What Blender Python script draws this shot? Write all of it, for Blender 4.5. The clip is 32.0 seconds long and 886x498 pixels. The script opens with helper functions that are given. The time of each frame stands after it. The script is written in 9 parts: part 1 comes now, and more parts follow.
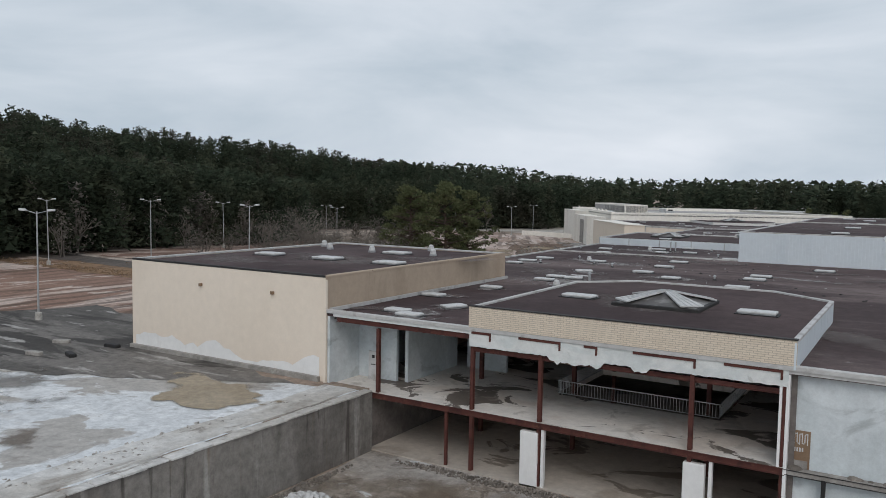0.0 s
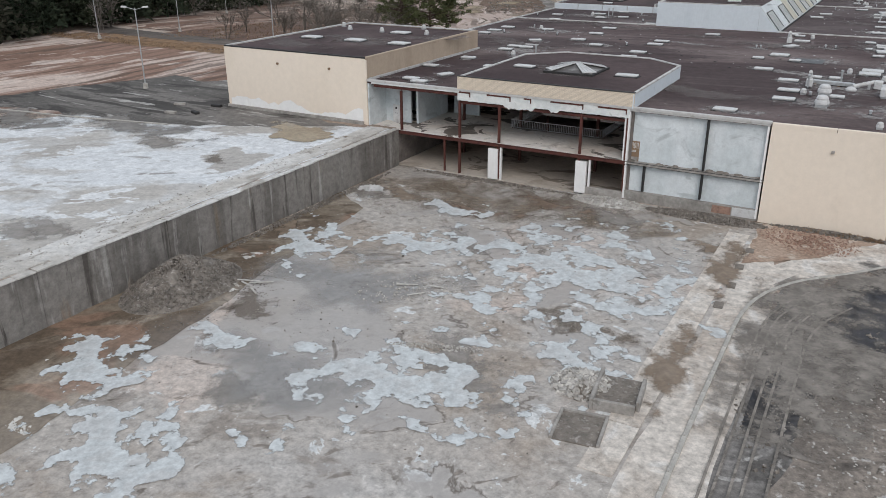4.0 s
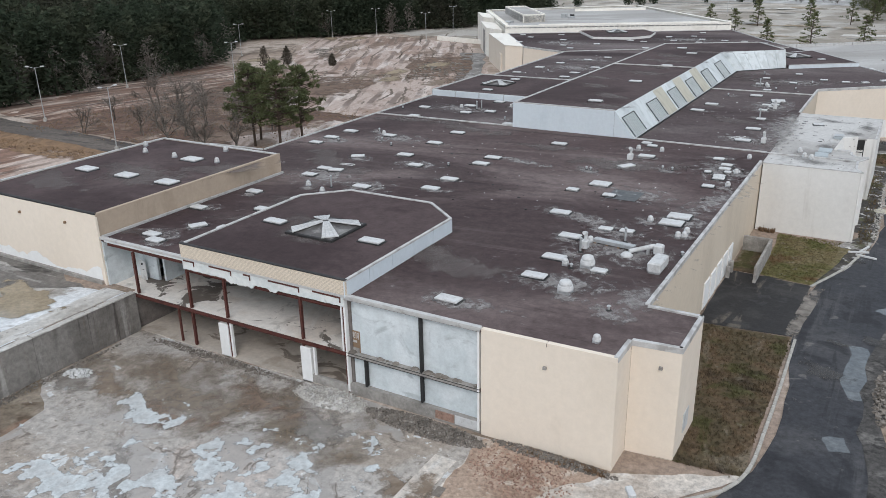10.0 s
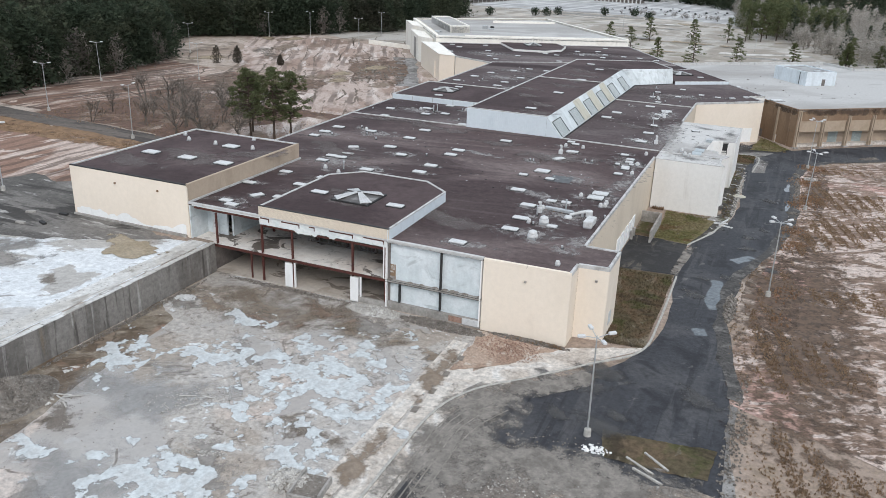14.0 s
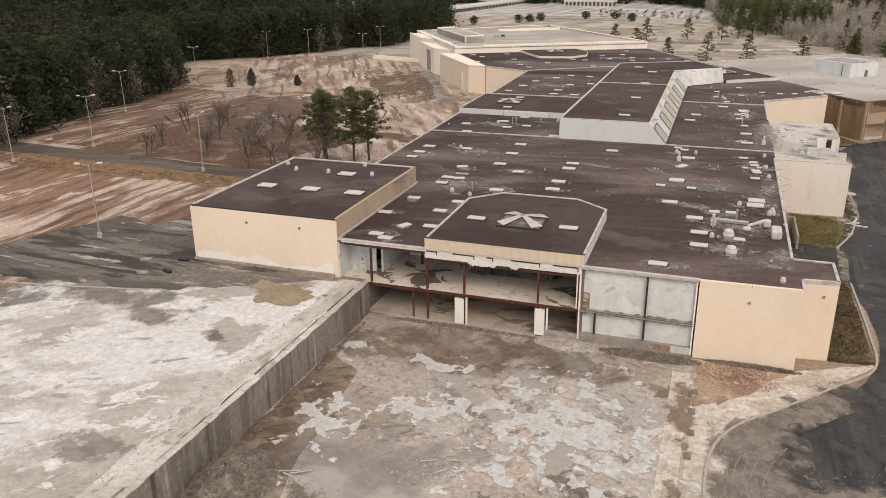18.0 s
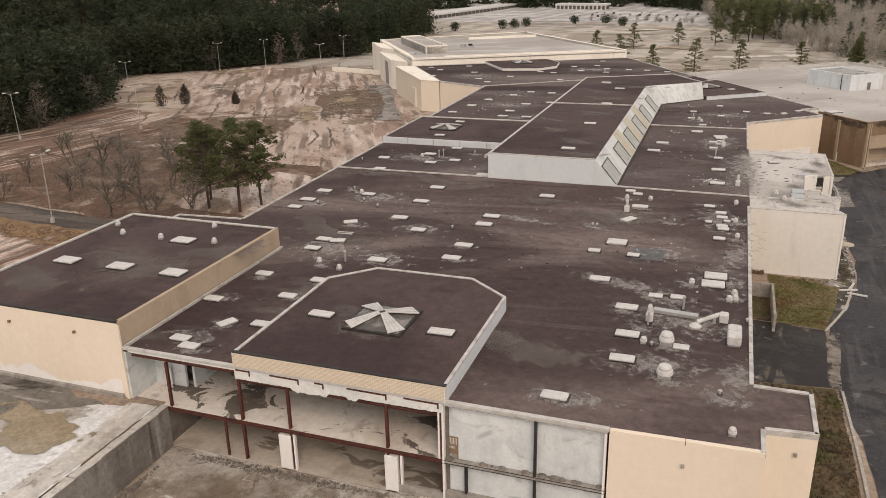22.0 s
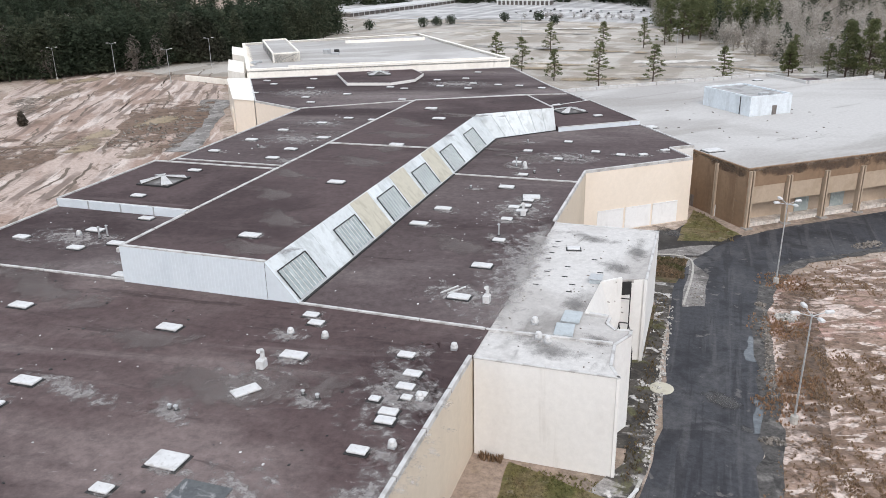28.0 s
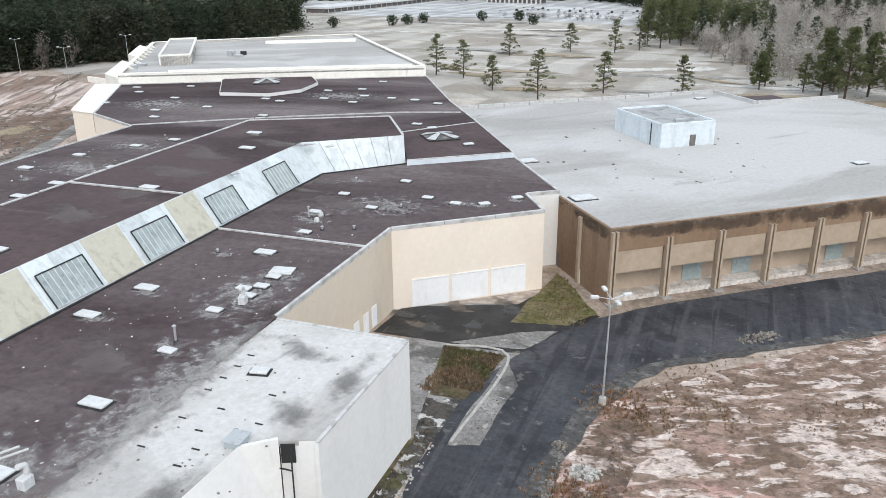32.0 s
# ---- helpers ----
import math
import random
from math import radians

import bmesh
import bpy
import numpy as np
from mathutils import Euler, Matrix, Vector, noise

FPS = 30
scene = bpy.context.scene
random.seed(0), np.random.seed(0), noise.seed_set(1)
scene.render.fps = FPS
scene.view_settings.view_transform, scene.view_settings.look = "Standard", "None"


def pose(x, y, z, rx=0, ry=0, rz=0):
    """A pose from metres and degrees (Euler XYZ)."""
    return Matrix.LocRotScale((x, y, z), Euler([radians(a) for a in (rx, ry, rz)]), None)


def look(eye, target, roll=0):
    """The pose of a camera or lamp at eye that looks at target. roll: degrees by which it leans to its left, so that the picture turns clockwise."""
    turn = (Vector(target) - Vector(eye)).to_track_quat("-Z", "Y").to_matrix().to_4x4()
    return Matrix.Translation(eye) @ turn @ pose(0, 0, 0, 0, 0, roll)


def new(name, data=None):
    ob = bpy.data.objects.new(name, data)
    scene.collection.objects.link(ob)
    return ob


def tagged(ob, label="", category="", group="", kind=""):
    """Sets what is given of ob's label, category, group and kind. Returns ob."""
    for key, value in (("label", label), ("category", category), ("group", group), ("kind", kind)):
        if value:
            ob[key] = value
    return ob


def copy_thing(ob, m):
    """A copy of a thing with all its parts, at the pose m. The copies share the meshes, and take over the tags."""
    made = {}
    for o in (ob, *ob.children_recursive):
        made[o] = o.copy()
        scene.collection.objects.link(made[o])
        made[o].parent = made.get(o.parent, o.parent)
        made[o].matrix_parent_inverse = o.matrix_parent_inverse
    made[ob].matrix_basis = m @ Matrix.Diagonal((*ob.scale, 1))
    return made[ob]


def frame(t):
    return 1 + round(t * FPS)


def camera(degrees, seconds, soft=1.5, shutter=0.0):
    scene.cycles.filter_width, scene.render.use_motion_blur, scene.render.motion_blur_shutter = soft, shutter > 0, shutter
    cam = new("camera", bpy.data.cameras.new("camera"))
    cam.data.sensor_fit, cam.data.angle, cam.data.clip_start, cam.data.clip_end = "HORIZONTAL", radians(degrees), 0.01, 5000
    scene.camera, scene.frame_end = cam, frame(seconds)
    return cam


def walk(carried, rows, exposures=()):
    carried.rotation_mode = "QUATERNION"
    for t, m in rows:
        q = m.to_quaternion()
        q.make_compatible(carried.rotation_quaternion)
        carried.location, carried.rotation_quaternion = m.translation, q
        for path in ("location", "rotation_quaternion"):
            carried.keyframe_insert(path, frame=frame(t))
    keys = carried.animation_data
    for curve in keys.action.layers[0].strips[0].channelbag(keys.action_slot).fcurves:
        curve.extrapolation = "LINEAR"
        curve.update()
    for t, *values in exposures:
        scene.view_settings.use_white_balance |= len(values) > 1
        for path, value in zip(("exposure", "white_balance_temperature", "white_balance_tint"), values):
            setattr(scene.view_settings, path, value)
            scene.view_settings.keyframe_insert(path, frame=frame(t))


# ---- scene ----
cam = camera(58.1, 32.0, soft=0.6)
PATH = [
    (0, (0.200, 0.979, 19.779), (-0.848, 2.676, 19.628), 1.00),
    (0.5, (2.373, -6.160, 21.025), (1.349, -4.477, 20.682), 1.70),
    (1, (4.247, -13.161, 22.017), (3.257, -11.510, 21.474), 2.00),
    (1.5, (5.374, -19.889, 22.967), (4.439, -18.287, 22.220), 2.00),
    (2, (6.552, -25.857, 23.687), (5.641, -24.281, 22.858), 1.70),
    (2.5, (7.947, -29.524, 24.350), (7.029, -27.961, 23.505), 1.30),
    (4.5, (21.283, -33.162, 30.568), (20.379, -31.535, 29.836), -0.50),
    (5, (24.888, -32.098, 33.420), (23.993, -30.461, 32.699), -0.30),
    (5.5, (27.386, -30.422, 36.357), (26.498, -28.777, 35.647), -0.20),
    (6, (28.931, -29.007, 38.689), (28.057, -27.350, 37.989), -0.20),
    (6.5, (29.431, -27.786, 39.245), (28.564, -26.127, 38.541), -0.20),
    (7, (29.506, -25.772, 39.403), (28.622, -24.123, 38.696), -0.30),
    (7.5, (29.642, -22.928, 39.396), (28.763, -21.278, 38.686), -0.50),
    (7.6, (29.672, -22.231, 39.336), (28.795, -20.580, 38.627), -0.56),
    (7.7, (29.698, -21.480, 39.250), (28.841, -19.818, 38.540), -0.62),
    (7.8, (29.730, -20.701, 39.153), (28.920, -19.016, 38.444), -0.68),
    (7.9, (29.776, -19.919, 39.065), (29.019, -18.209, 38.355), -0.74),
    (8, (29.845, -19.161, 39.001), (29.093, -17.449, 38.292), -0.80),
    (8.5, (30.473, -15.548, 38.944), (29.728, -13.832, 38.236), -0.90),
    (9, (31.915, -11.447, 39.066), (31.172, -9.733, 38.353), -1.20),
    (9.1, (32.185, -10.586, 39.069), (31.443, -8.872, 38.355), -1.25),
    (9.2, (32.427, -9.665, 39.038), (31.687, -7.950, 38.323), -1.28),
    (9.3, (32.656, -8.713, 38.991), (31.917, -6.998, 38.275), -1.29),
    (9.4, (32.884, -7.759, 38.942), (32.101, -6.063, 38.226), -1.29),
    (9.5, (33.126, -6.834, 38.908), (32.231, -5.194, 38.192), -1.28),
    (9.6, (33.395, -5.967, 38.904), (32.442, -4.360, 38.189), -1.25),
    (9.7, (33.705, -5.188, 38.947), (32.753, -3.581, 38.232), -1.22),
    (9.8, (34.069, -4.527, 39.052), (33.118, -2.919, 38.338), -1.18),
    (10, (35.018, -3.678, 39.511), (34.067, -2.068, 38.801), -1.10),
    (10.5, (37.823, -2.492, 41.155), (36.879, -0.873, 40.457), -0.90),
    (11, (40.695, -4.294, 42.829), (39.787, -2.651, 42.139), -0.60),
    (11.5, (43.592, -8.324, 44.591), (42.692, -6.678, 43.899), -0.20),
    (12, (46.204, -14.023, 46.211), (45.313, -12.372, 45.518), 0.20),
    (12.5, (47.561, -20.953, 46.930), (46.679, -19.301, 46.228), 1.00),
    (13, (47.110, -28.294, 47.134), (46.231, -26.644, 46.423), 1.40),
    (13.5, (44.378, -35.056, 47.139), (43.562, -33.377, 46.422), 2.00),
    (15.5, (22.797, -52.305, 50.931), (22.263, -50.513, 50.220), 1.00),
    (16, (18.966, -52.873, 50.758), (18.418, -51.084, 50.052), 0.70),
    (16.5, (15.557, -52.457, 49.123), (14.989, -50.674, 48.418), 0.40),
    (17, (12.473, -50.342, 48.139), (11.880, -48.564, 47.440), 0.10),
    (17.5, (9.864, -47.154, 46.918), (9.256, -45.381, 46.221), -0.30),
    (18, (8.012, -43.249, 46.213), (7.388, -41.479, 45.522), -0.50),
    (18.5, (7.479, -39.153, 45.741), (6.819, -37.394, 45.055), -0.80),
    (19, (7.752, -35.008, 45.650), (7.091, -33.248, 44.968), -1.00),
    (19.5, (8.610, -30.444, 45.609), (7.950, -28.684, 44.927), -1.20),
    (20, (10.084, -25.997, 45.578), (9.428, -24.235, 44.897), -1.30),
    (20.5, (11.673, -21.655, 45.521), (11.022, -19.893, 44.835), -1.30),
    (21, (13.062, -17.012, 45.454), (12.413, -15.249, 44.769), -1.30),
    (21.5, (13.831, -11.931, 45.245), (13.186, -10.165, 44.563), -1.30),
    (22, (14.194, -6.791, 45.245), (13.550, -5.025, 44.563), -1.20),
    (22.5, (14.273, -1.447, 45.212), (13.633, 0.320, 44.528), -1.20),
    (23, (14.966, 3.969, 45.121), (14.326, 5.735, 44.435), -1.30),
    (23.5, (15.937, 9.291, 45.007), (15.303, 11.059, 44.320), -1.20),
    (24, (17.464, 14.695, 45.004), (16.835, 16.464, 44.314), -1.20),
    (24.5, (19.235, 19.644, 44.848), (18.611, 21.414, 44.156), -1.20),
    (25, (21.192, 24.546, 44.747), (20.574, 26.317, 44.053), -1.10),
    (25.5, (23.255, 29.601, 44.483), (22.644, 31.375, 43.789), -1.10),
    (27.5, (33.756, 48.715, 43.995), (33.156, 50.491, 43.299), -1.00),
    (28, (36.310, 53.792, 43.782), (35.707, 55.566, 43.084), -1.10),
    (28.5, (38.770, 58.809, 43.463), (38.161, 60.581, 42.764), -1.00),
    (29, (41.456, 63.937, 43.196), (40.838, 65.706, 42.496), -0.90),
    (29.5, (44.002, 68.635, 43.236), (43.376, 70.399, 42.533), -1.00),
    (30, (46.777, 74.072, 43.102), (46.140, 75.832, 42.396), -1.10),
    (30.5, (49.107, 79.097, 42.759), (48.466, 80.856, 42.054), -0.80),
    (31, (51.348, 84.517, 42.410), (50.701, 86.274, 41.707), -0.70),
    (31.5, (53.886, 89.904, 42.311), (53.234, 91.659, 41.607), -0.70),
    (32, (56.403, 95.162, 42.383), (55.751, 96.916, 41.676), -0.30),
]
EXPOSURES = [
    (0.0, -0.58, 6450, 13),
    (0.6, -0.45, 6700, 14),
    (1.2, -0.25, 7100, 17),
    (2.2, -0.14, 7100, 16),
    (4.5, -0.27, 6450, 14),
    (9.0, -0.11, 6350, 13),
    (11.0, 0.02, 6350, 13),
    (13.0, 0.16, 6350, 13),
    (15.9, 0.06, 6300, 12),
    (16.6, 0.03, 8250, 22),
    (21.0, -0.12, 8250, 22),
    (23.4, -0.02, 8100, 21),
    (24.0, 0.44, 6650, 19),
    (25.5, 0.54, 6600, 18),
    (28.0, 0.38, 6550, 16),
    (30.5, 0.11, 6600, 16),
    (31.2, 0.26, 6450, 14),
    (32.0, 0.42, 6350, 12),
]
walk(cam, [(t, look(eye, target, roll)) for t, eye, target, roll in PATH], EXPOSURES)

# ---- world and sun: an overcast winter day ----
SUN_AZ, SUN_EL = 150.0, 42.0
world = bpy.data.worlds.new("overcast_sky")
scene.world = world
world.use_nodes = True
wn, wl = world.node_tree.nodes, world.node_tree.links
wn.clear()
w_out = wn.new("ShaderNodeOutputWorld")
w_bg = wn.new("ShaderNodeBackground")
w_sky = wn.new("ShaderNodeTexSky")
w_sky.sky_type, w_sky.sun_disc = "NISHITA", False
w_sky.sun_elevation, w_sky.sun_rotation = radians(SUN_EL), radians(SUN_AZ)
w_sky.air_density, w_sky.dust_density = 1.5, 4.0
w_dim = wn.new("ShaderNodeVectorMath"); w_dim.operation = "SCALE"; w_dim.inputs["Scale"].default_value = 0.09
w_co = wn.new("ShaderNodeTexCoord")
w_map = wn.new("ShaderNodeMapping"); w_map.inputs["Scale"].default_value = (1.0, 1.0, 3.6)
w_noise = wn.new("ShaderNodeTexNoise")
w_noise.inputs["Scale"].default_value, w_noise.inputs["Detail"].default_value, w_noise.inputs["Roughness"].default_value = 2.6, 6.0, 0.52
w_noise.inputs["Distortion"].default_value = 0.35
w_ramp = wn.new("ShaderNodeValToRGB")
w_ramp.color_ramp.elements[0].position, w_ramp.color_ramp.elements[0].color = 0.30, (0.45, 0.54, 0.61, 1)
w_ramp.color_ramp.elements[1].position, w_ramp.color_ramp.elements[1].color = 0.72, (0.75, 0.81, 0.86, 1)
w_sep = wn.new("ShaderNodeSeparateXYZ")
w_up = wn.new("ShaderNodeMapRange")
w_up.inputs["From Min"].default_value, w_up.inputs["From Max"].default_value = 0.0, 1.0
w_up.inputs["To Min"].default_value, w_up.inputs["To Max"].default_value = 1.86, 1.36
w_cloud = wn.new("ShaderNodeVectorMath"); w_cloud.operation = "SCALE"
w_mix = wn.new("ShaderNodeMix"); w_mix.data_type = "RGBA"; w_mix.inputs[0].default_value = 0.9
wl.new(w_co.outputs["Generated"], w_map.inputs["Vector"])
wl.new(w_map.outputs[0], w_noise.inputs["Vector"])
wl.new(w_noise.outputs["Fac"], w_ramp.inputs["Fac"])
wl.new(w_co.outputs["Generated"], w_sep.inputs[0])
wl.new(w_sep.outputs["Z"], w_up.inputs["Value"])
wl.new(w_ramp.outputs["Color"], w_cloud.inputs[0])
wl.new(w_up.outputs[0], w_cloud.inputs["Scale"])
wl.new(w_sky.outputs["Color"], w_dim.inputs[0])
wl.new(w_dim.outputs[0], w_mix.inputs[6])
wl.new(w_cloud.outputs[0], w_mix.inputs[7])
wl.new(w_mix.outputs[2], w_bg.inputs["Color"])
w_bg.inputs["Strength"].default_value = 0.9
wl.new(w_bg.outputs[0], w_out.inputs["Surface"])
sun_data = bpy.data.lights.new("sun", "SUN")
sun_data.energy, sun_data.angle, sun_data.color = 1.25, radians(30), (1.0, 0.96, 0.9)
sun = new("sun", sun_data)
sa, se = radians(SUN_AZ), radians(SUN_EL)
sun.matrix_world = look((0, 0, 0), (-math.sin(sa) * math.cos(se), -math.cos(sa) * math.cos(se), -math.sin(se)))

# ---- materials ----
def mat(name, base, layers=(), rough=0.85, rough_var=0.0, metal=0.0, bump=0.0, bump_scale=6.0, spec=0.4, island=0.0, objrand=0.0, grain=0.28, grain_scale=1.4):
    """A procedural material. layers: (colour, scale, low, high, stretch, distortion, detail, amount[, turn]) noise masks laid over the base one by one."""
    m = bpy.data.materials.new(name)
    m.use_nodes = True
    n, l = m.node_tree.nodes, m.node_tree.links
    b = n["Principled BSDF"]
    b.inputs["Roughness"].default_value, b.inputs["Metallic"].default_value = rough, metal
    b.inputs["Specular IOR Level"].default_value = spec
    co = n.new("ShaderNodeTexCoord")
    rgb = n.new("ShaderNodeRGB"); rgb.outputs[0].default_value = (*base, 1)
    cur, wet = rgb.outputs[0], None
    for k, lay in enumerate(layers):
        col, sc, lo, hi, st, dist, det, amt = lay[:8]
        mp = n.new("ShaderNodeMapping"); mp.inputs["Scale"].default_value = st
        mp.inputs["Location"].default_value = (13.7 * k, 7.1 * k, 3.3 * k)
        src = co.outputs["Object"]
        if len(lay) > 8:
            tn = n.new("ShaderNodeMapping"); tn.inputs["Rotation"].default_value = (0, 0, radians(lay[8]))
            l.new(src, tn.inputs["Vector"]); src = tn.outputs[0]
        tx = n.new("ShaderNodeTexNoise")
        tx.inputs["Scale"].default_value, tx.inputs["Detail"].default_value, tx.inputs["Distortion"].default_value = sc, det, dist
        tx.inputs["Roughness"].default_value = 0.58
        mr = n.new("ShaderNodeMapRange"); mr.interpolation_type = "SMOOTHSTEP"
        mr.inputs["From Min"].default_value, mr.inputs["From Max"].default_value = lo, hi
        mr.inputs["To Max"].default_value = amt
        mx = n.new("ShaderNodeMix"); mx.data_type = "RGBA"; mx.inputs[7].default_value = (*col, 1)
        l.new(src, mp.inputs["Vector"]); l.new(mp.outputs[0], tx.inputs["Vector"])
        l.new(tx.outputs["Fac"], mr.inputs["Value"]); l.new(mr.outputs[0], mx.inputs[0]); l.new(cur, mx.inputs[6])
        cur = mx.outputs[2]
        wet = mr.outputs[0]
    if grain:
        gt = n.new("ShaderNodeTexNoise")
        gt.inputs["Scale"].default_value, gt.inputs["Detail"].default_value, gt.inputs["Roughness"].default_value = grain_scale, 9, 0.78
        gm = n.new("ShaderNodeMapRange"); gm.inputs["From Min"].default_value, gm.inputs["From Max"].default_value = 0.32, 0.68
        gm.inputs["To Min"].default_value, gm.inputs["To Max"].default_value = 1 - grain * 1.25, 1 + grain
        gh = n.new("ShaderNodeHueSaturation")
        l.new(co.outputs["Object"], gt.inputs["Vector"]); l.new(gt.outputs["Fac"], gm.inputs["Value"])
        l.new(gm.outputs[0], gh.inputs["Value"]); l.new(cur, gh.inputs["Color"]); cur = gh.outputs[0]
    for amount, kind in ((island, "geo"), (objrand, "obj")):
        if amount:
            rn = n.new("ShaderNodeNewGeometry" if kind == "geo" else "ShaderNodeObjectInfo")
            hs = n.new("ShaderNodeHueSaturation")
            mr = n.new("ShaderNodeMapRange"); mr.inputs["To Min"].default_value, mr.inputs["To Max"].default_value = 1 - amount, 1 + amount
            l.new(rn.outputs["Random Per Island" if kind == "geo" else "Random"], mr.inputs["Value"]); l.new(mr.outputs[0], hs.inputs["Value"])
            l.new(cur, hs.inputs["Color"]); cur = hs.outputs[0]
    l.new(cur, b.inputs["Base Color"])
    if rough_var and wet is not None:
        mr = n.new("ShaderNodeMapRange"); mr.inputs["To Min"].default_value, mr.inputs["To Max"].default_value = rough, rough - rough_var
        l.new(wet, mr.inputs["Value"]); l.new(mr.outputs[0], b.inputs["Roughness"])
    if bump:
        tx = n.new("ShaderNodeTexNoise"); tx.inputs["Scale"].default_value, tx.inputs["Detail"].default_value = bump_scale, 5
        bp = n.new("ShaderNodeBump"); bp.inputs["Strength"].default_value = min(1.0, bump); bp.inputs["Distance"].default_value = 0.06
        l.new(co.outputs["Object"], tx.inputs["Vector"]); l.new(tx.outputs["Fac"], bp.inputs["Height"]); l.new(bp.outputs[0], b.inputs["Normal"])
    return m


ONE = (1, 1, 1)
M_GROUND = mat("bare_ground", (0.33, 0.255, 0.205), [((0.50, 0.42, 0.36), 0.03, 0.45, 0.60, ONE, 0.4, 8, 0.9), ((0.15, 0.115, 0.085), 0.09, 0.52, 0.64, ONE, 0.4, 9, 0.8), ((0.26, 0.20, 0.14), 0.4, 0.5, 0.66, ONE, 0.2, 8, 0.6)], 0.95, bump=0.5, bump_scale=1.5, grain=0.35)
M_SLAB = mat("stained_slab", (0.43, 0.395, 0.36), [((0.50, 0.48, 0.46), 0.05, 0.45, 0.60, ONE, 0.4, 8, 0.85), ((0.35, 0.295, 0.245), 0.08, 0.50, 0.62, (1, 0.7, 1), 0.6, 9, 0.85, 35), ((0.55, 0.465, 0.41), 0.07, 0.55, 0.64, ONE, 0.5, 9, 0.7), ((0.23, 0.195, 0.165), 0.22, 0.58, 0.67, (1, 0.55, 1), 0.8, 9, 0.7, 40), ((0.66, 0.675, 0.675), 0.34, 0.625, 0.64, (1, 1.2, 1), 0.5, 5, 0.85), ((0.15, 0.12, 0.095), 0.9, 0.60, 0.68, (1, 0.5, 1), 0.5, 8, 0.7, 40), ((0.62, 0.60, 0.57), 1.7, 0.63, 0.68, ONE, 0.4, 5, 0.7)], 0.6, rough_var=-0.2, bump=0.5, bump_scale=3.0, grain=0.36)


def pooled(m, colour, rim, scale):
    """Dried pools on a slab: smooth silted areas with a dark broken rim."""
    n, l = m.node_tree.nodes, m.node_tree.links
    b = n["Principled BSDF"]
    co = n.new("ShaderNodeTexCoord")
    ns = n.new("ShaderNodeTexNoise")
    ns.inputs["Scale"].default_value, ns.inputs["Detail"].default_value, ns.inputs["Roughness"].default_value, ns.inputs["Distortion"].default_value = scale, 7, 0.56, 0.6
    br = n.new("ShaderNodeTexNoise"); br.inputs["Scale"].default_value, br.inputs["Detail"].default_value = scale * 2.6, 6
    l.new(co.outputs["Object"], ns.inputs["Vector"]); l.new(co.outputs["Object"], br.inputs["Vector"])
    pool = n.new("ShaderNodeMapRange"); pool.interpolation_type = "SMOOTHSTEP"
    pool.inputs["From Min"].default_value, pool.inputs["From Max"].default_value, pool.inputs["To Max"].default_value = 0.52, 0.56, 0.75
    l.new(ns.outputs["Fac"], pool.inputs["Value"])
    away = n.new("ShaderNodeMath"); away.operation = "SUBTRACT"; away.inputs[1].default_value = 0.525
    size = n.new("ShaderNodeMath"); size.operation = "ABSOLUTE"
    edge = n.new("ShaderNodeMapRange"); edge.inputs["From Min"].default_value, edge.inputs["From Max"].default_value = 0.0, 0.013
    edge.inputs["To Min"].default_value, edge.inputs["To Max"].default_value = 0.85, 0.0
    gap = n.new("ShaderNodeMapRange"); gap.inputs["From Min"].default_value, gap.inputs["From Max"].default_value = 0.46, 0.56
    both = n.new("ShaderNodeMath"); both.operation = "MULTIPLY"
    l.new(ns.outputs["Fac"], away.inputs[0]); l.new(away.outputs[0], size.inputs[0]); l.new(size.outputs[0], edge.inputs["Value"])
    l.new(br.outputs["Fac"], gap.inputs["Value"]); l.new(edge.outputs[0], both.inputs[0]); l.new(gap.outputs[0], both.inputs[1])
    cur = b.inputs["Base Color"].links[0].from_socket
    for fac, col in ((pool.outputs[0], colour), (both.outputs[0], rim)):
        mx = n.new("ShaderNodeMix"); mx.data_type = "RGBA"; mx.inputs[7].default_value = (*col, 1)
        l.new(fac, mx.inputs[0]); l.new(cur, mx.inputs[6]); cur = mx.outputs[2]
    l.new(cur, b.inputs["Base Color"])
    gloss = n.new("ShaderNodeMapRange"); gloss.inputs["To Min"].default_value, gloss.inputs["To Max"].default_value = 0.65, 0.3
    l.new(pool.outputs[0], gloss.inputs["Value"]); l.new(gloss.outputs[0], b.inputs["Roughness"])


pooled(M_SLAB, (0.37, 0.345, 0.325), (0.12, 0.098, 0.08), 0.085)
M_WETSLAB = mat("wet_brown_slab", (0.225, 0.182, 0.138), [((0.34, 0.29, 0.235), 0.2, 0.46, 0.60, ONE, 0.4, 9, 0.85), ((0.11, 0.078, 0.053), 0.16, 0.52, 0.61, (1, 0.6, 1), 0.9, 8, 0.85, 20), ((0.30, 0.185, 0.13), 0.12, 0.57, 0.66, ONE, 0.6, 8, 0.7), ((0.66, 0.64, 0.60), 0.33, 0.645, 0.66, (1, 1.4, 1), 0.6, 5, 0.9)], 0.26, rough_var=-0.35, bump=0.25, bump_scale=3.0, grain=0.32)
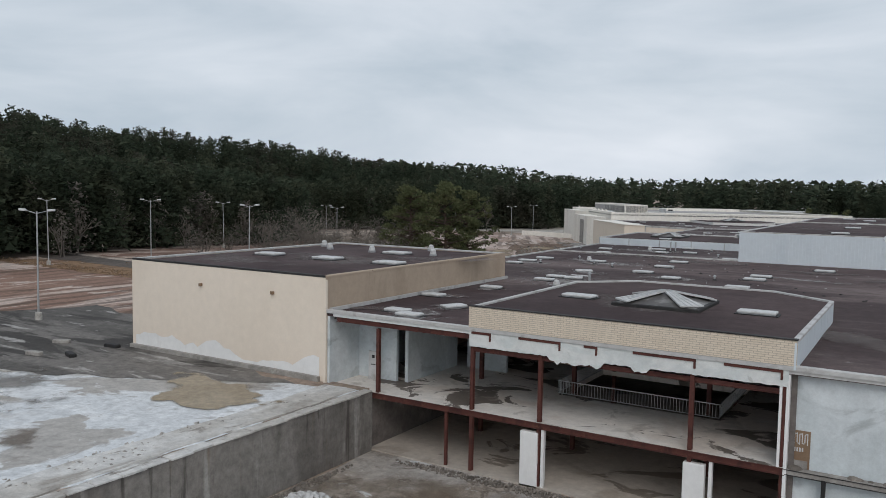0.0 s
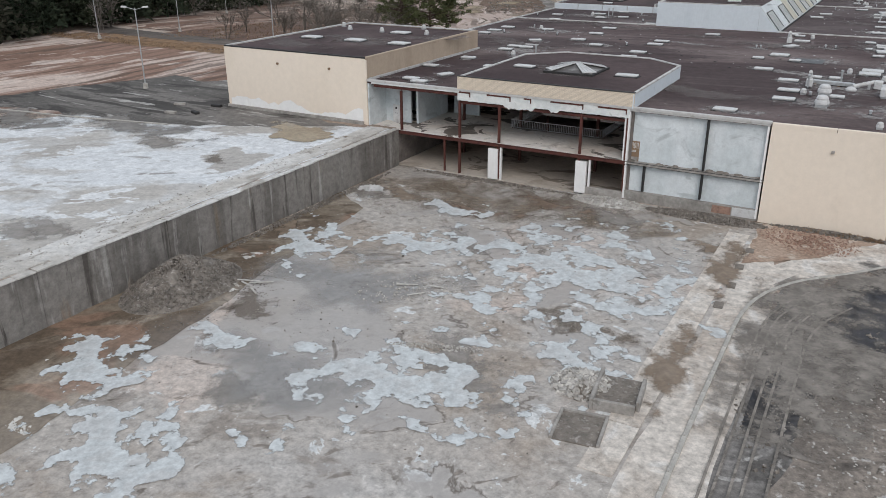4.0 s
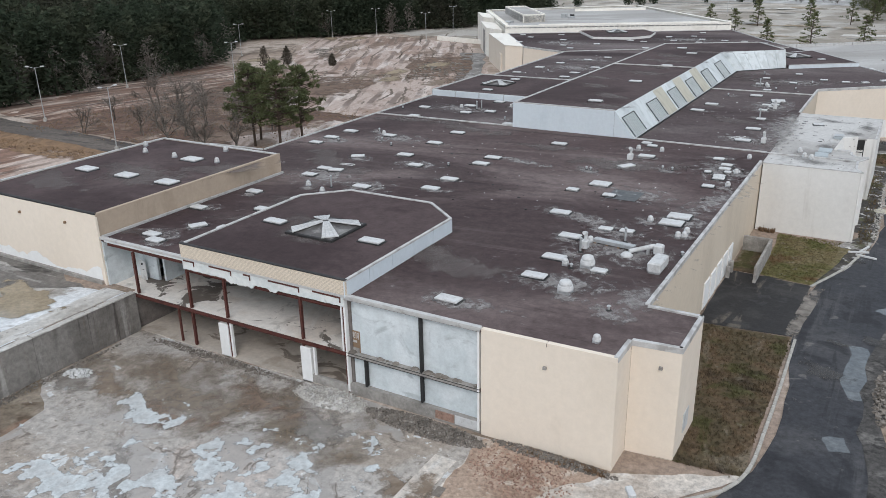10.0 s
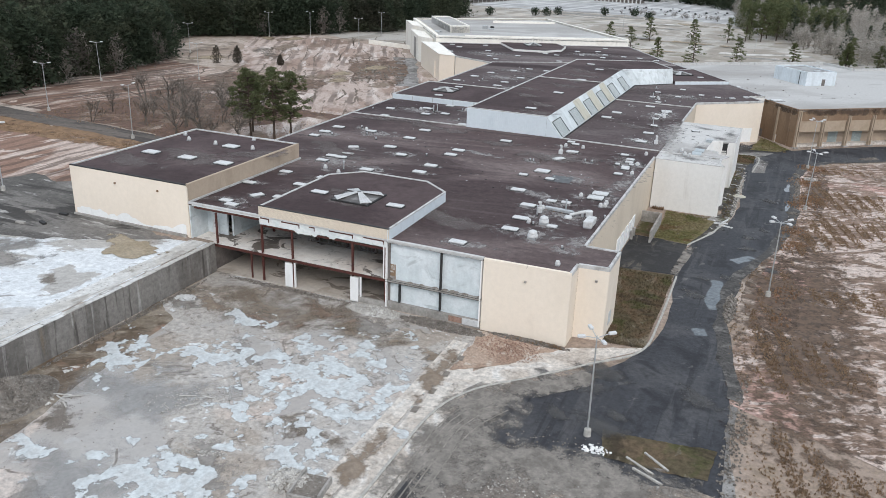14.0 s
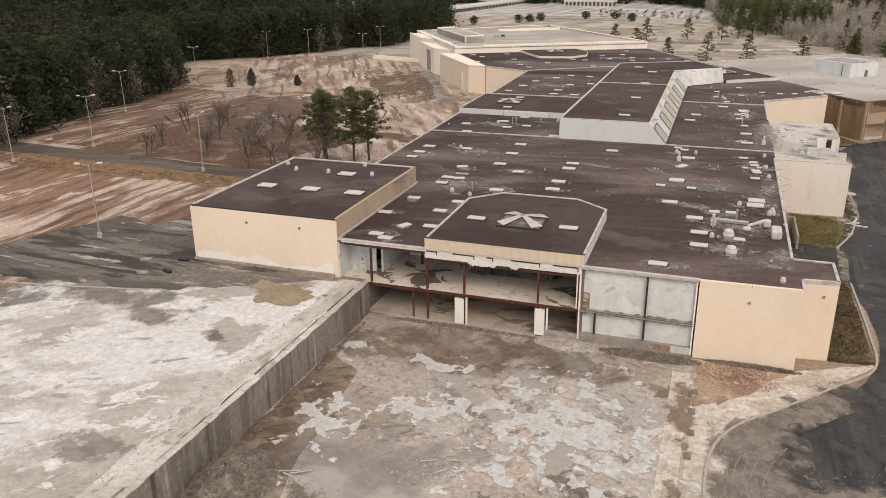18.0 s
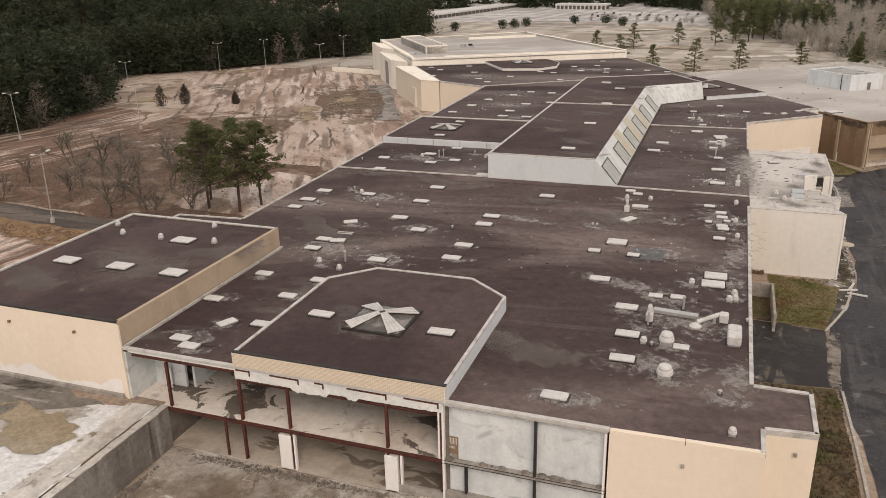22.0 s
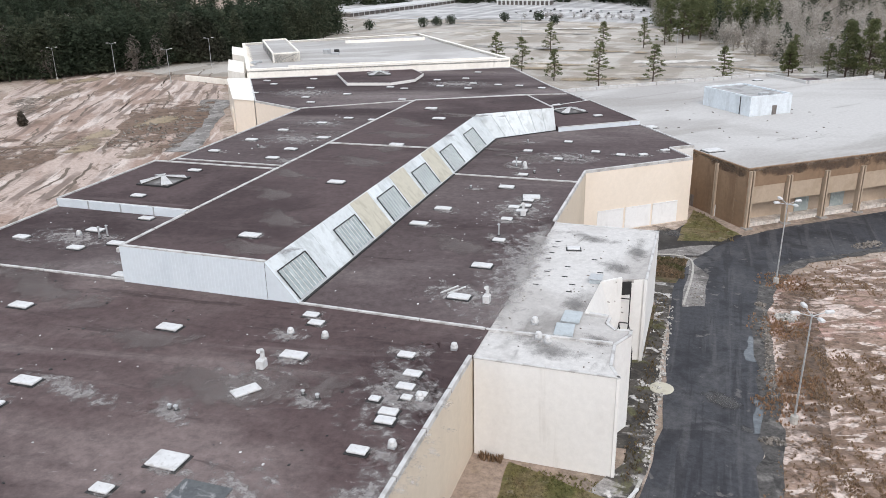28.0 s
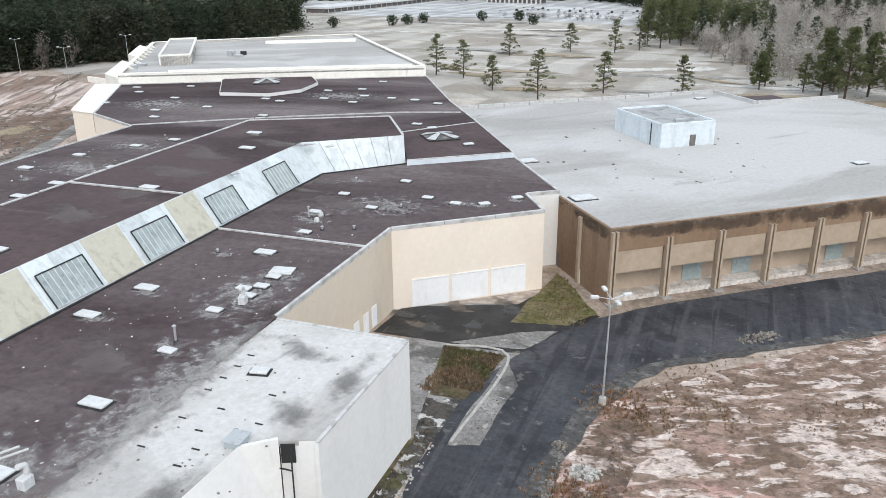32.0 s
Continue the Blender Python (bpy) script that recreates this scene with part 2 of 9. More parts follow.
M_PLAZA = mat("pale_plaza_concrete", (0.49, 0.475, 0.455), [((0.66, 0.68, 0.695), 0.10, 0.42, 0.49, (1, 0.55, 1), 0.5, 7, 0.95, 60), ((0.40, 0.375, 0.345), 0.15, 0.545, 0.585, (1, 0.6, 1), 0.6, 7, 0.9, 50), ((0.27, 0.25, 0.23), 0.4, 0.60, 0.65, (1, 0.3, 1), 0.6, 8, 0.75, 60), ((0.42, 0.385, 0.34), 0.05, 0.57, 0.63, ONE, 0.5, 9, 0.5), ((0.72, 0.735, 0.745), 0.33, 0.56, 0.585, (1, 0.55, 1), 0.4, 6, 0.85, 62), ((0.30, 0.275, 0.25), 0.9, 0.62, 0.68, (1, 0.4, 1), 0.4, 7, 0.6, 60)], 0.7, bump=0.25, bump_scale=3.0, grain=0.24)
M_WETPLAZA = mat("wet_grey_plaza", (0.105, 0.096, 0.087), [((0.19, 0.175, 0.16), 0.12, 0.46, 0.56, (1, 0.2, 1), 0.8, 9, 0.9, 95), ((0.04, 0.035, 0.031), 0.25, 0.50, 0.58, (1, 0.18, 1), 0.9, 9, 0.9, 92), ((0.36, 0.345, 0.325), 0.2, 0.585, 0.64, (1, 0.12, 1), 0.6, 8, 0.8, 90), ((0.48, 0.46, 0.435), 0.6, 0.63, 0.68, (1, 0.25, 1), 0.5, 7, 0.75, 95)], 0.75, bump=0.25, bump_scale=3.0, grain=0.36, spec=0.3)
M_WATER = mat("grey_puddle", (0.10, 0.11, 0.12), [((0.15, 0.16, 0.165), 0.5, 0.4, 0.7, ONE, 0.3, 4, 0.7)], 0.1, spec=0.5)
M_ASPHALT = mat("wet_asphalt", (0.043, 0.044, 0.050), [((0.078, 0.077, 0.081), 0.10, 0.47, 0.62, ONE, 0.5, 9, 0.7), ((0.021, 0.021, 0.025), 0.22, 0.5, 0.62, ONE, 0.5, 9, 0.8), ((0.078, 0.077, 0.081), 0.55, 0.52, 0.62, (1, 0.05, 1), 0.3, 6, 0.7), ((0.023, 0.023, 0.027), 0.8, 0.55, 0.63, (1, 0.06, 1), 0.3, 6, 0.7), ((0.17, 0.158, 0.148), 0.5, 0.63, 0.70, ONE, 0.4, 9, 0.55)], 0.7, rough_var=0.15, bump=0.3, bump_scale=5.0, grain=0.35, spec=0.3)
M_SIDEROAD = mat("brown_grey_back_road", (0.105, 0.088, 0.076), [((0.16, 0.132, 0.112), 0.12, 0.46, 0.60, (0.2, 1, 1), 0.5, 9, 0.85), ((0.055, 0.045, 0.04), 0.3, 0.52, 0.62, (0.2, 1, 1), 0.5, 9, 0.8)], 0.85, bump=0.3, grain=0.35)
M_OLDLOT = mat("worn_grey_lot", (0.20, 0.187, 0.175), [((0.31, 0.295, 0.28), 0.16, 0.46, 0.60, ONE, 0.5, 9, 0.9), ((0.085, 0.078, 0.072), 0.22, 0.52, 0.63, ONE, 0.5, 9, 0.8), ((0.50, 0.48, 0.455), 0.6, 0.60, 0.66, ONE, 0.4, 9, 0.7)], 0.85, bump=0.6, bump_scale=3.0, grain=0.4, grain_scale=2.5)
M_APRON = mat("pale_apron", (0.60, 0.55, 0.495), [((0.46, 0.40, 0.345), 0.16, 0.47, 0.60, ONE, 0.5, 9, 0.85), ((0.71, 0.69, 0.66), 0.35, 0.55, 0.65, ONE, 0.5, 9, 0.65), ((0.25, 0.21, 0.17), 0.5, 0.61, 0.70, ONE, 0.5, 9, 0.55)], 0.9, bump=0.4, bump_scale=3.0, grain=0.38)
M_REDFILL = mat("red_brick_rubble_soil", (0.42, 0.315, 0.245), [((0.31, 0.215, 0.16), 0.35, 0.45, 0.60, ONE, 0.4, 9, 0.85), ((0.55, 0.48, 0.41), 0.6, 0.54, 0.64, ONE, 0.4, 9, 0.8)], 0.95, bump=0.9, bump_scale=5.0, grain=0.4, grain_scale=3)
M_FIELD = mat("weedy_sand_field", (0.285, 0.20, 0.155), [((0.15, 0.10, 0.072), 0.22, 0.45, 0.57, (1, 1.8, 1), 0.6, 9, 0.9, -25), ((0.58, 0.475, 0.42), 0.085, 0.495, 0.55, (1, 2.0, 1), 0.7, 10, 0.9, -25), ((0.50, 0.305, 0.26), 0.03, 0.53, 0.61, ONE, 0.5, 9, 0.75), ((0.60, 0.505, 0.45), 0.30, 0.55, 0.59, (1, 2.4, 1), 0.5, 9, 0.9, -25), ((0.17, 0.112, 0.078), 0.38, 0.53, 0.585, (1, 2.2, 1), 0.5, 9, 0.85, -25), ((0.10, 0.074, 0.053), 1.1, 0.585, 0.65, (1, 1.6, 1), 0.4, 8, 0.75, -25)], 0.95, bump=0.8, bump_scale=2.5, grain=0.42, grain_scale=1.2)
M_GRASS = mat("winter_grass", (0.178, 0.143, 0.088), [((0.24, 0.172, 0.11), 0.22, 0.45, 0.58, ONE, 0.6, 9, 0.9), ((0.135, 0.138, 0.056), 0.25, 0.52, 0.63, ONE, 0.5, 9, 0.75), ((0.36, 0.31, 0.235), 0.2, 0.57, 0.65, (1, 0.4, 1), 0.5, 9, 0.75), ((0.075, 0.058, 0.042), 0.12, 0.54, 0.64, ONE, 0.6, 9, 0.75), ((0.33, 0.285, 0.215), 1.0, 0.61, 0.69, (1, 0.5, 1), 0.4, 8, 0.6)], 0.95, bump=0.8, bump_scale=5.0, grain=0.4, grain_scale=1.6, island=0.35)
M_GREENPLOT = mat("rough_green_grass", (0.235, 0.21, 0.092), [((0.31, 0.255, 0.145), 0.25, 0.46, 0.58, ONE, 0.6, 9, 0.85), ((0.15, 0.16, 0.058), 0.3, 0.54, 0.64, ONE, 0.5, 9, 0.7), ((0.22, 0.12, 0.065), 0.2, 0.57, 0.65, ONE, 0.5, 9, 0.7), ((0.40, 0.35, 0.26), 0.7, 0.60, 0.67, ONE, 0.5, 9, 0.7)], 0.95, bump=0.8, bump_scale=5.0, grain=0.4, grain_scale=1.6, island=0.3)
M_YARD = mat("black_wet_yard", (0.022, 0.020, 0.020), [((0.045, 0.042, 0.04), 0.2, 0.48, 0.62, ONE, 0.5, 9, 0.8), ((0.15, 0.13, 0.105), 0.45, 0.60, 0.66, (1, 0.25, 1), 0.5, 9, 0.7), ((0.012, 0.011, 0.011), 0.5, 0.54, 0.62, ONE, 0.5, 8, 0.8)], 0.6, rough_var=0.2, bump=0.3, bump_scale=5.0, grain=0.35, spec=0.3)
M_ROOF = mat("dark_built_up_roof", (0.100, 0.077, 0.077), [((0.20, 0.17, 0.165), 0.03, 0.46, 0.64, (1, 0.45, 1), 0.5, 9, 0.8, 80), ((0.038, 0.024, 0.025), 0.03, 0.47, 0.62, (1, 0.4, 1), 0.6, 9, 0.85, 75), ((0.23, 0.20, 0.19), 0.06, 0.62, 0.80, (1, 0.2, 1), 0.7, 10, 0.55, 82), ((0.18, 0.15, 0.145), 0.30, 0.57, 0.76, (1, 0.07, 1), 0.4, 9, 0.5, 84), ((0.032, 0.022, 0.022), 0.5, 0.60, 0.74, (1, 0.15, 1), 0.4, 9, 0.45, 86), ((0.27, 0.245, 0.235), 1.1, 0.67, 0.76, (1, 0.5, 1), 0.4, 9, 0.6, 84)], 0.88, bump=0.3, bump_scale=4.0, grain=0.26, grain_scale=0.9, spec=0.15)
M_ROOF_RED = mat("maroon_built_up_roof", (0.088, 0.060, 0.059), [((0.185, 0.145, 0.138), 0.03, 0.45, 0.62, (1, 0.5, 1), 0.7, 9, 0.85, 80), ((0.045, 0.028, 0.029), 0.035, 0.48, 0.61, (1, 0.45, 1), 0.8, 9, 0.8, 75), ((0.24, 0.205, 0.195), 0.07, 0.58, 0.74, (1, 0.25, 1), 0.8, 10, 0.65, 82), ((0.19, 0.155, 0.148), 0.30, 0.56, 0.72, (1, 0.07, 1), 0.4, 9, 0.55, 84), ((0.032, 0.021, 0.021), 0.5, 0.59, 0.70, (1, 0.15, 1), 0.5, 9, 0.55, 86), ((0.30, 0.275, 0.265), 1.1, 0.65, 0.74, (1, 0.5, 1), 0.4, 9, 0.6, 84)], 0.85, bump=0.3, bump_scale=4.0, grain=0.28, grain_scale=0.9, spec=0.22)
M_ROOF_CLEAN = mat("dark_roof_membrane", (0.092, 0.066, 0.066), [((0.050, 0.034, 0.035), 0.05, 0.45, 0.62, ONE, 0.4, 8, 0.8), ((0.14, 0.108, 0.104), 0.09, 0.57, 0.72, (1, 0.4, 1), 0.5, 9, 0.6, 70), ((0.15, 0.12, 0.115), 0.4, 0.58, 0.76, (1, 0.1, 1), 0.4, 8, 0.5, 84)], 0.88, bump=0.25, bump_scale=4.0, grain=0.22, grain_scale=0.9, spec=0.15)
M_CHALK = mat("chalky_white_roof", (0.43, 0.41, 0.39), [((0.57, 0.555, 0.535), 0.06, 0.43, 0.56, ONE, 0.6, 8, 0.9), ((0.25, 0.235, 0.22), 0.055, 0.51, 0.62, (1, 0.5, 1), 0.9, 9, 0.85, 20), ((0.18, 0.165, 0.15), 0.3, 0.60, 0.71, (1, 0.3, 1), 0.6, 9, 0.6, 10)], 0.8, bump=0.15, bump_scale=4.0, grain=0.14)
M_PLANTROOM = mat("pale_grey_plant_room_cladding", (0.64, 0.685, 0.715), [((0.53, 0.565, 0.585), 0.3, 0.47, 0.62, (1, 1, 0.3), 0.5, 7, 0.8), ((0.34, 0.345, 0.345), 0.8, 0.60, 0.70, (1, 1, 0.15), 0.5, 7, 0.6)], 0.7, grain=0.1)
M_PALEROOF = mat("pale_gravel_roof", (0.40, 0.385, 0.37), [((0.505, 0.495, 0.48), 0.03, 0.42, 0.58, (1, 0.6, 1), 0.6, 8, 0.9, 52), ((0.34, 0.325, 0.305), 0.045, 0.53, 0.64, (1, 0.35, 1), 0.6, 9, 0.75, 52), ((0.29, 0.275, 0.26), 0.25, 0.60, 0.70, (1, 0.12, 1), 0.4, 9, 0.55, 40), ((0.20, 0.185, 0.17), 0.5, 0.67, 0.73, (1, 0.4, 1), 0.5, 8, 0.6, 40)], 0.9, bump=0.12, bump_scale=3.0, grain=0.1, spec=0.1)
M_BEIGE = mat("beige_stucco", (0.80, 0.705, 0.595), [((0.755, 0.66, 0.55), 0.12, 0.45, 0.65, (1, 1, 0.6), 0.4, 6, 0.7), ((0.60, 0.51, 0.415), 0.4, 0.62, 0.78, (1, 1, 0.12), 0.5, 8, 0.4)], 0.85, bump=0.1, bump_scale=14.0, grain=0.04)
# Darker copy of the beige: shade of turned-away walls is in the base colour.
M_DIMBEIGE = mat("shaded_weathered_tan_stucco", (0.45, 0.355, 0.27), [((0.38, 0.295, 0.22), 0.2, 0.45, 0.65, (1, 1, 0.4), 0.4, 6, 0.8), ((0.28, 0.225, 0.165), 0.6, 0.60, 0.76, (1, 1, 0.15), 0.5, 7, 0.5)], 0.88, bump=0.15, bump_scale=14.0, grain=0.08)
M_WHITEWALL = mat("white_stucco", (0.74, 0.725, 0.695), [((0.68, 0.66, 0.625), 0.2, 0.48, 0.66, (1, 1, 0.3), 0.4, 6, 0.6), ((0.46, 0.425, 0.38), 0.45, 0.62, 0.76, (1, 1, 0.10), 0.5, 8, 0.5)], 0.85, bump=0.1, bump_scale=14.0, grain=0.05)
M_PAINTWHITE = mat("clean_white_paint", (0.83, 0.825, 0.81), [((0.74, 0.73, 0.71), 0.6, 0.52, 0.68, (1, 1, 0.3), 0.5, 7, 0.6)], 0.5, grain=0.05)
M_BROWN = mat("brown_precast", (0.235, 0.155, 0.098), [((0.29, 0.20, 0.13), 0.15, 0.45, 0.65, (1, 1, 0.3), 0.4, 6, 0.8), ((0.16, 0.10, 0.062), 0.5, 0.55, 0.72, (1, 1, 0.2), 0.5, 7, 0.6)], 0.88, bump=0.3, bump_scale=12.0, grain=0.12)
M_TAN = mat("tan_panel", (0.42, 0.33, 0.245), [((0.36, 0.28, 0.20), 0.3, 0.45, 0.65, ONE, 0.4, 6, 0.8)], 0.88, bump=0.15, bump_scale=12.0, grain=0.1)
M_RETAIN = mat("stained_retaining_wall", (0.25, 0.232, 0.212), [((0.165, 0.15, 0.135), 0.35, 0.46, 0.58, (1, 1, 0.16), 0.3, 9, 0.85), ((0.40, 0.38, 0.355), 0.9, 0.57, 0.66, (1, 1, 0.10), 0.3, 9, 0.75), ((0.075, 0.065, 0.057), 0.9, 0.57, 0.66, (1, 1, 0.09), 0.4, 9, 0.85), ((0.26, 0.19, 0.13), 0.5, 0.58, 0.68, (1, 1, 0.12), 0.4, 9, 0.65)], 0.8, bump=0.5, bump_scale=6.0, grain=0.28)
M_CONC = mat("grey_concrete", (0.34, 0.32, 0.295), [((0.24, 0.225, 0.205), 0.5, 0.45, 0.65, ONE, 0.5, 8, 0.8), ((0.48, 0.46, 0.43), 1.3, 0.58, 0.70, ONE, 0.5, 8, 0.6)], 0.88, bump=0.35, bump_scale=6.0)
M_KERB = mat("pale_kerb_concrete", (0.44, 0.42, 0.385), [((0.30, 0.28, 0.25), 0.9, 0.48, 0.66, ONE, 0.5, 8, 0.8)], 0.9, bump=0.3, bump_scale=8.0)
M_COPING = mat("white_metal_coping", (0.56, 0.55, 0.535), [((0.34, 0.32, 0.30), 0.7, 0.52, 0.66, ONE, 0.5, 8, 0.7)], 0.55, metal=0.2, grain=0.12)
M_BLUEMETAL = mat("pale_blue_metal_siding", (0.66, 0.715, 0.75), [((0.57, 0.63, 0.67), 0.3, 0.48, 0.66, (1, 1, 0.3), 0.4, 6, 0.5), ((0.42, 0.45, 0.46), 0.7, 0.62, 0.74, (1, 1, 0.1), 0.4, 7, 0.4)], 0.5, metal=0.05, grain=0.05)
M_STREAK = mat("streaked_metal_panel", (0.62, 0.655, 0.66), [((0.48, 0.51, 0.505), 0.9, 0.48, 0.62, (1, 1, 0.2), 0.4, 7, 0.7), ((0.38, 0.365, 0.32), 1.8, 0.62, 0.74, (0.3, 1, 0.15), 0.5, 7, 0.4)], 0.55, metal=0.05, objrand=0.10, grain=0.08)
M_TANPANEL = mat("faded_tan_panel", (0.50, 0.47, 0.38), [((0.38, 0.35, 0.28), 0.9, 0.5, 0.65, (1, 1, 0.2), 0.4, 7, 0.7)], 0.6, grain=0.08)
M_GLASS = mat("dusty_wired_glazing", (0.30, 0.345, 0.34), [((0.43, 0.48, 0.475), 0.7, 0.45, 0.65, ONE, 0.6, 7, 0.7), ((0.17, 0.205, 0.20), 1.5, 0.56, 0.70, ONE, 0.6, 7, 0.7)], 0.3, spec=0.4, grain=0.1)
M_HATCH = mat("weathered_blue_grey_sheet", (0.43, 0.47, 0.485), [((0.33, 0.36, 0.37), 0.6, 0.48, 0.62, ONE, 0.5, 7, 0.8)], 0.5, metal=0.1, grain=0.1)
# Dark colour takes in the gloom of rooms, soffits and open doorways.
M_DARK = mat("dark_interior_gloom", (0.15, 0.132, 0.122), [((0.22, 0.195, 0.178), 0.3, 0.45, 0.65, ONE, 0.5, 6, 0.7)], 0.9)
M_INFLOOR = mat("stained_store_floor", (0.78, 0.74, 0.69), [((0.66, 0.58, 0.51), 0.12, 0.48, 0.62, ONE, 0.6, 8, 0.8), ((0.09, 0.07, 0.055), 0.17, 0.55, 0.575, (1, 1.5, 1), 0.9, 7, 0.9), ((0.40, 0.36, 0.32), 0.5, 0.56, 0.70, ONE, 0.7, 7, 0.6)], 0.7, bump=0.1, grain=0.12)
M_RUST = mat("rust_red_steel", (0.105, 0.036, 0.028), [((0.06, 0.022, 0.018), 1.2, 0.48, 0.64, ONE, 0.5, 7, 0.8), ((0.17, 0.075, 0.05), 3.0, 0.58, 0.70, ONE, 0.5, 7, 0.6)], 0.75, metal=0.1, grain=0.1)
M_BOARD = mat("grey_blue_cement_board", (0.58, 0.63, 0.645), [((0.68, 0.72, 0.735), 0.25, 0.45, 0.62, (1, 1, 0.5), 0.7, 7, 0.9), ((0.30, 0.33, 0.335), 0.3, 0.56, 0.70, (1, 1, 1.3), 0.9, 8, 0.6)], 0.85, bump=0.15, bump_scale=9.0, grain=0.12)
M_PLASTER = mat("pale_torn_plaster", (0.72, 0.735, 0.715), [((0.62, 0.655, 0.645), 0.4, 0.45, 0.62, (1, 1, 2), 0.7, 7, 0.9), ((0.38, 0.39, 0.36), 0.9, 0.60, 0.72, ONE, 0.7, 8, 0.5)], 0.85, bump=0.2, bump_scale=8.0, grain=0.1)
M_WHITE = mat("white_painted_metal", (0.60, 0.60, 0.595), [((0.44, 0.435, 0.42), 0.8, 0.48, 0.66, ONE, 0.5, 7, 0.75), ((0.32, 0.295, 0.27), 2.4, 0.58, 0.70, ONE, 0.5, 6, 0.55)], 0.5, grain=0.1)
M_GALV = mat("galvanised_metal", (0.50, 0.51, 0.515), [((0.36, 0.365, 0.37), 1.5, 0.48, 0.66, ONE, 0.5, 7, 0.7)], 0.45, metal=0.5, grain=0.08)
M_BLACK = mat("black_bitumen", (0.025, 0.024, 0.024), [((0.05, 0.047, 0.045), 0.8, 0.5, 0.68, ONE, 0.5, 7, 0.7)], 0.7, grain=0.15)
M_STONE = mat("broken_concrete", (0.46, 0.44, 0.41), [((0.30, 0.28, 0.25), 0.8, 0.45, 0.65, ONE, 0.5, 7, 0.8)], 0.9, island=0.35)
M_GRAVEL = mat("grey_gravel", (0.21, 0.185, 0.16), [((0.13, 0.115, 0.10), 1.2, 0.45, 0.62, ONE, 0.5, 7, 0.8), ((0.36, 0.335, 0.31), 3.0, 0.56, 0.66, ONE, 0.5, 7, 0.7)], 0.95, bump=1.0, bump_scale=9.0, island=0.3)
M_BARK = mat("pine_bark", (0.085, 0.06, 0.045), [((0.05, 0.037, 0.03), 2.0, 0.45, 0.62, (1, 1, 0.3), 0.5, 6, 0.8)], 0.95, bump=0.5)
M_PINE = mat("pine_needles", (0.125, 0.142, 0.07), [((0.18, 0.178, 0.09), 0.4, 0.45, 0.65, ONE, 0.3, 4, 0.8)], 0.85, spec=0.15, island=0.4, grain=0)
M_WOODS = mat("far_pine_woods", (0.053, 0.069, 0.045), [((0.082, 0.090, 0.058), 0.05, 0.45, 0.62, ONE, 0.3, 5, 0.8), ((0.090, 0.078, 0.063), 0.02, 0.55, 0.66, ONE, 0.3, 5, 0.6)], 0.9, spec=0.12, island=0.5, grain=0)
M_BARE = mat("bare_winter_twigs", (0.215, 0.19, 0.165), [((0.29, 0.26, 0.225), 0.2, 0.45, 0.65, ONE, 0.3, 5, 0.8)], 0.95, island=0.35, grain=0)
M_BRUSHCROWN = mat("withered_cedar", (0.10, 0.085, 0.066), [((0.15, 0.125, 0.10), 0.3, 0.45, 0.65, ONE, 0.3, 5, 0.8)], 0.95, island=0.35, grain=0)
M_WEED = mat("dry_brown_weeds", (0.35, 0.245, 0.16), [((0.26, 0.175, 0.112), 0.3, 0.45, 0.65, ONE, 0.3, 5, 0.8)], 0.95, island=0.3)
M_GREYWOODS = mat("grey_hardwood_twigs", (0.47, 0.435, 0.39), [((0.34, 0.305, 0.27), 0.06, 0.48, 0.64, ONE, 0.3, 5, 0.8)], 0.95, island=0.35, grain=0)
M_FARLITTER = mat("grey_brown_leaf_litter", (0.22, 0.19, 0.16), [((0.14, 0.115, 0.09), 0.08, 0.46, 0.62, ONE, 0.6, 8, 0.8)], 0.95, bump=0.4, bump_scale=2.0, grain=0.2)
M_BRICKRED = mat("brick_fragment", (0.34, 0.215, 0.165), [((0.24, 0.15, 0.115), 2, 0.45, 0.62, ONE, 0.3, 5, 0.8)], 0.9, island=0.4)


def brick_wall_material():
    m = mat("tan_brickwork", (0.42, 0.35, 0.26), [], 0.88)
    n, l = m.node_tree.nodes, m.node_tree.links
    co = n.new("ShaderNodeTexCoord")
    mp = n.new("ShaderNodeMapping"); mp.inputs["Rotation"].default_value = (radians(90), 0, 0)
    br = n.new("ShaderNodeTexBrick")
    br.inputs["Color1"].default_value, br.inputs["Color2"].default_value = (0.74, 0.645, 0.525, 1), (0.67, 0.575, 0.46, 1)
    br.inputs["Mortar"].default_value = (0.47, 0.40, 0.32, 1)
    br.inputs["Scale"].default_value, br.inputs["Mortar Size"].default_value = 1.0, 0.016
    br.inputs["Brick Width"].default_value, br.inputs["Row Height"].default_value = 0.40, 0.13
    bp = n.new("ShaderNodeBump"); bp.inputs["Strength"].default_value = 0.4
    l.new(co.outputs["Object"], mp.inputs["Vector"]); l.new(mp.outputs[0], br.inputs["Vector"])
    l.new(br.outputs["Color"], n["Principled BSDF"].inputs["Base Color"])
    l.new(br.outputs["Fac"], bp.inputs["Height"]); l.new(bp.outputs[0], n["Principled BSDF"].inputs["Normal"])
    return m


M_BRICK = brick_wall_material()


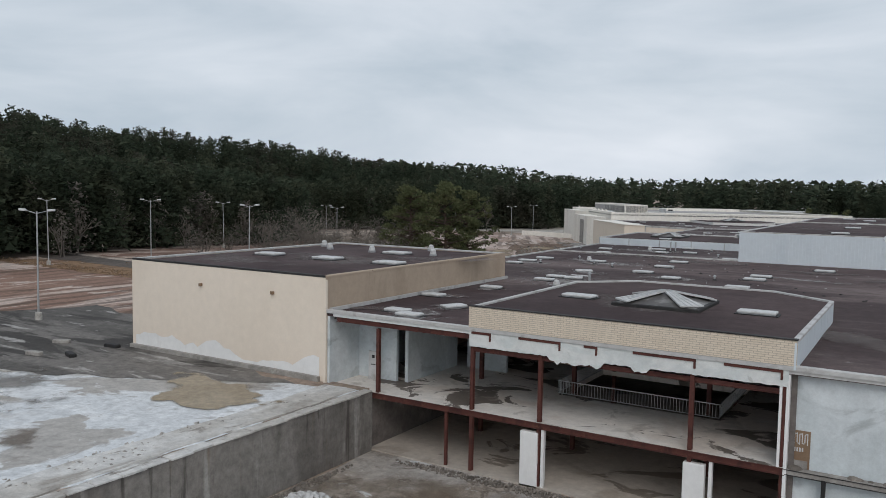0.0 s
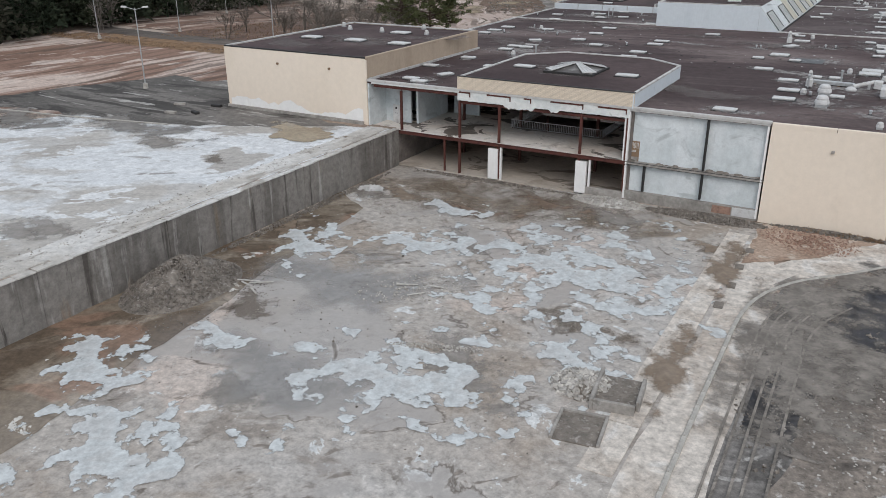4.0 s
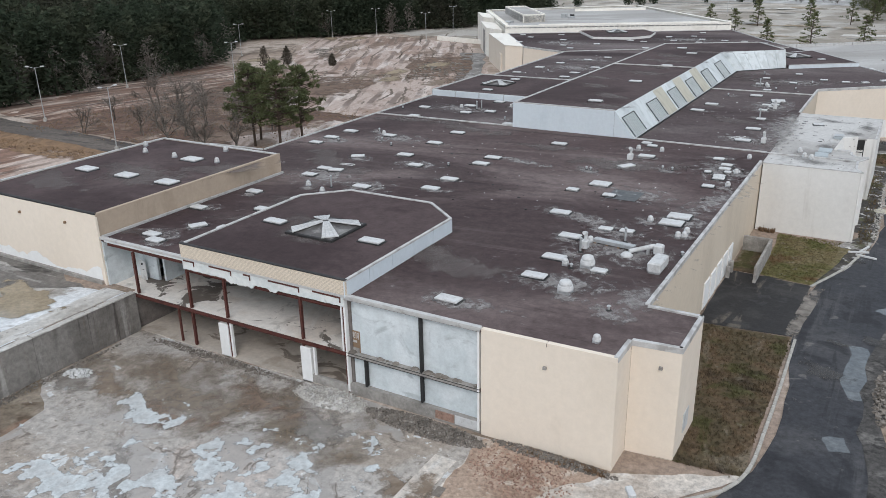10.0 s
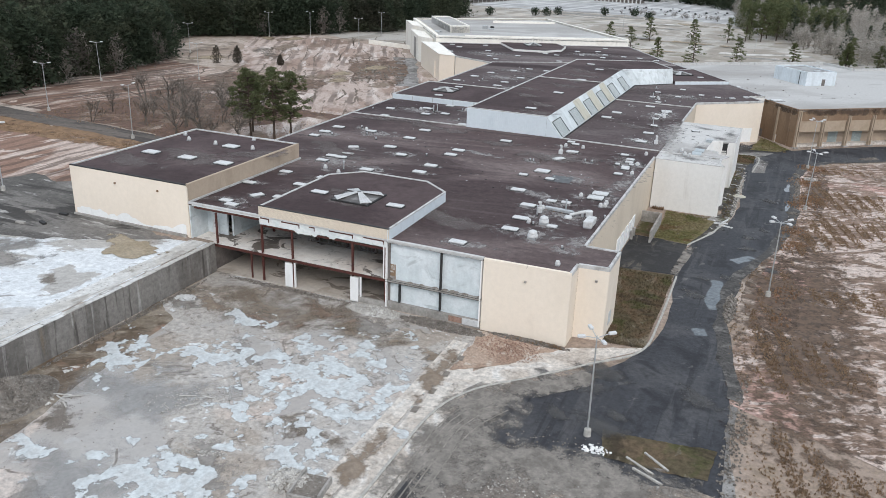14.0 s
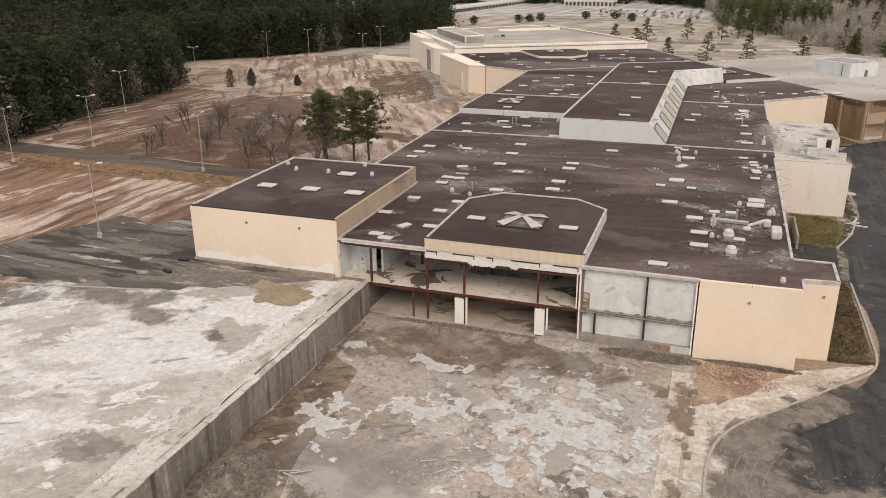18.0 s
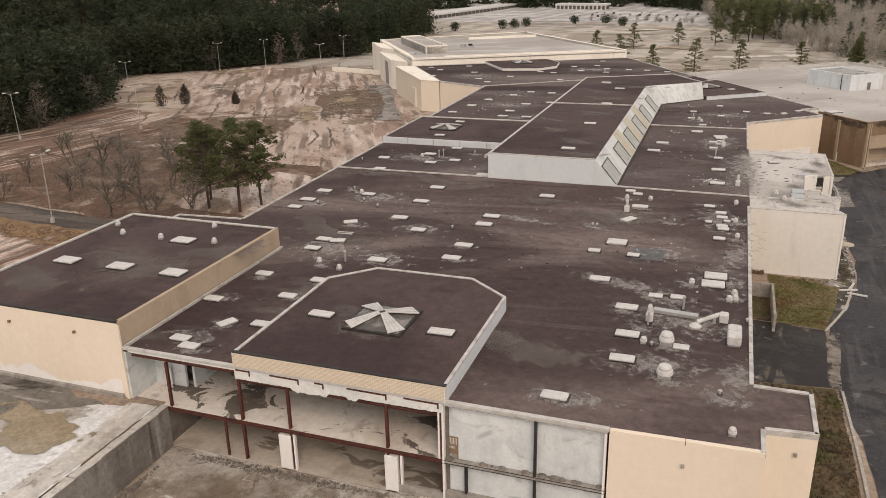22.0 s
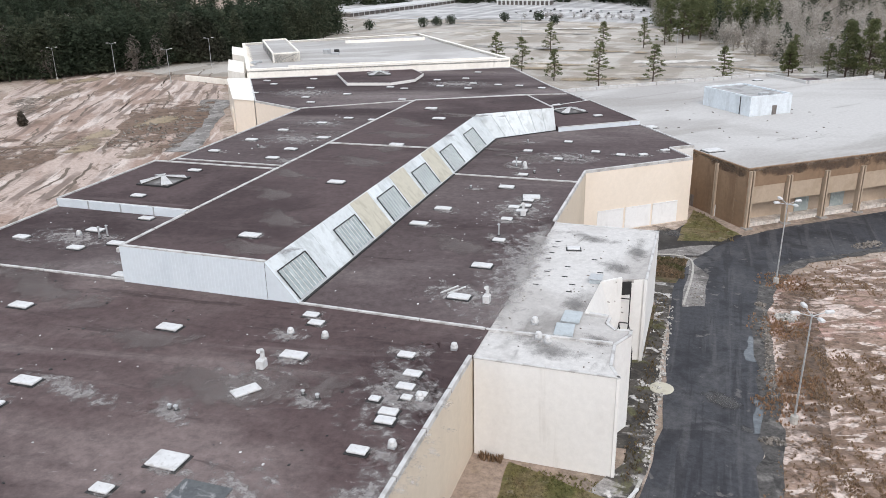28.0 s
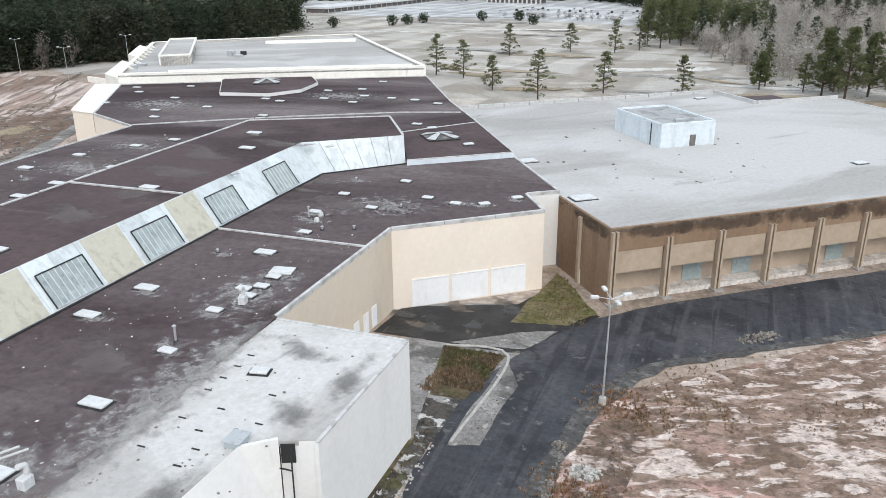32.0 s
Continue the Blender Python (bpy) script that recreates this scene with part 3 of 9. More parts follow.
def striped(name, base, bar, pitch, turn, layers, width=0.5, amount=0.85, wobble=1.2):
    """Ground with tracks that run one way: a wave over the base."""
    m = mat(name, base, layers, 0.95, bump=0.5, bump_scale=1.5)
    n, l = m.node_tree.nodes, m.node_tree.links
    b = n["Principled BSDF"]
    old = b.inputs["Base Color"].links[0].from_socket
    co = n.new("ShaderNodeTexCoord")
    mp = n.new("ShaderNodeMapping"); mp.inputs["Rotation"].default_value = (0, 0, radians(turn))
    wv = n.new("ShaderNodeTexWave")
    wv.inputs["Scale"].default_value, wv.inputs["Distortion"].default_value = 0.314 / pitch, wobble
    wv.inputs["Detail"].default_value, wv.inputs["Detail Scale"].default_value = 4, 0.6
    ns = n.new("ShaderNodeTexNoise"); ns.inputs["Scale"].default_value, ns.inputs["Detail"].default_value = 0.05, 6
    mr = n.new("ShaderNodeMapRange"); mr.interpolation_type = "SMOOTHSTEP"
    mr.inputs["From Min"].default_value, mr.inputs["From Max"].default_value, mr.inputs["To Max"].default_value = width, width + 0.25, amount
    m2 = n.new("ShaderNodeMapRange"); m2.inputs["From Min"].default_value, m2.inputs["From Max"].default_value = 0.40, 0.58
    mu = n.new("ShaderNodeMath"); mu.operation = "MULTIPLY"
    mx = n.new("ShaderNodeMix"); mx.data_type = "RGBA"; mx.inputs[7].default_value = (*bar, 1)
    l.new(co.outputs["Object"], mp.inputs["Vector"]); l.new(mp.outputs[0], wv.inputs["Vector"]); l.new(co.outputs["Object"], ns.inputs["Vector"])
    l.new(wv.outputs["Fac"], mr.inputs["Value"]); l.new(ns.outputs["Fac"], m2.inputs["Value"])
    l.new(mr.outputs[0], mu.inputs[0]); l.new(m2.outputs[0], mu.inputs[1])
    l.new(mu.outputs[0], mx.inputs[0]); l.new(old, mx.inputs[6]); l.new(mx.outputs[2], b.inputs["Base Color"])
    return m


M_SANDLOT = striped("striped_red_sand_lot", (0.205, 0.12, 0.087), (0.065, 0.045, 0.036), 4.0, 2, [((0.55, 0.45, 0.385), 0.08, 0.515, 0.575, (1, 0.22, 1), 0.6, 9, 0.9, 2), ((0.60, 0.50, 0.435), 0.25, 0.565, 0.60, (1, 0.3, 1), 0.7, 10, 0.9, 6), ((0.16, 0.088, 0.06), 0.04, 0.49, 0.60, (1, 0.5, 1), 0.5, 9, 0.85), ((0.48, 0.38, 0.31), 0.32, 0.55, 0.61, (1, 0.10, 1), 0.5, 8, 0.8, 2), ((0.09, 0.058, 0.042), 0.25, 0.55, 0.62, (1, 0.16, 1), 0.6, 8, 0.8, 2)], 0.58, 0.75, 5.0)
M_PALELOT = striped("pale_pink_sand_lot", (0.27, 0.165, 0.122), (0.085, 0.057, 0.044), 4.0, 2, [((0.56, 0.455, 0.395), 0.07, 0.485, 0.555, (1, 0.25, 1), 0.7, 9, 0.9, 4), ((0.185, 0.108, 0.078), 0.06, 0.54, 0.62, (1, 0.4, 1), 0.7, 9, 0.85, 4), ((0.60, 0.505, 0.445), 0.3, 0.57, 0.61, (1, 0.25, 1), 0.6, 9, 0.85, 8), ((0.10, 0.068, 0.05), 0.3, 0.57, 0.64, (1, 0.14, 1), 0.6, 8, 0.75, 2)], 0.60, 0.65, 6.0)
M_MOUND = striped("graded_pale_sand_mound", (0.47, 0.375, 0.325), (0.12, 0.086, 0.068), 5.5, -28, [((0.31, 0.215, 0.17), 0.05, 0.49, 0.58, (1, 0.3, 1), 0.6, 9, 0.85, -28), ((0.215, 0.142, 0.106), 0.045, 0.545, 0.62, (1, 0.5, 1), 0.6, 9, 0.9, -28), ((0.30, 0.225, 0.18), 0.3, 0.55, 0.63, (1, 0.12, 1), 0.5, 9, 0.8, -28), ((0.62, 0.54, 0.49), 0.2, 0.52, 0.60, (1, 0.18, 1), 0.5, 9, 0.85, -28), ((0.20, 0.142, 0.105), 0.16, 0.58, 0.65, (1, 0.4, 1), 0.6, 9, 0.85, -28), ((0.12, 0.092, 0.072), 0.7, 0.60, 0.67, (1, 0.10, 1), 0.5, 8, 0.8, -28)], 0.66, 0.72, 2.2)
M_FARASPHALT = striped("far_grey_parking_lot", (0.40, 0.395, 0.39), (0.55, 0.545, 0.535), 14.0, 8, [((0.29, 0.285, 0.28), 0.03, 0.46, 0.60, (0.4, 1, 1), 0.9, 8, 0.8), ((0.60, 0.59, 0.575), 0.06, 0.55, 0.63, (0.3, 1, 1), 0.7, 8, 0.8), ((0.33, 0.28, 0.225), 0.04, 0.60, 0.68, (0.4, 1, 1), 0.7, 8, 0.7)])
M_FARLOT = striped("far_pale_parking_lot", (0.43, 0.40, 0.36), (0.27, 0.24, 0.20), 22.0, 8, [((0.29, 0.25, 0.205), 0.02, 0.46, 0.60, ONE, 0.9, 8, 0.85), ((0.54, 0.49, 0.425), 0.04, 0.54, 0.64, (0.4, 1, 1), 0.8, 8, 0.85), ((0.19, 0.175, 0.115), 0.03, 0.58, 0.67, ONE, 0.9, 8, 0.7), ((0.56, 0.53, 0.49), 0.09, 0.58, 0.64, (0.3, 1, 1), 0.6, 8, 0.8), ((0.20, 0.18, 0.15), 0.14, 0.61, 0.67, (0.3, 1, 1), 0.6, 8, 0.7)])

M_CREAM = mat("weathered_cream_stucco", (0.86, 0.825, 0.755), [((0.76, 0.715, 0.64), 0.15, 0.48, 0.64, (1, 1, 0.3), 0.4, 8, 0.7), ((0.50, 0.46, 0.405), 0.35, 0.62, 0.74, (1, 1, 0.12), 0.5, 8, 0.6)], 0.88, grain=0.1)
M_SIDEPATH = mat("broken_weedy_path", (0.075, 0.066, 0.056), [((0.36, 0.34, 0.32), 0.16, 0.54, 0.59, (1, 1.6, 1), 0.6, 9, 0.85), ((0.032, 0.028, 0.024), 0.3, 0.48, 0.58, ONE, 0.5, 9, 0.85), ((0.60, 0.58, 0.555), 0.6, 0.59, 0.64, ONE, 0.4, 9, 0.85), ((0.115, 0.115, 0.045), 0.25, 0.58, 0.66, ONE, 0.5, 9, 0.7)], 0.8, bump=0.8, bump_scale=4.0, grain=0.4, grain_scale=2.0)
M_PALEEDGE = mat("pale_worn_edge_concrete", (0.50, 0.475, 0.44), [((0.63, 0.62, 0.60), 0.14, 0.43, 0.54, (1, 0.35, 1), 0.5, 8, 0.9), ((0.35, 0.32, 0.285), 0.25, 0.54, 0.62, (1, 0.35, 1), 0.5, 9, 0.8), ((0.22, 0.195, 0.165), 0.8, 0.61, 0.68, (1, 0.4, 1), 0.5, 8, 0.7)], 0.88, bump=0.3, grain=0.24)
M_LOWFLOOR = mat("dusty_lower_floor", (0.50, 0.45, 0.395), [((0.34, 0.29, 0.24), 0.14, 0.50, 0.62, ONE, 0.6, 8, 0.8), ((0.16, 0.13, 0.105), 0.2, 0.57, 0.61, (1, 1.5, 1), 0.9, 7, 0.8)], 0.75, bump=0.1, grain=0.15)
# Beige stucco with the side wall's shade mixed into its colours.
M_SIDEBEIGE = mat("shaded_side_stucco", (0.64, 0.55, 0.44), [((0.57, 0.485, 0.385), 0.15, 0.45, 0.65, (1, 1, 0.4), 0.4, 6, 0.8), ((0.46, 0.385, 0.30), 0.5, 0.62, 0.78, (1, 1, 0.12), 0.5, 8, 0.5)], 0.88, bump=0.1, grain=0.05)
M_DIRTLOT = mat("rough_gravel_lot", (0.25, 0.215, 0.185), [((0.17, 0.145, 0.125), 0.14, 0.45, 0.60, ONE, 0.5, 9, 0.85), ((0.33, 0.265, 0.21), 0.08, 0.52, 0.64, (1, 0.6, 1), 0.5, 9, 0.8, 50), ((0.09, 0.078, 0.068), 0.5, 0.54, 0.64, (1, 0.5, 1), 0.5, 9, 0.8, 50), ((0.52, 0.50, 0.475), 1.3, 0.58, 0.66, ONE, 0.4, 9, 0.8), ((0.24, 0.21, 0.13), 0.06, 0.58, 0.66, ONE, 0.5, 9, 0.6)], 0.9, bump=1.0, bump_scale=4.0, grain=0.5, grain_scale=2.5)
M_TRACK = mat("dusty_tyre_track", (0.20, 0.18, 0.158), [((0.27, 0.243, 0.215), 0.5, 0.46, 0.56, ONE, 0.5, 9, 0.9), ((0.12, 0.106, 0.093), 1.2, 0.56, 0.66, ONE, 0.5, 9, 0.8)], 0.9, bump=0.4, grain=0.4)
M_RUT = mat("dark_sand_rut", (0.15, 0.115, 0.09), [((0.25, 0.195, 0.155), 0.3, 0.48, 0.62, ONE, 0.5, 9, 0.8)], 0.95, bump=0.4, grain=0.3)
M_LITTER = mat("woodland_litter", (0.065, 0.05, 0.037), [((0.11, 0.08, 0.056), 0.05, 0.45, 0.62, ONE, 0.4, 8, 0.8)], 0.95)



def faded(name, colour, colour2, scale, lo=0.30, hi=0.75, amount=0.85, rough=0.85, fine=9, coarse=0.65, pull=1.0):
    """A stain that thins out towards its rim: noise and a soft round mask in the mesh's own box, over what lies beneath."""
    m = mat(name, colour, [(colour2, scale * 1.7, 0.45, 0.62, ONE, 0.5, 9, 0.8)], rough)
    n, l = m.node_tree.nodes, m.node_tree.links
    co = n.new("ShaderNodeTexCoord")
    off = n.new("ShaderNodeVectorMath"); off.operation = "MULTIPLY_ADD"
    off.inputs[1].default_value, off.inputs[2].default_value = (2, 2, 0), (-1, -1, 0)
    sc = n.new("ShaderNodeVectorMath"); sc.operation = "SCALE"; sc.inputs["Scale"].default_value = pull
    ln = n.new("ShaderNodeVectorMath"); ln.operation = "LENGTH"
    ns = n.new("ShaderNodeTexNoise"); ns.inputs["Scale"].default_value, ns.inputs["Detail"].default_value, ns.inputs["Roughness"].default_value = scale, fine, coarse
    ad = n.new("ShaderNodeMath"); ad.operation = "MULTIPLY_ADD"; ad.inputs[1].default_value = 3.4
    sb = n.new("ShaderNodeMath"); sb.operation = "SUBTRACT"
    mr = n.new("ShaderNodeMapRange"); mr.interpolation_type = "SMOOTHSTEP"
    mr.inputs["From Min"].default_value, mr.inputs["From Max"].default_value, mr.inputs["To Max"].default_value = lo, hi, amount
    ad.inputs[2].default_value = -0.70
    l.new(co.outputs["Generated"], off.inputs[0]); l.new(off.outputs[0], sc.inputs[0]); l.new(sc.outputs[0], ln.inputs[0]); l.new(co.outputs["Object"], ns.inputs["Vector"])
    l.new(ns.outputs["Fac"], ad.inputs[0]); l.new(ad.outputs[0], sb.inputs[0]); l.new(ln.outputs["Value"], sb.inputs[1]); l.new(sb.outputs[0], mr.inputs["Value"])
    l.new(mr.outputs[0], n["Principled BSDF"].inputs["Alpha"])
    return m


M_STAIN = faded("chalky_roof_stain", (0.36, 0.34, 0.33), (0.20, 0.175, 0.165), 0.7, 0.25, 1.0, 0.7)
M_CHALKSTAIN = faded("chalk_washed_on_roof", (0.44, 0.42, 0.40), (0.32, 0.30, 0.285), 0.25, 0.15, 1.1, 0.75)
M_ROOFSOOT = faded("grey_soot_on_chalk_roof", (0.235, 0.225, 0.215), (0.16, 0.152, 0.145), 0.25, 0.15, 1.1, 0.6)
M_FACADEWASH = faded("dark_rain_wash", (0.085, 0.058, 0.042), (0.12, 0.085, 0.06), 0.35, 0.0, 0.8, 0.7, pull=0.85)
M_GREYROOF = mat("worn_grey_hut_roof", (0.36, 0.36, 0.355), [((0.22, 0.215, 0.21), 0.3, 0.48, 0.62, ONE, 0.6, 8, 0.8)], 0.85, grain=0.12)
M_DUST = faded("pale_roof_dust", (0.175, 0.148, 0.14), (0.125, 0.10, 0.095), 0.18, amount=0.6)
M_BROWNSTAIN = faded("brown_mud_stain", (0.24, 0.18, 0.13), (0.32, 0.25, 0.19), 0.3, amount=0.7)
M_GREYSTAIN = faded("grey_grime_stain", (0.30, 0.275, 0.25), (0.37, 0.345, 0.32), 0.25, amount=0.7)
M_DARKSTAIN = faded("dark_wet_stain", (0.17, 0.138, 0.11), (0.22, 0.182, 0.148), 0.35, amount=0.6)
M_LANE = faded("worn_grey_lane", (0.34, 0.325, 0.30), (0.26, 0.245, 0.225), 0.05, amount=0.85)
M_TANSTRIP = faded("dry_tan_strip", (0.36, 0.285, 0.195), (0.27, 0.215, 0.14), 0.06, amount=0.85)
M_PALESTRIP = faded("bleached_lot_strip", (0.68, 0.655, 0.61), (0.58, 0.55, 0.50), 0.05, amount=0.85)
M_SCREED = faded("white_floor_screed", (0.60, 0.63, 0.635), (0.53, 0.535, 0.53), 0.36, 0.66, 0.76, 0.92, 0.6, 6, 0.55, 0.6)
M_FILM = faded("thin_grey_water_film", (0.36, 0.35, 0.34), (0.30, 0.29, 0.28), 0.14, 0.15, 0.9, 0.6, 0.22, 5, 0.5)
M_REDMUD = faded("red_brown_mud", (0.32, 0.235, 0.18), (0.22, 0.155, 0.115), 0.3, 0.35, 0.95, 0.6, 0.45, 7, 0.6)
M_WETFADE = faded("wet_brown_silt", (0.32, 0.265, 0.21), (0.20, 0.155, 0.115), 0.2, 0.25, 1.0, 0.7, 0.24, 8, 0.62, 0.8)
M_DIRTFADE = faded("dusty_gravel_spill", (0.27, 0.243, 0.215), (0.16, 0.142, 0.125), 0.3, 0.0, 0.65, 0.9, 0.9, 9, 0.68, 0.8)
M_DRYVERGE = faded("dry_orange_grass", (0.28, 0.175, 0.10), (0.20, 0.125, 0.075), 0.2, 0.0, 0.6, 0.9, 0.95, 9, 0.66, 0.8)
M_WETGREY = faded("dark_damp_grime", (0.20, 0.185, 0.168), (0.29, 0.27, 0.25), 0.2, 0.25, 0.9, 0.75, 0.7, 8, 0.62, 0.85)
M_PUDDLE = faded("brown_rain_water", (0.29, 0.235, 0.16), (0.36, 0.305, 0.22), 0.12, 0.30, 0.42, 0.92, 0.08, 4, 0.5, 1.0)
M_BROWNFADE = faded("brown_disturbed_soil", (0.20, 0.135, 0.098), (0.115, 0.078, 0.057), 0.2, 0.05, 0.7, 0.85, 0.95, 9, 0.68, 0.85)
M_ROADDUST = faded("dry_grey_road_dust", (0.105, 0.102, 0.10), (0.075, 0.073, 0.074), 0.25, amount=0.65)
M_WEEDSOIL = faded("brown_weedy_shoulder", (0.165, 0.112, 0.08), (0.07, 0.05, 0.037), 0.5, 0.1, 0.75, 0.8, 0.95, 9, 0.68, 0.9)
M_BRUSHSOIL = mat("red_brown_brush_soil", (0.145, 0.086, 0.062), [((0.26, 0.19, 0.145), 0.12, 0.52, 0.62, ONE, 0.5, 9, 0.8), ((0.09, 0.06, 0.042), 0.3, 0.50, 0.62, ONE, 0.5, 9, 0.85), ((0.40, 0.325, 0.27), 0.25, 0.61, 0.67, (1, 0.5, 1), 0.5, 9, 0.7)], 0.95, bump=0.6, bump_scale=2.0, grain=0.4)



def leafy(m, share=0.5):
    """Lets leaves pass light, so that a crown is soft rather than speckled."""
    n, l = m.node_tree.nodes, m.node_tree.links
    b = n["Principled BSDF"]
    tr = n.new("ShaderNodeBsdfTranslucent")
    mx = n.new("ShaderNodeMixShader"); mx.inputs[0].default_value = share
    l.new(b.inputs["Base Color"].links[0].from_socket, tr.inputs["Color"])
    l.new(b.outputs[0], mx.inputs[1]); l.new(tr.outputs[0], mx.inputs[2]); l.new(mx.outputs[0], n["Material Output"].inputs["Surface"])


for leaf_material in (M_WOODS, M_PINE, M_BARE, M_GREYWOODS, M_BRUSHCROWN, M_WEED, M_GRASS, M_GREENPLOT):
    leafy(leaf_material)

# ---- building helpers ----
class Geo:
    """Collects vertices and faces for one mesh."""
    def __init__(self):
        self.v, self.f = [], []

    def add(self, verts, faces):
        k = len(self.v)
        self.v += [tuple(p) for p in verts]
        self.f += [tuple(i + k for i in f) for f in faces]
        return self

    def box(self, x0, x1, y0, y1, z0, z1):
        return self.add([(x0, y0, z0), (x1, y0, z0), (x1, y1, z0), (x0, y1, z0), (x0, y0, z1), (x1, y0, z1), (x1, y1, z1), (x0, y1, z1)],
                        [(3, 2, 1, 0), (4, 5, 6, 7), (0, 1, 5, 4), (1, 2, 6, 5), (2, 3, 7, 6), (3, 0, 4, 7)])

    def cbox(self, x0, x1, y0, y1, z0, z1, c=0.04):
        """A box whose upper edges and uprights are chamfered."""
        lo = [(x0 + c, y0, z0), (x1 - c, y0, z0), (x1, y0 + c, z0), (x1, y1 - c, z0), (x1 - c, y1, z0), (x0 + c, y1, z0), (x0, y1 - c, z0), (x0, y0 + c, z0)]
        mid = [(x, y, z1 - c) for x, y, _ in lo]
        top = [(x0 + 2 * c, y0 + c, z1), (x1 - 2 * c, y0 + c, z1), (x1 - c, y0 + 2 * c, z1), (x1 - c, y1 - 2 * c, z1), (x1 - 2 * c, y1 - c, z1), (x0 + 2 * c, y1 - c, z1), (x0 + c, y1 - 2 * c, z1), (x0 + c, y0 + 2 * c, z1)]
        faces = [tuple(range(7, -1, -1)), tuple(range(16, 24))]
        for a in range(8):
            b = (a + 1) % 8
            faces += [(a, b, b + 8, a + 8), (a + 8, b + 8, b + 16, a + 16)]
        return self.add(lo + mid + top, faces)

    def prism(self, outline, z0, z1):
        """An upright block on an outline that runs counterclockwise."""
        n = len(outline)
        return self.add([(x, y, z0) for x, y in outline] + [(x, y, z1) for x, y in outline],
                        [tuple(range(n - 1, -1, -1)), tuple(range(n, 2 * n))] + [(i, (i + 1) % n, (i + 1) % n + n, i + n) for i in range(n)])

    def wall(self, a, b, z0, z1, thick=0.3):
        """A wall from a to b, its thickness to the left of the way."""
        dx, dy = b[0] - a[0], b[1] - a[1]
        d = math.hypot(dx, dy)
        nx, ny = -dy / d * thick, dx / d * thick
        return self.prism([a, b, (b[0] + nx, b[1] + ny), (a[0] + nx, a[1] + ny)], z0, z1)

    def tube(self, a, b, r0, r1=None, n=8):
        """A round bar from a to b."""
        r1 = r0 if r1 is None else r1
        a, b = Vector(a), Vector(b)
        q = (b - a).to_track_quat("Z", "Y").to_matrix()
        vs = []
        for p, r in ((a, r0), (b, r1)):
            vs += [tuple(p + q @ Vector((r * math.cos(6.2832 * i / n), r * math.sin(6.2832 * i / n), 0))) for i in range(n)]
        return self.add(vs, [tuple(range(n - 1, -1, -1)), tuple(range(n, 2 * n))] + [(i, (i + 1) % n, (i + 1) % n + n, i + n) for i in range(n)])

    def lathe(self, prof, n=12, at=(0, 0, 0)):
        """A round body from pairs of radius and height."""
        vs, fs = [], []
        for r, z in prof:
            vs += [(at[0] + r * math.cos(6.2832 * i / n), at[1] + r * math.sin(6.2832 * i / n), at[2] + z) for i in range(n)]
        for k in range(len(prof) - 1):
            for i in range(n):
                j = (i + 1) % n
                fs.append((k * n + i, k * n + j, k * n + n + j, k * n + n + i))
        fs += [tuple(range(n - 1, -1, -1)), tuple(range((len(prof) - 1) * n, len(prof) * n))]
        return self.add(vs, fs)

    def data(self, name, material, smooth=False):
        me = bpy.data.meshes.new(name)
        me.from_pydata(self.v, [], self.f)
        if material:
            me.materials.append(material)
        if smooth:
            me.polygons.foreach_set("use_smooth", [True] * len(me.polygons))
        me.update()
        return me


def part(name, geo, material, parent, label="", smooth=False):
    ob = new(name, geo.data(name, material, smooth) if isinstance(geo, Geo) else geo)
    ob.parent = parent
    if material and not isinstance(geo, Geo) and not geo.materials:
        geo.materials.append(material)
    if label:
        tagged(ob, label)
    return ob


def thing(name, at, label, category, group="", turn=0.0):
    ob = new(name)
    ob.empty_display_size = 0.5
    ob.matrix_basis = pose(*at, 0, 0, turn)
    return tagged(ob, label, category, group)


def solid(name, geo, material, label, category="", kind="", group="", smooth=False):
    return tagged(new(name, geo.data(name, material, smooth)), label, category, group, kind)


def ss(a, b, v):
    t = np.clip((v - a) / (b - a), 0, 1)
    return t * t * (3 - 2 * t)


def tri_mesh(name, tris, material):
    """A mesh of loose triangles from an array of shape (n, 3, 3)."""
    me = bpy.data.meshes.new(name)
    n = len(tris)
    me.vertices.add(3 * n); me.loops.add(3 * n); me.polygons.add(n)
    me.vertices.foreach_set("co", np.ascontiguousarray(tris, dtype=np.float32).ravel())
    me.loops.foreach_set("vertex_index", np.arange(3 * n, dtype=np.int32))
    me.polygons.foreach_set("loop_start", np.arange(0, 3 * n, 3, dtype=np.int32))
    me.materials.append(material)
    me.update(calc_edges=True)
    return me


# ---- the lie of the land ----
EDGE_Y = np.array([-900, -100, 87, 143, 206, 262, 277, 289, 307, 328, 345, 362, 480, 620, 1500], float)
EDGE_X = np.array([-160, -140, -150, -166, -184, -228, -232, -217, -197, -186, -182, -163, -168, -262, -500], float)


def land(x, y):
    """Height of the ground."""
    x, y = np.asarray(x, float), np.asarray(y, float)
    left = 4.55 - 3.9 * ss(95, 225, y)
    right = -1.0 * ss(152, 188, y)
    near = ss(-35.75, -35.45, x)
    far = ss(-52, -37, x)
    wide = ss(-90, 20, x)
    w = np.where(y < 49, near, far * (1 - ss(170, 260, y)) + wide * ss(170, 260, y))
    h = left * (1 - w) + right * w
    d = np.interp(y, EDGE_Y, EDGE_X) - x
    h = h + (31 - 15 * ss(250, 480, y)) * ss(-2, 190, d) + 10 * ss(700, 1300, np.hypot(x, y))
    return h


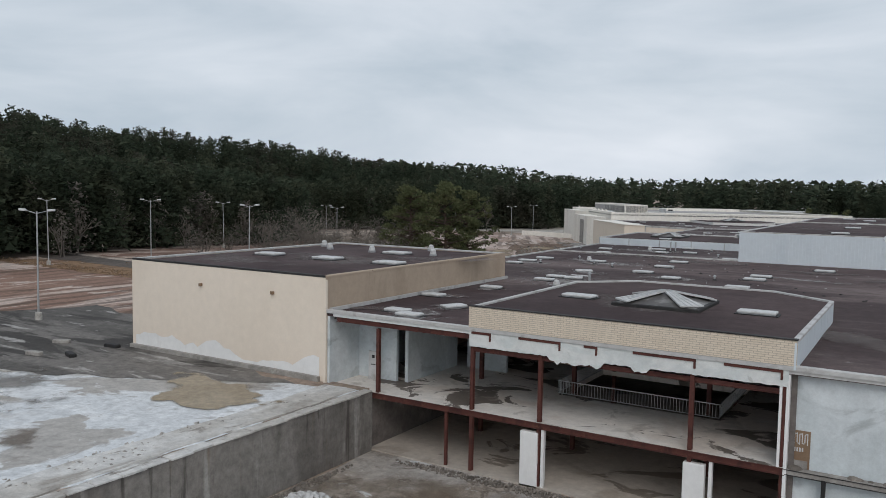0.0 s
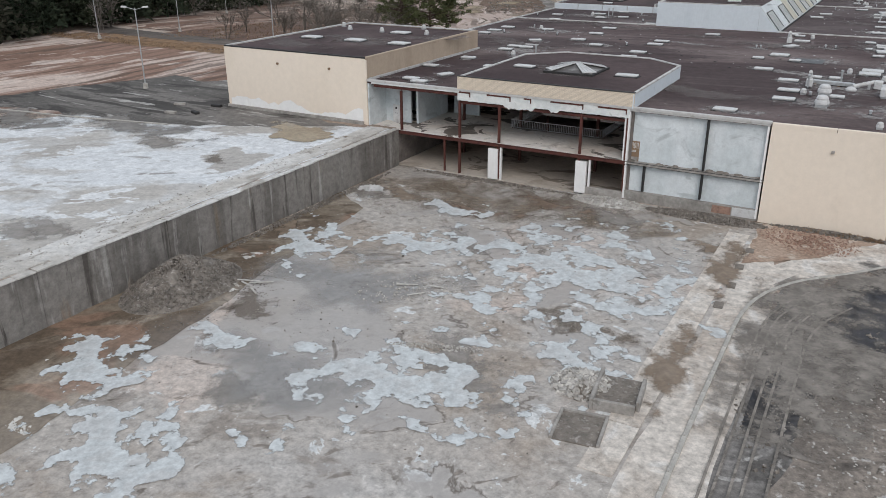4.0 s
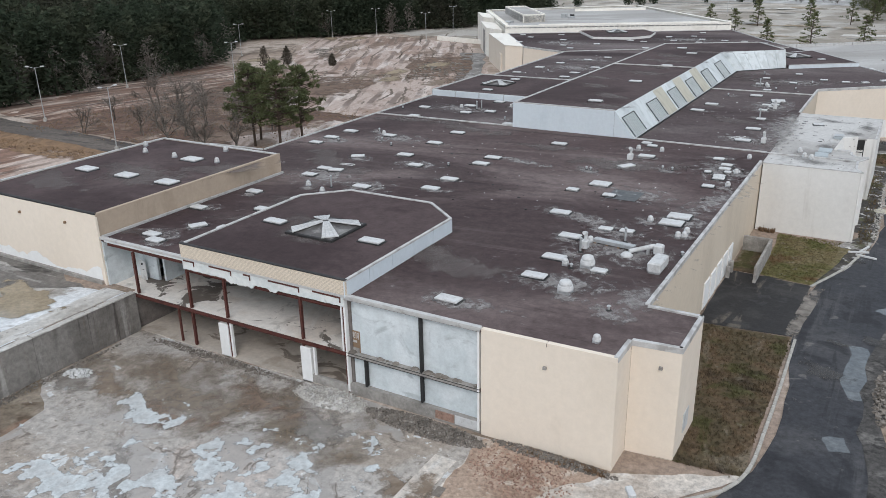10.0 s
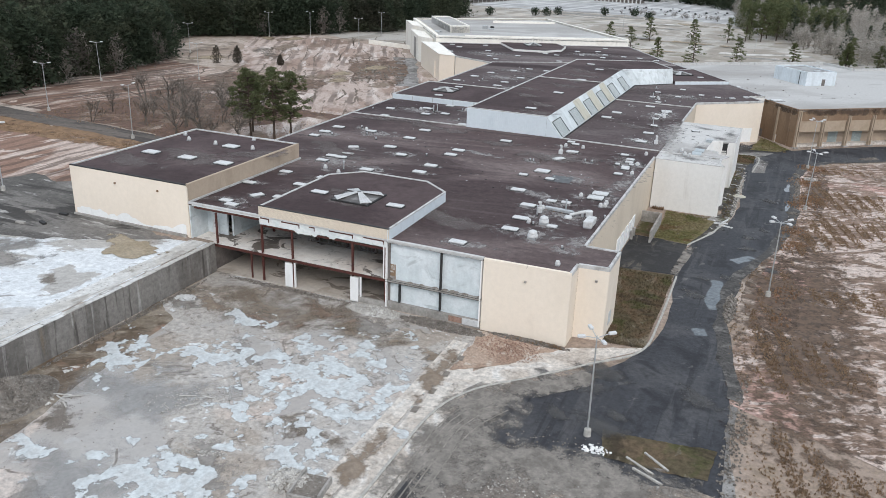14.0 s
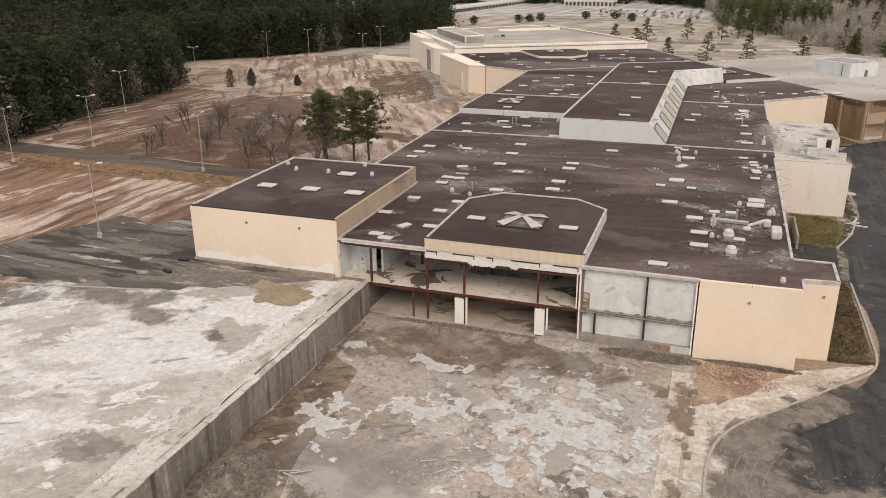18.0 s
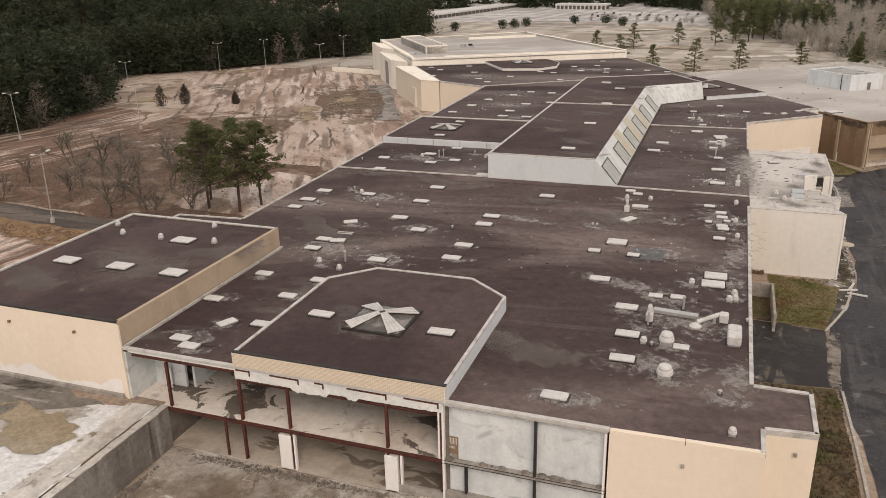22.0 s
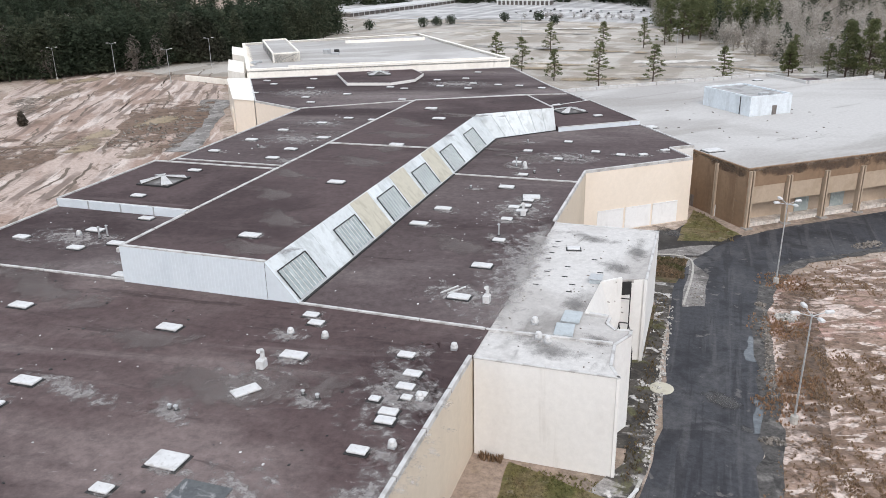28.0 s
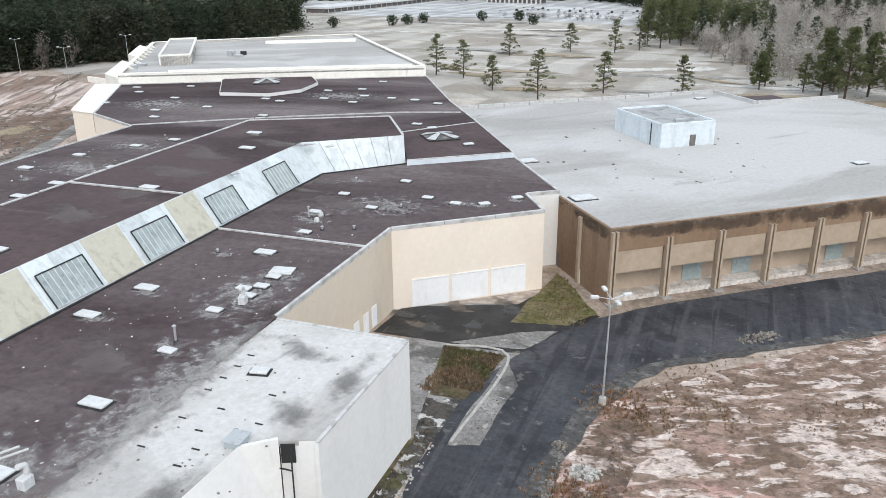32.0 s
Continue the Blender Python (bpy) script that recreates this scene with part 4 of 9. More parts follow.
def patch(name, corners, nu, nv, lift, material, label, wobble=0.0, kind="structure", category=""):
    """A piece of ground between four corners, laid on the land, with uneven edges."""
    (ax, ay), (bx, by), (cx, cy), (dx, dy) = corners
    u, v = np.meshgrid(np.linspace(0, 1, nu + 1), np.linspace(0, 1, nv + 1))
    x = (ax * (1 - u) + bx * u) * (1 - v) + (dx * (1 - u) + cx * u) * v
    y = (ay * (1 - u) + by * u) * (1 - v) + (dy * (1 - u) + cy * u) * v
    if wobble:
        fine = 0.4 if wobble < 0.6 else 0.24 / wobble
        for j in range(nv + 1):
            for i in range(nu + 1):
                p = Vector((x[j, i], y[j, i], 0))
                x[j, i] += wobble * (noise.noise(p * 0.11) + 0.5 * noise.noise(p * 0.3) + fine * noise.noise(p * 1.1))
                y[j, i] += wobble * (noise.noise(p * 0.11 + Vector((9, 4, 0))) + 0.5 * noise.noise(p * 0.3 + Vector((5, 1, 0))) + fine * noise.noise(p * 1.1 + Vector((5, 7, 0))))
    z = land(x, y) + lift
    g = Geo()
    w = nu + 1
    g.add(np.stack([x, y, z], -1).reshape(-1, 3).tolist(), [(j * w + i, j * w + i + 1, j * w + w + i + 1, j * w + w + i) for j in range(nv) for i in range(nu)])
    return solid(name, g, material, label, category, kind)


def smooth_line(points, step=2.0):
    """Points along a soft curve through the given ones."""
    out = []
    p = [points[0]] + list(points) + [points[-1]]
    for k in range(1, len(p) - 2):
        a, b, c, d = p[k - 1], p[k], p[k + 1], p[k + 2]
        n = max(2, int(math.dist(b, c) / step))
        for i in range(n):
            t = i / n
            out.append(tuple(0.5 * (2 * b[q] + (c[q] - a[q]) * t + (2 * a[q] - 5 * b[q] + 4 * c[q] - d[q]) * t * t + (3 * b[q] - a[q] - 3 * c[q] + d[q]) * t ** 3) for q in range(len(b))))
    return out + [tuple(points[-1])]


def ribbon(name, left, right, lift, material, label, across=6, wobble=0.0, kind="structure"):
    """A road between two edges, each a list of points, laid on the land."""
    n = 90
    def even(pts):
        pts = np.array(smooth_line(pts))
        s = np.r_[0, np.cumsum(np.hypot(*np.diff(pts, axis=0).T))]
        q = np.linspace(0, s[-1], n)
        return np.stack([np.interp(q, s, pts[:, 0]), np.interp(q, s, pts[:, 1])], 1)
    a, b = even(left), even(right)
    g, vs = Geo(), []
    for i in range(n):
        for k in range(across + 1):
            t = k / across
            x, y = a[i] * (1 - t) + b[i] * t
            if wobble and k in (0, across):
                x += wobble * noise.noise(Vector((x * 0.3, y * 0.3, 2)))
                y += wobble * noise.noise(Vector((x * 0.3, y * 0.3, 8)))
            vs.append((x, y, float(land(x, y)) + lift))
    w = across + 1
    g.add(vs, [(i * w + k, i * w + k + 1, i * w + w + k + 1, i * w + w + k) for i in range(n - 1) for k in range(across)])
    return solid(name, g, material, label, "", kind)


def kerb(name, points, label, width=0.3, height=0.16, lift=0.0):
    """A kerb of single stones along a line."""
    k = thing(name, (0, 0, 0), label, "kerb")
    pts = smooth_line(points, 1.5)
    g = None
    for a, b in zip(pts, pts[1:]):
        d = math.dist(a, b)
        if d < 0.3:
            continue
        cx, cy = (a[0] + b[0]) / 2, (a[1] + b[1]) / 2
        q = 1.0 - 0.02 / d
        g = Geo().cbox(-d / 2 * q, d / 2 * q, -width / 2, width / 2, -0.1, height, 0.03)
        o = part("kerb_stone", g, M_KERB, k)
        o.matrix_basis = pose(cx, cy, float(land(cx, cy)) + lift + random.uniform(-0.015, 0.01), 0, 0, math.degrees(math.atan2(b[1] - a[1], b[0] - a[0])) + random.uniform(-0.8, 0.8))
    return k

# ---- ground ----
def ground_sheet():
    xs = np.unique(np.r_[np.linspace(-2600, -420, 14), np.linspace(-400, -60, 60), np.linspace(-58, -37, 8), -35.75, -35.6, -35.45, np.linspace(-34, 120, 32), np.linspace(130, 420, 20), np.linspace(480, 2600, 12)])
    ys = np.unique(np.r_[np.linspace(-2200, -150, 12), np.linspace(-140, 48, 30), 48.9, 49.1, np.linspace(52, 440, 80), np.linspace(450, 900, 24), np.linspace(980, 3200, 14)])
    x, y = np.meshgrid(xs, ys)
    g, w = Geo(), len(xs)
    g.add(np.stack([x, y, land(x, y)], -1).reshape(-1, 3).tolist(), [(j * w + i, j * w + i + 1, j * w + w + i + 1, j * w + w + i) for j in range(len(ys) - 1) for i in range(w - 1)])
    return solid("ground", g, M_GROUND, "bare brown winter soil and sand round the mall", "", "structure")


ground_sheet()
# demolished store: slab in the pit, terrace above the retaining wall
patch("floor_slab", [(-34.9, -75), (9.5, -75), (9.5, 48.2), (-34.9, 48.2)], 30, 60, 0.03, M_SLAB, "grey concrete floor slab with pale patches and stains", 0.25)
patch("wet_floor", [(-34.9, -60), (-17.0, -56), (-29.8, 33), (-34.9, 36)], 14, 70, 0.05, M_WETSLAB, "wet brown stained strip along the retaining wall", 0.9)
patch("terrace_slab", [(-130, -80), (-35.9, -80), (-35.9, 47.9), (-75, 40)], 40, 60, 0.04, M_PLAZA, "pale bluish concrete terrace with grey stains", 1.0)
patch("wet_terrace", [(-100, 31), (-58, 37), (-40.5, 47.5), (-88, 62)], 30, 20, 0.065, M_WETPLAZA, "dark wet asphalt strip in front of the store", 2.2)
patch("wet_terrace", [(-88, 45), (-62.6, 45), (-63, 84), (-80, 60)], 20, 24, 0.075, M_WETPLAZA, "dark wet asphalt beside the store", 2.0)
patch("puddle", [(-86, 26), (-80, 27), (-81, 29.2), (-86, 28.6)], 10, 6, 0.06, M_WATER, "dark puddle on the terrace", 0.5)
patch("terrace_edge", [(-38.6, -60), (-35.62, -60), (-35.62, 47.8), (-39.0, 47.8)], 6, 90, 0.10, M_PALEEDGE, "broken pale kerb strip on the retaining wall", 0.35)
woods_floor = [(-60, -150, 0), (87, -152, 1), (143, -168, 2), (206, -186, 3), (262, -230, 4), (277, -234, 5), (289, -219, 6), (307, -199, 7), (328, -188, 8), (345, -184, 9), (364, -165, 10), (480, -170, 11)]
for (ya, xa, _), (yb, xb, _) in zip(woods_floor, woods_floor[1:]):
    patch("woods_floor", [(xa - 170, ya), (xa - 1, ya), (xb - 1, yb), (xb - 170, yb)], 24, 16, 0.1, M_LITTER, "dark leaf litter under the woods", 0.0)
patch("woods_floor", [(140, 338), (420, 200), (420, 760), (46, 447)], 20, 20, 0.1, M_FARLITTER, "dark leaf litter under the far woods", 0.0)
# east side: apron, service road, worn lot, verge, field
patch("apron", [(7.8, -40), (13.5, -30), (12.2, 33), (8.2, 48.4)], 6, 40, 0.05, M_APRON, "pale cracked concrete strip beside the slab", 0.5)
patch("apron", [(8.2, 34), (13.0, 33.5), (29.0, 53.5), (19.0, 48.4)], 16, 16, 0.055, M_APRON, "pale cracked concrete round the corner of the mall", 0.5)
patch("rubble_fill", [(8.4, 36.5), (14.5, 41), (18.8, 48.3), (8.2, 48.3)], 16, 16, 0.075, M_REDFILL, "reddish brick rubble and soil against the wall", 0.9)
patch("worn_lot", [(10.5, -45), (45, -30), (40, 47), (12.6, 33)], 24, 40, 0.04, M_OLDLOT, "worn grey broken asphalt lot", 0.7)
ROAD_L = [(13.0, 10), (13.6, 27), (17.5, 37.5), (26.5, 47.5), (29.6, 58), (29.6, 68), (28.4, 82), (28.6, 95), (31.8, 104), (34.2, 116), (34.6, 132), (33.8, 150), (34.2, 164), (37.6, 176), (42.5, 185.0), (47, 190.2), (56, 197.8), (76, 213.4), (112, 241.5)]
ROAD_R = [(41, 16), (40, 36), (39.6, 45), (37.4, 56), (35.9, 68), (36.6, 84), (40.2, 96), (43.0, 112), (44.2, 130), (43.8, 148), (45.4, 163), (50.1, 175), (57, 181), (70, 190.5), (88, 203), (118, 224)]
ribbon("road", ROAD_L, ROAD_R, 0.07, M_ASPHALT, "wet dark asphalt service road with puddles", 8, 0.5)
patch("verge", [(18.6, 52), (28.6, 53), (28.2, 80), (18.6, 79)], 12, 24, 0.06, M_GRASS, "brown and green winter grass beside the wall", 0.25)
patch("verge", [(22.3, 96.5), (28.4, 95.5), (31.4, 111), (22.0, 113.8)], 12, 16, 0.06, M_GREENPLOT, "yellow-green winter grass by the loading dock", 0.3)
patch("side_path", [(31.8, 153), (35.0, 153), (35.2, 164.5), (29.5, 164)], 10, 14, 0.055, M_SIDEPATH, "broken weedy yard behind the white block", 0.3)
patch("verge", [(30.4, 160.8), (34.2, 161.0), (35.4, 172.5), (27.8, 172.3)], 10, 16, 0.075, M_GRASS, "rough orange grass plot behind the white block", 0.3)
patch("verge", [(30.2, 138.5), (31.9, 138.5), (32.0, 152.5), (30.2, 152.5)], 4, 14, 0.07, M_GRASS, "strip of green grass at the foot of the white wall", 0.15)
patch("verge", [(33.2, 181.6), (40.2, 182.3), (42.7, 187.6), (35.2, 199.0)], 12, 16, 0.085, M_GREENPLOT, "rough green grass between the two stores", 0.7)
patch("kerb_island", [(28.2, 173.4), (36.6, 174.4), (39.4, 180.4), (34.8, 179.0)], 12, 8, 0.08, M_OLDLOT, "worn pale concrete strip in the yard", 0.5)
patch("loading_yard", [(18.6, 79.2), (28.3, 80.2), (28.3, 95.4), (18.6, 96.3)], 10, 14, 0.065, M_YARD, "black wet loading yard", 0.15)
patch("yard_edge", [(27.3, 79.4), (28.7, 79.6), (30.0, 96.0), (28.4, 96.8)], 4, 20, 0.10, M_DIRTFADE, "worn dusty strip along the yard edge", 0.3)
patch("side_path", [(22.5, 95.5), (31.0, 97), (34.0, 116), (31.9, 117)], 6, 20, 0.05, M_SIDEPATH, "broken weedy ground by the kerb", 0.3)
patch("rear_yard", [(31.7, 153.4), (36.5, 153.4), (40.5, 190), (18.5, 182)], 14, 20, 0.04, M_OLDLOT, "worn grey yard behind the white block", 0.3)
patch("loading_yard", [(27.0, 172.9), (39.0, 173.5), (43.2, 187), (34, 190)], 14, 12, 0.055, M_YARD, "black wet yard between the stores", 0.3)
patch("loading_yard", [(18.6, 172.6), (36, 173.2), (37.5, 189), (19.0, 181)], 14, 12, 0.065, M_YARD, "black wet loading yard of the rear wing", 0.15)
patch("side_path", [(28.2, 118.5), (32.0, 119), (32.0, 137.5), (28.2, 136.5)], 6, 16, 0.052, M_SIDEPATH, "dark weedy ground in the entrance recess", 0.1)
patch("side_path", [(31.8, 114), (34.0, 116), (33.6, 153), (31.8, 153)], 4, 30, 0.06, M_SIDEPATH, "dark broken weedy path along the white block", 0.25)
patch("kerb_island", [(35.2, 153), (38.0, 154), (38.3, 166), (35.7, 171.5)], 6, 14, 0.085, M_OLDLOT, "broken concrete traffic island", 0.3)
patch("field", [(38.4, 44), (330, -60), (330, 420), (46, 167)], 70, 60, 0.045, M_FIELD, "sandy field with brown dead weeds", 0.8)
patch("weedy_shoulder", [(36.5, 60), (46, 56), (48, 104), (40.5, 96)], 10, 24, 0.09, M_WEEDSOIL, "sandy weedy road shoulder", 0.8)
patch("weedy_shoulder", [(38.0, 40), (57, 25), (53.5, 100), (45.4, 122)], 12, 40, 0.08, M_WEEDSOIL, "brown weedy road shoulder", 1.0)
patch("weedy_shoulder", [(45.8, 120), (49.5, 116), (53, 170), (47, 164)], 8, 30, 0.085, M_WEEDSOIL, "brown weedy road shoulder", 0.8)
for at, size, turn in (((35.0, 75.0), (0.9, 5.5), 4), ((37.6, 92.5), (1.1, 2.2), -35), ((44.1, 128.6), (0.9, 3.4), 5), ((44.0, 143.0), (0.8, 3.0), 0), ((34.6, 61.0), (0.8, 1.2), 20)):
    c, s = math.cos(radians(turn)), math.sin(radians(turn))
    patch("puddle", [(at[0] + c * a * size[0] - s * b * size[1], at[1] + s * a * size[0] + c * b * size[1]) for a, b in ((-1, -1), (1, -1), (1, 1), (-1, 1))], 8, 14, 0.085, M_WATER, "long grey rain puddle on the road edge", 1.0)
# west side: graded lots
patch("sand_lot", [(-205, -60), (-76, 36), (-64, 90), (-185, 95)], 50, 40, 0.055, M_PALELOT, "pale pink sand lot with dark wheel ruts", 2.0)
patch("road_verge", [(-160, 84), (-64, 82), (-62, 89), (-160, 95)], 50, 6, 0.10, M_DRYVERGE, "strip of dry orange grass beside the back road", 1.2)
patch("brush_soil", [(-132, 100), (-57, 96), (-57, 148), (-124, 158)], 40, 24, 0.07, M_BRUSHSOIL, "red-brown soil with dead brush behind the store", 3.0)
patch("pine_sand", [(-80, 106), (-58, 104), (-57.5, 132), (-74, 136)], 14, 16, 0.09, M_MOUND, "pale sand patch under the pines", 2.0)
patch("side_road", [(-215, 98), (-62, 89), (-57, 94), (-215, 108)], 60, 6, 0.09, M_SIDEROAD, "worn brown-grey side road behind the store", 0.9)
patch("sand_lot", [(-185, 107), (-100, 103), (-118, 190), (-205, 215)], 40, 40, 0.05, M_SANDLOT, "striped lot of red and pale sand", 2.5)
patch("graded_mound", [(-128, 150), (-57, 140), (-78, 225), (-150, 300)], 50, 50, 0.13, M_MOUND, "pale graded sand with curved bulldozer tracks", 3.0)
patch("graded_mound", [(-150, 205), (-80, 225), (-128, 300), (-235, 330)], 50, 50, 0.09, M_MOUND, "pale graded sand with curved bulldozer tracks", 3.0)
patch("disturbed_soil", [(-136, 150), (-92, 146), (-106, 205), (-150, 212)], 24, 24, 0.26, M_BROWNFADE, "brown disturbed soil with dead grass", 2.0)
patch("disturbed_soil", [(-100, 205), (-80, 206), (-112, 272), (-138, 268)], 20, 28, 0.24, M_BROWNFADE, "brown churned soil beside the gravel track", 2.0)
patch("gravel_track", [(-84, 207), (-77, 209), (-108, 274), (-118, 272)], 8, 30, 0.2, M_OLDLOT, "grey gravel track beside the far wing", 1.6)
patch("far_lot", [(-250, 330), (120, 300), (60, 700), (-270, 720)], 60, 60, 0.06, M_FARLOT, "pale empty parking lot with brown strips", 6.0)
patch("far_lot", [(-262, 590), (25, 585), (0, 860), (-330, 870)], 40, 40, 0.12, M_FARASPHALT, "pale grey asphalt of the far parking lot", 6.0)
kerb("kerb", [(10.6, -6), (10.2, 17.6), (10.4, 27.7), (12.7, 33.8), (17.2, 38.8), (23.8, 46.4), (28.3, 52.1), (28.9, 62), (28.7, 79.5)], "long curved pale concrete kerb beside the service road", lift=0.06)
kerb("kerb", [(28.3, 95.2), (31.5, 104), (33.6, 114.5)], "pale broken kerb round the grass plot", lift=0.06)
kerb("kerb", [(27.8, 172.3), (35.6, 172.0), (35.4, 153.4)], "pale broken straight kerb by the traffic island", lift=0.06)
kerb("kerb", [(-62, 36.2), (-75, 33.5), (-92, 31)], "low pale kerb line on the terrace", lift=0.03)



# ---- stains on slab, terrace and road ----
LAID = []


def room_for(x, y, r, most=2):
    """True where few enough stains lie already; then takes the place."""
    if sum(math.dist((x, y), (a, b)) < 0.8 * (r + c) for a, b, c in LAID) > most:
        return False
    LAID.append((x, y, r))
    return True


def ground_stains(count, area, size, materials, lift, seed, turn=30):
    rng = random.Random(seed)
    for k in range(count):
        x, y = rng.uniform(area[0], area[1]), rng.uniform(area[2], area[3])
        rx, ry = rng.uniform(*size), rng.uniform(*size) * 0.6
        if not room_for(x, y, (rx + ry) / 2):
            continue
        o = tagged(new("ground_stain", Geo().add([(-rx, -ry, 0), (rx, -ry, 0), (rx, ry, 0), (-rx, ry, 0)], [(0, 1, 2, 3)]).data("ground_stain", materials[k % len(materials)])), "faded damp stain on the ground", "", "", "structure")
        o.matrix_basis = pose(x, y, float(land(x, y)) + lift + 0.0011 * k, 0, 0, rng.uniform(-turn, turn))


for k, (x, y, rx, ry, turn) in enumerate(((-4.0, 28, 12.0, 14.0, 20), (-8, 5.5, 9, 8, 35), (-22.3, 4.3, 3.2, 2.4, 20), (-19, 27, 6.5, 4.0, 35), (-28.5, 22, 4.0, 8, 10), (-18.5, -9, 7, 6, 0), (2.5, 13, 4.5, 6, 10), (-15, -18, 13, 6, 5), (-27.5, -3, 5, 5, 0), (-21, 37, 4.5, 2.6, 10))):
    room_for(x, y, (rx + ry) / 2, 99)
    o = tagged(new("floor_screed", Geo().add([(-rx, -ry, 0), (rx, -ry, 0), (rx, ry, 0), (-rx, ry, 0)], [(0, 1, 2, 3)]).data("floor_screed", M_SCREED)), "chipped white floor screed left on the slab", "", "", "structure")
    o.matrix_basis = pose(x, y, float(land(x, y)) + 0.085 + 0.0012 * k, 0, 0, turn)
for k, (x, y, rx, ry, turn, m) in enumerate(((-21.5, 41.5, 15, 9, 8, M_WETFADE), (-7.5, 42.5, 9, 6, -10, M_WETFADE), (-20, 17.5, 10, 9, 40, M_FILM), (-15, 3, 8, 6, 20, M_FILM), (-18.5, 37.5, 7, 3.6, 20, M_REDMUD), (-13, 43.5, 8, 3, 0, M_REDMUD))):
    room_for(x, y, (rx + ry) / 4, 99)
    o = tagged(new("ground_stain", Geo().add([(-rx, -ry, 0), (rx, -ry, 0), (rx, ry, 0), (-rx, ry, 0)], [(0, 1, 2, 3)]).data("ground_stain", m)), "damp mud and water film on the slab", "", "", "structure")
    o.matrix_basis = pose(x, y, float(land(x, y)) + 0.066 + 0.0012 * k, 0, 0, turn)
for k, (x, y, rx, ry) in enumerate(((7.3, 16, 2.2, 10), (7.2, 35, 2.4, 11))):
    o = tagged(new("ground_stain", Geo().add([(-rx, -ry, 0), (rx, -ry, 0), (rx, ry, 0), (-rx, ry, 0)], [(0, 1, 2, 3)]).data("ground_stain", M_BROWNSTAIN)), "dirt washed over the pale paving", "", "", "structure")
    o.matrix_basis = pose(x, y, 0.125 + 0.002 * k, 0, 0, 2)
ground_stains(10, (-33, 6, -2, 46), (3, 7), (M_BROWNSTAIN, M_GREYSTAIN, M_DARKSTAIN, M_GREYSTAIN), 0.058, 1)
o = tagged(new("puddle", Geo().add([(-6.5, -5, 0), (6.5, -5, 0), (6.5, 5, 0), (-6.5, 5, 0)], [(0, 1, 2, 3)]).data("puddle", M_PUDDLE)), "shallow brown rain puddle on the terrace", "", "", "structure")
o.matrix_basis = pose(-44.2, 42.0, float(land(-44.2, 42.0)) + 0.112, 0, 0, 12)
for k, (x, y, rx, ry, turn) in enumerate(((-66, 34.0, 15, 4.6, 5), (-82, 30, 12, 5, -4))):
    room_for(x, y, (rx + ry) / 3, 99)
    o = tagged(new("ground_stain", Geo().add([(-rx, -ry, 0), (rx, -ry, 0), (rx, ry, 0), (-rx, ry, 0)], [(0, 1, 2, 3)]).data("ground_stain", M_WETGREY)), "dark damp grime along the terrace", "", "", "structure")
    o.matrix_basis = pose(x, y, float(land(x, y)) + 0.115 + 0.002 * k, 0, 0, turn)
ground_stains(14, (-88, -42, -20, 34), (2.5, 6), (M_GREYSTAIN, M_GREYSTAIN, M_GREYSTAIN, M_DARKSTAIN), 0.09, 3)
ground_stains(9, (18, 38, 32, 46), (2, 5), (M_ROADDUST, M_ROADDUST), 0.14, 4)
M_EDGE = mat("broken_asphalt_edge", (0.075, 0.07, 0.066), [((0.16, 0.15, 0.14), 0.5, 0.5, 0.62, ONE, 0.4, 9, 0.8), ((0.03, 0.028, 0.026), 0.8, 0.54, 0.64, ONE, 0.4, 9, 0.8)], 0.9, bump=1.0, bump_scale=4.0, grain=0.5, grain_scale=2.0)
ribbon("road_edge", [(x - 0.2, y) for x, y in ROAD_R[2:]], [(x + 1.7, y - 0.3) for x, y in ROAD_R[2:]], 0.10, M_EDGE, "rough broken dark edge of the service road", 4, 0.9)

# ---- worn lanes and dry strips on the far lot, mud round the graded sand ----
def far_strips(count, area, long_, wide, materials, seed, lift, turns):
    rng = random.Random(seed)
    for k in range(count):
        x, y = rng.uniform(area[0], area[1]), rng.uniform(area[2], area[3])
        rx, ry = rng.uniform(*long_), rng.uniform(*wide)
        if not room_for(x, y, (rx + ry) / 2):
            continue
        o = tagged(new("lot_strip", Geo().add([(-rx, -ry, 0), (rx, -ry, 0), (rx, ry, 0), (-rx, ry, 0)], [(0, 1, 2, 3)]).data("lot_strip", materials[k % len(materials)])), "worn strip on the far parking lot", "", "", "structure")
        o.matrix_basis = pose(x, y, float(land(x, y)) + lift + 0.004 * k, 0, 0, rng.uniform(*turns))


far_strips(30, (-150, 90, 345, 640), (25, 60), (4, 12), (M_LANE, M_TANSTRIP, M_PALESTRIP, M_TANSTRIP, M_LANE), 5, 0.11, (-12, 22))
far_strips(9, (-60, 80, 320, 400), (15, 30), (3, 7), (M_TANSTRIP, M_LANE, M_TANSTRIP), 6, 0.30, (-25, 30))
far_strips(6, (-118, -88, 200, 262), (8, 14), (5, 9), (M_BROWNSTAIN, M_TANSTRIP), 7, 0.24, (100, 130))
far_strips(8, (-205, -140, 215, 300), (10, 24), (4, 9), (M_BROWNSTAIN, M_TANSTRIP, M_DARKSTAIN), 8, 0.20, (100, 150))
ground_stains(7, (19, 42, 173, 189), (2, 5), (M_ROADDUST, M_DARKSTAIN), 0.10, 9)
ground_stains(16, (31, 43, 55, 170), (1.2, 4), (M_ROADDUST, M_ROADDUST), 0.11, 10)

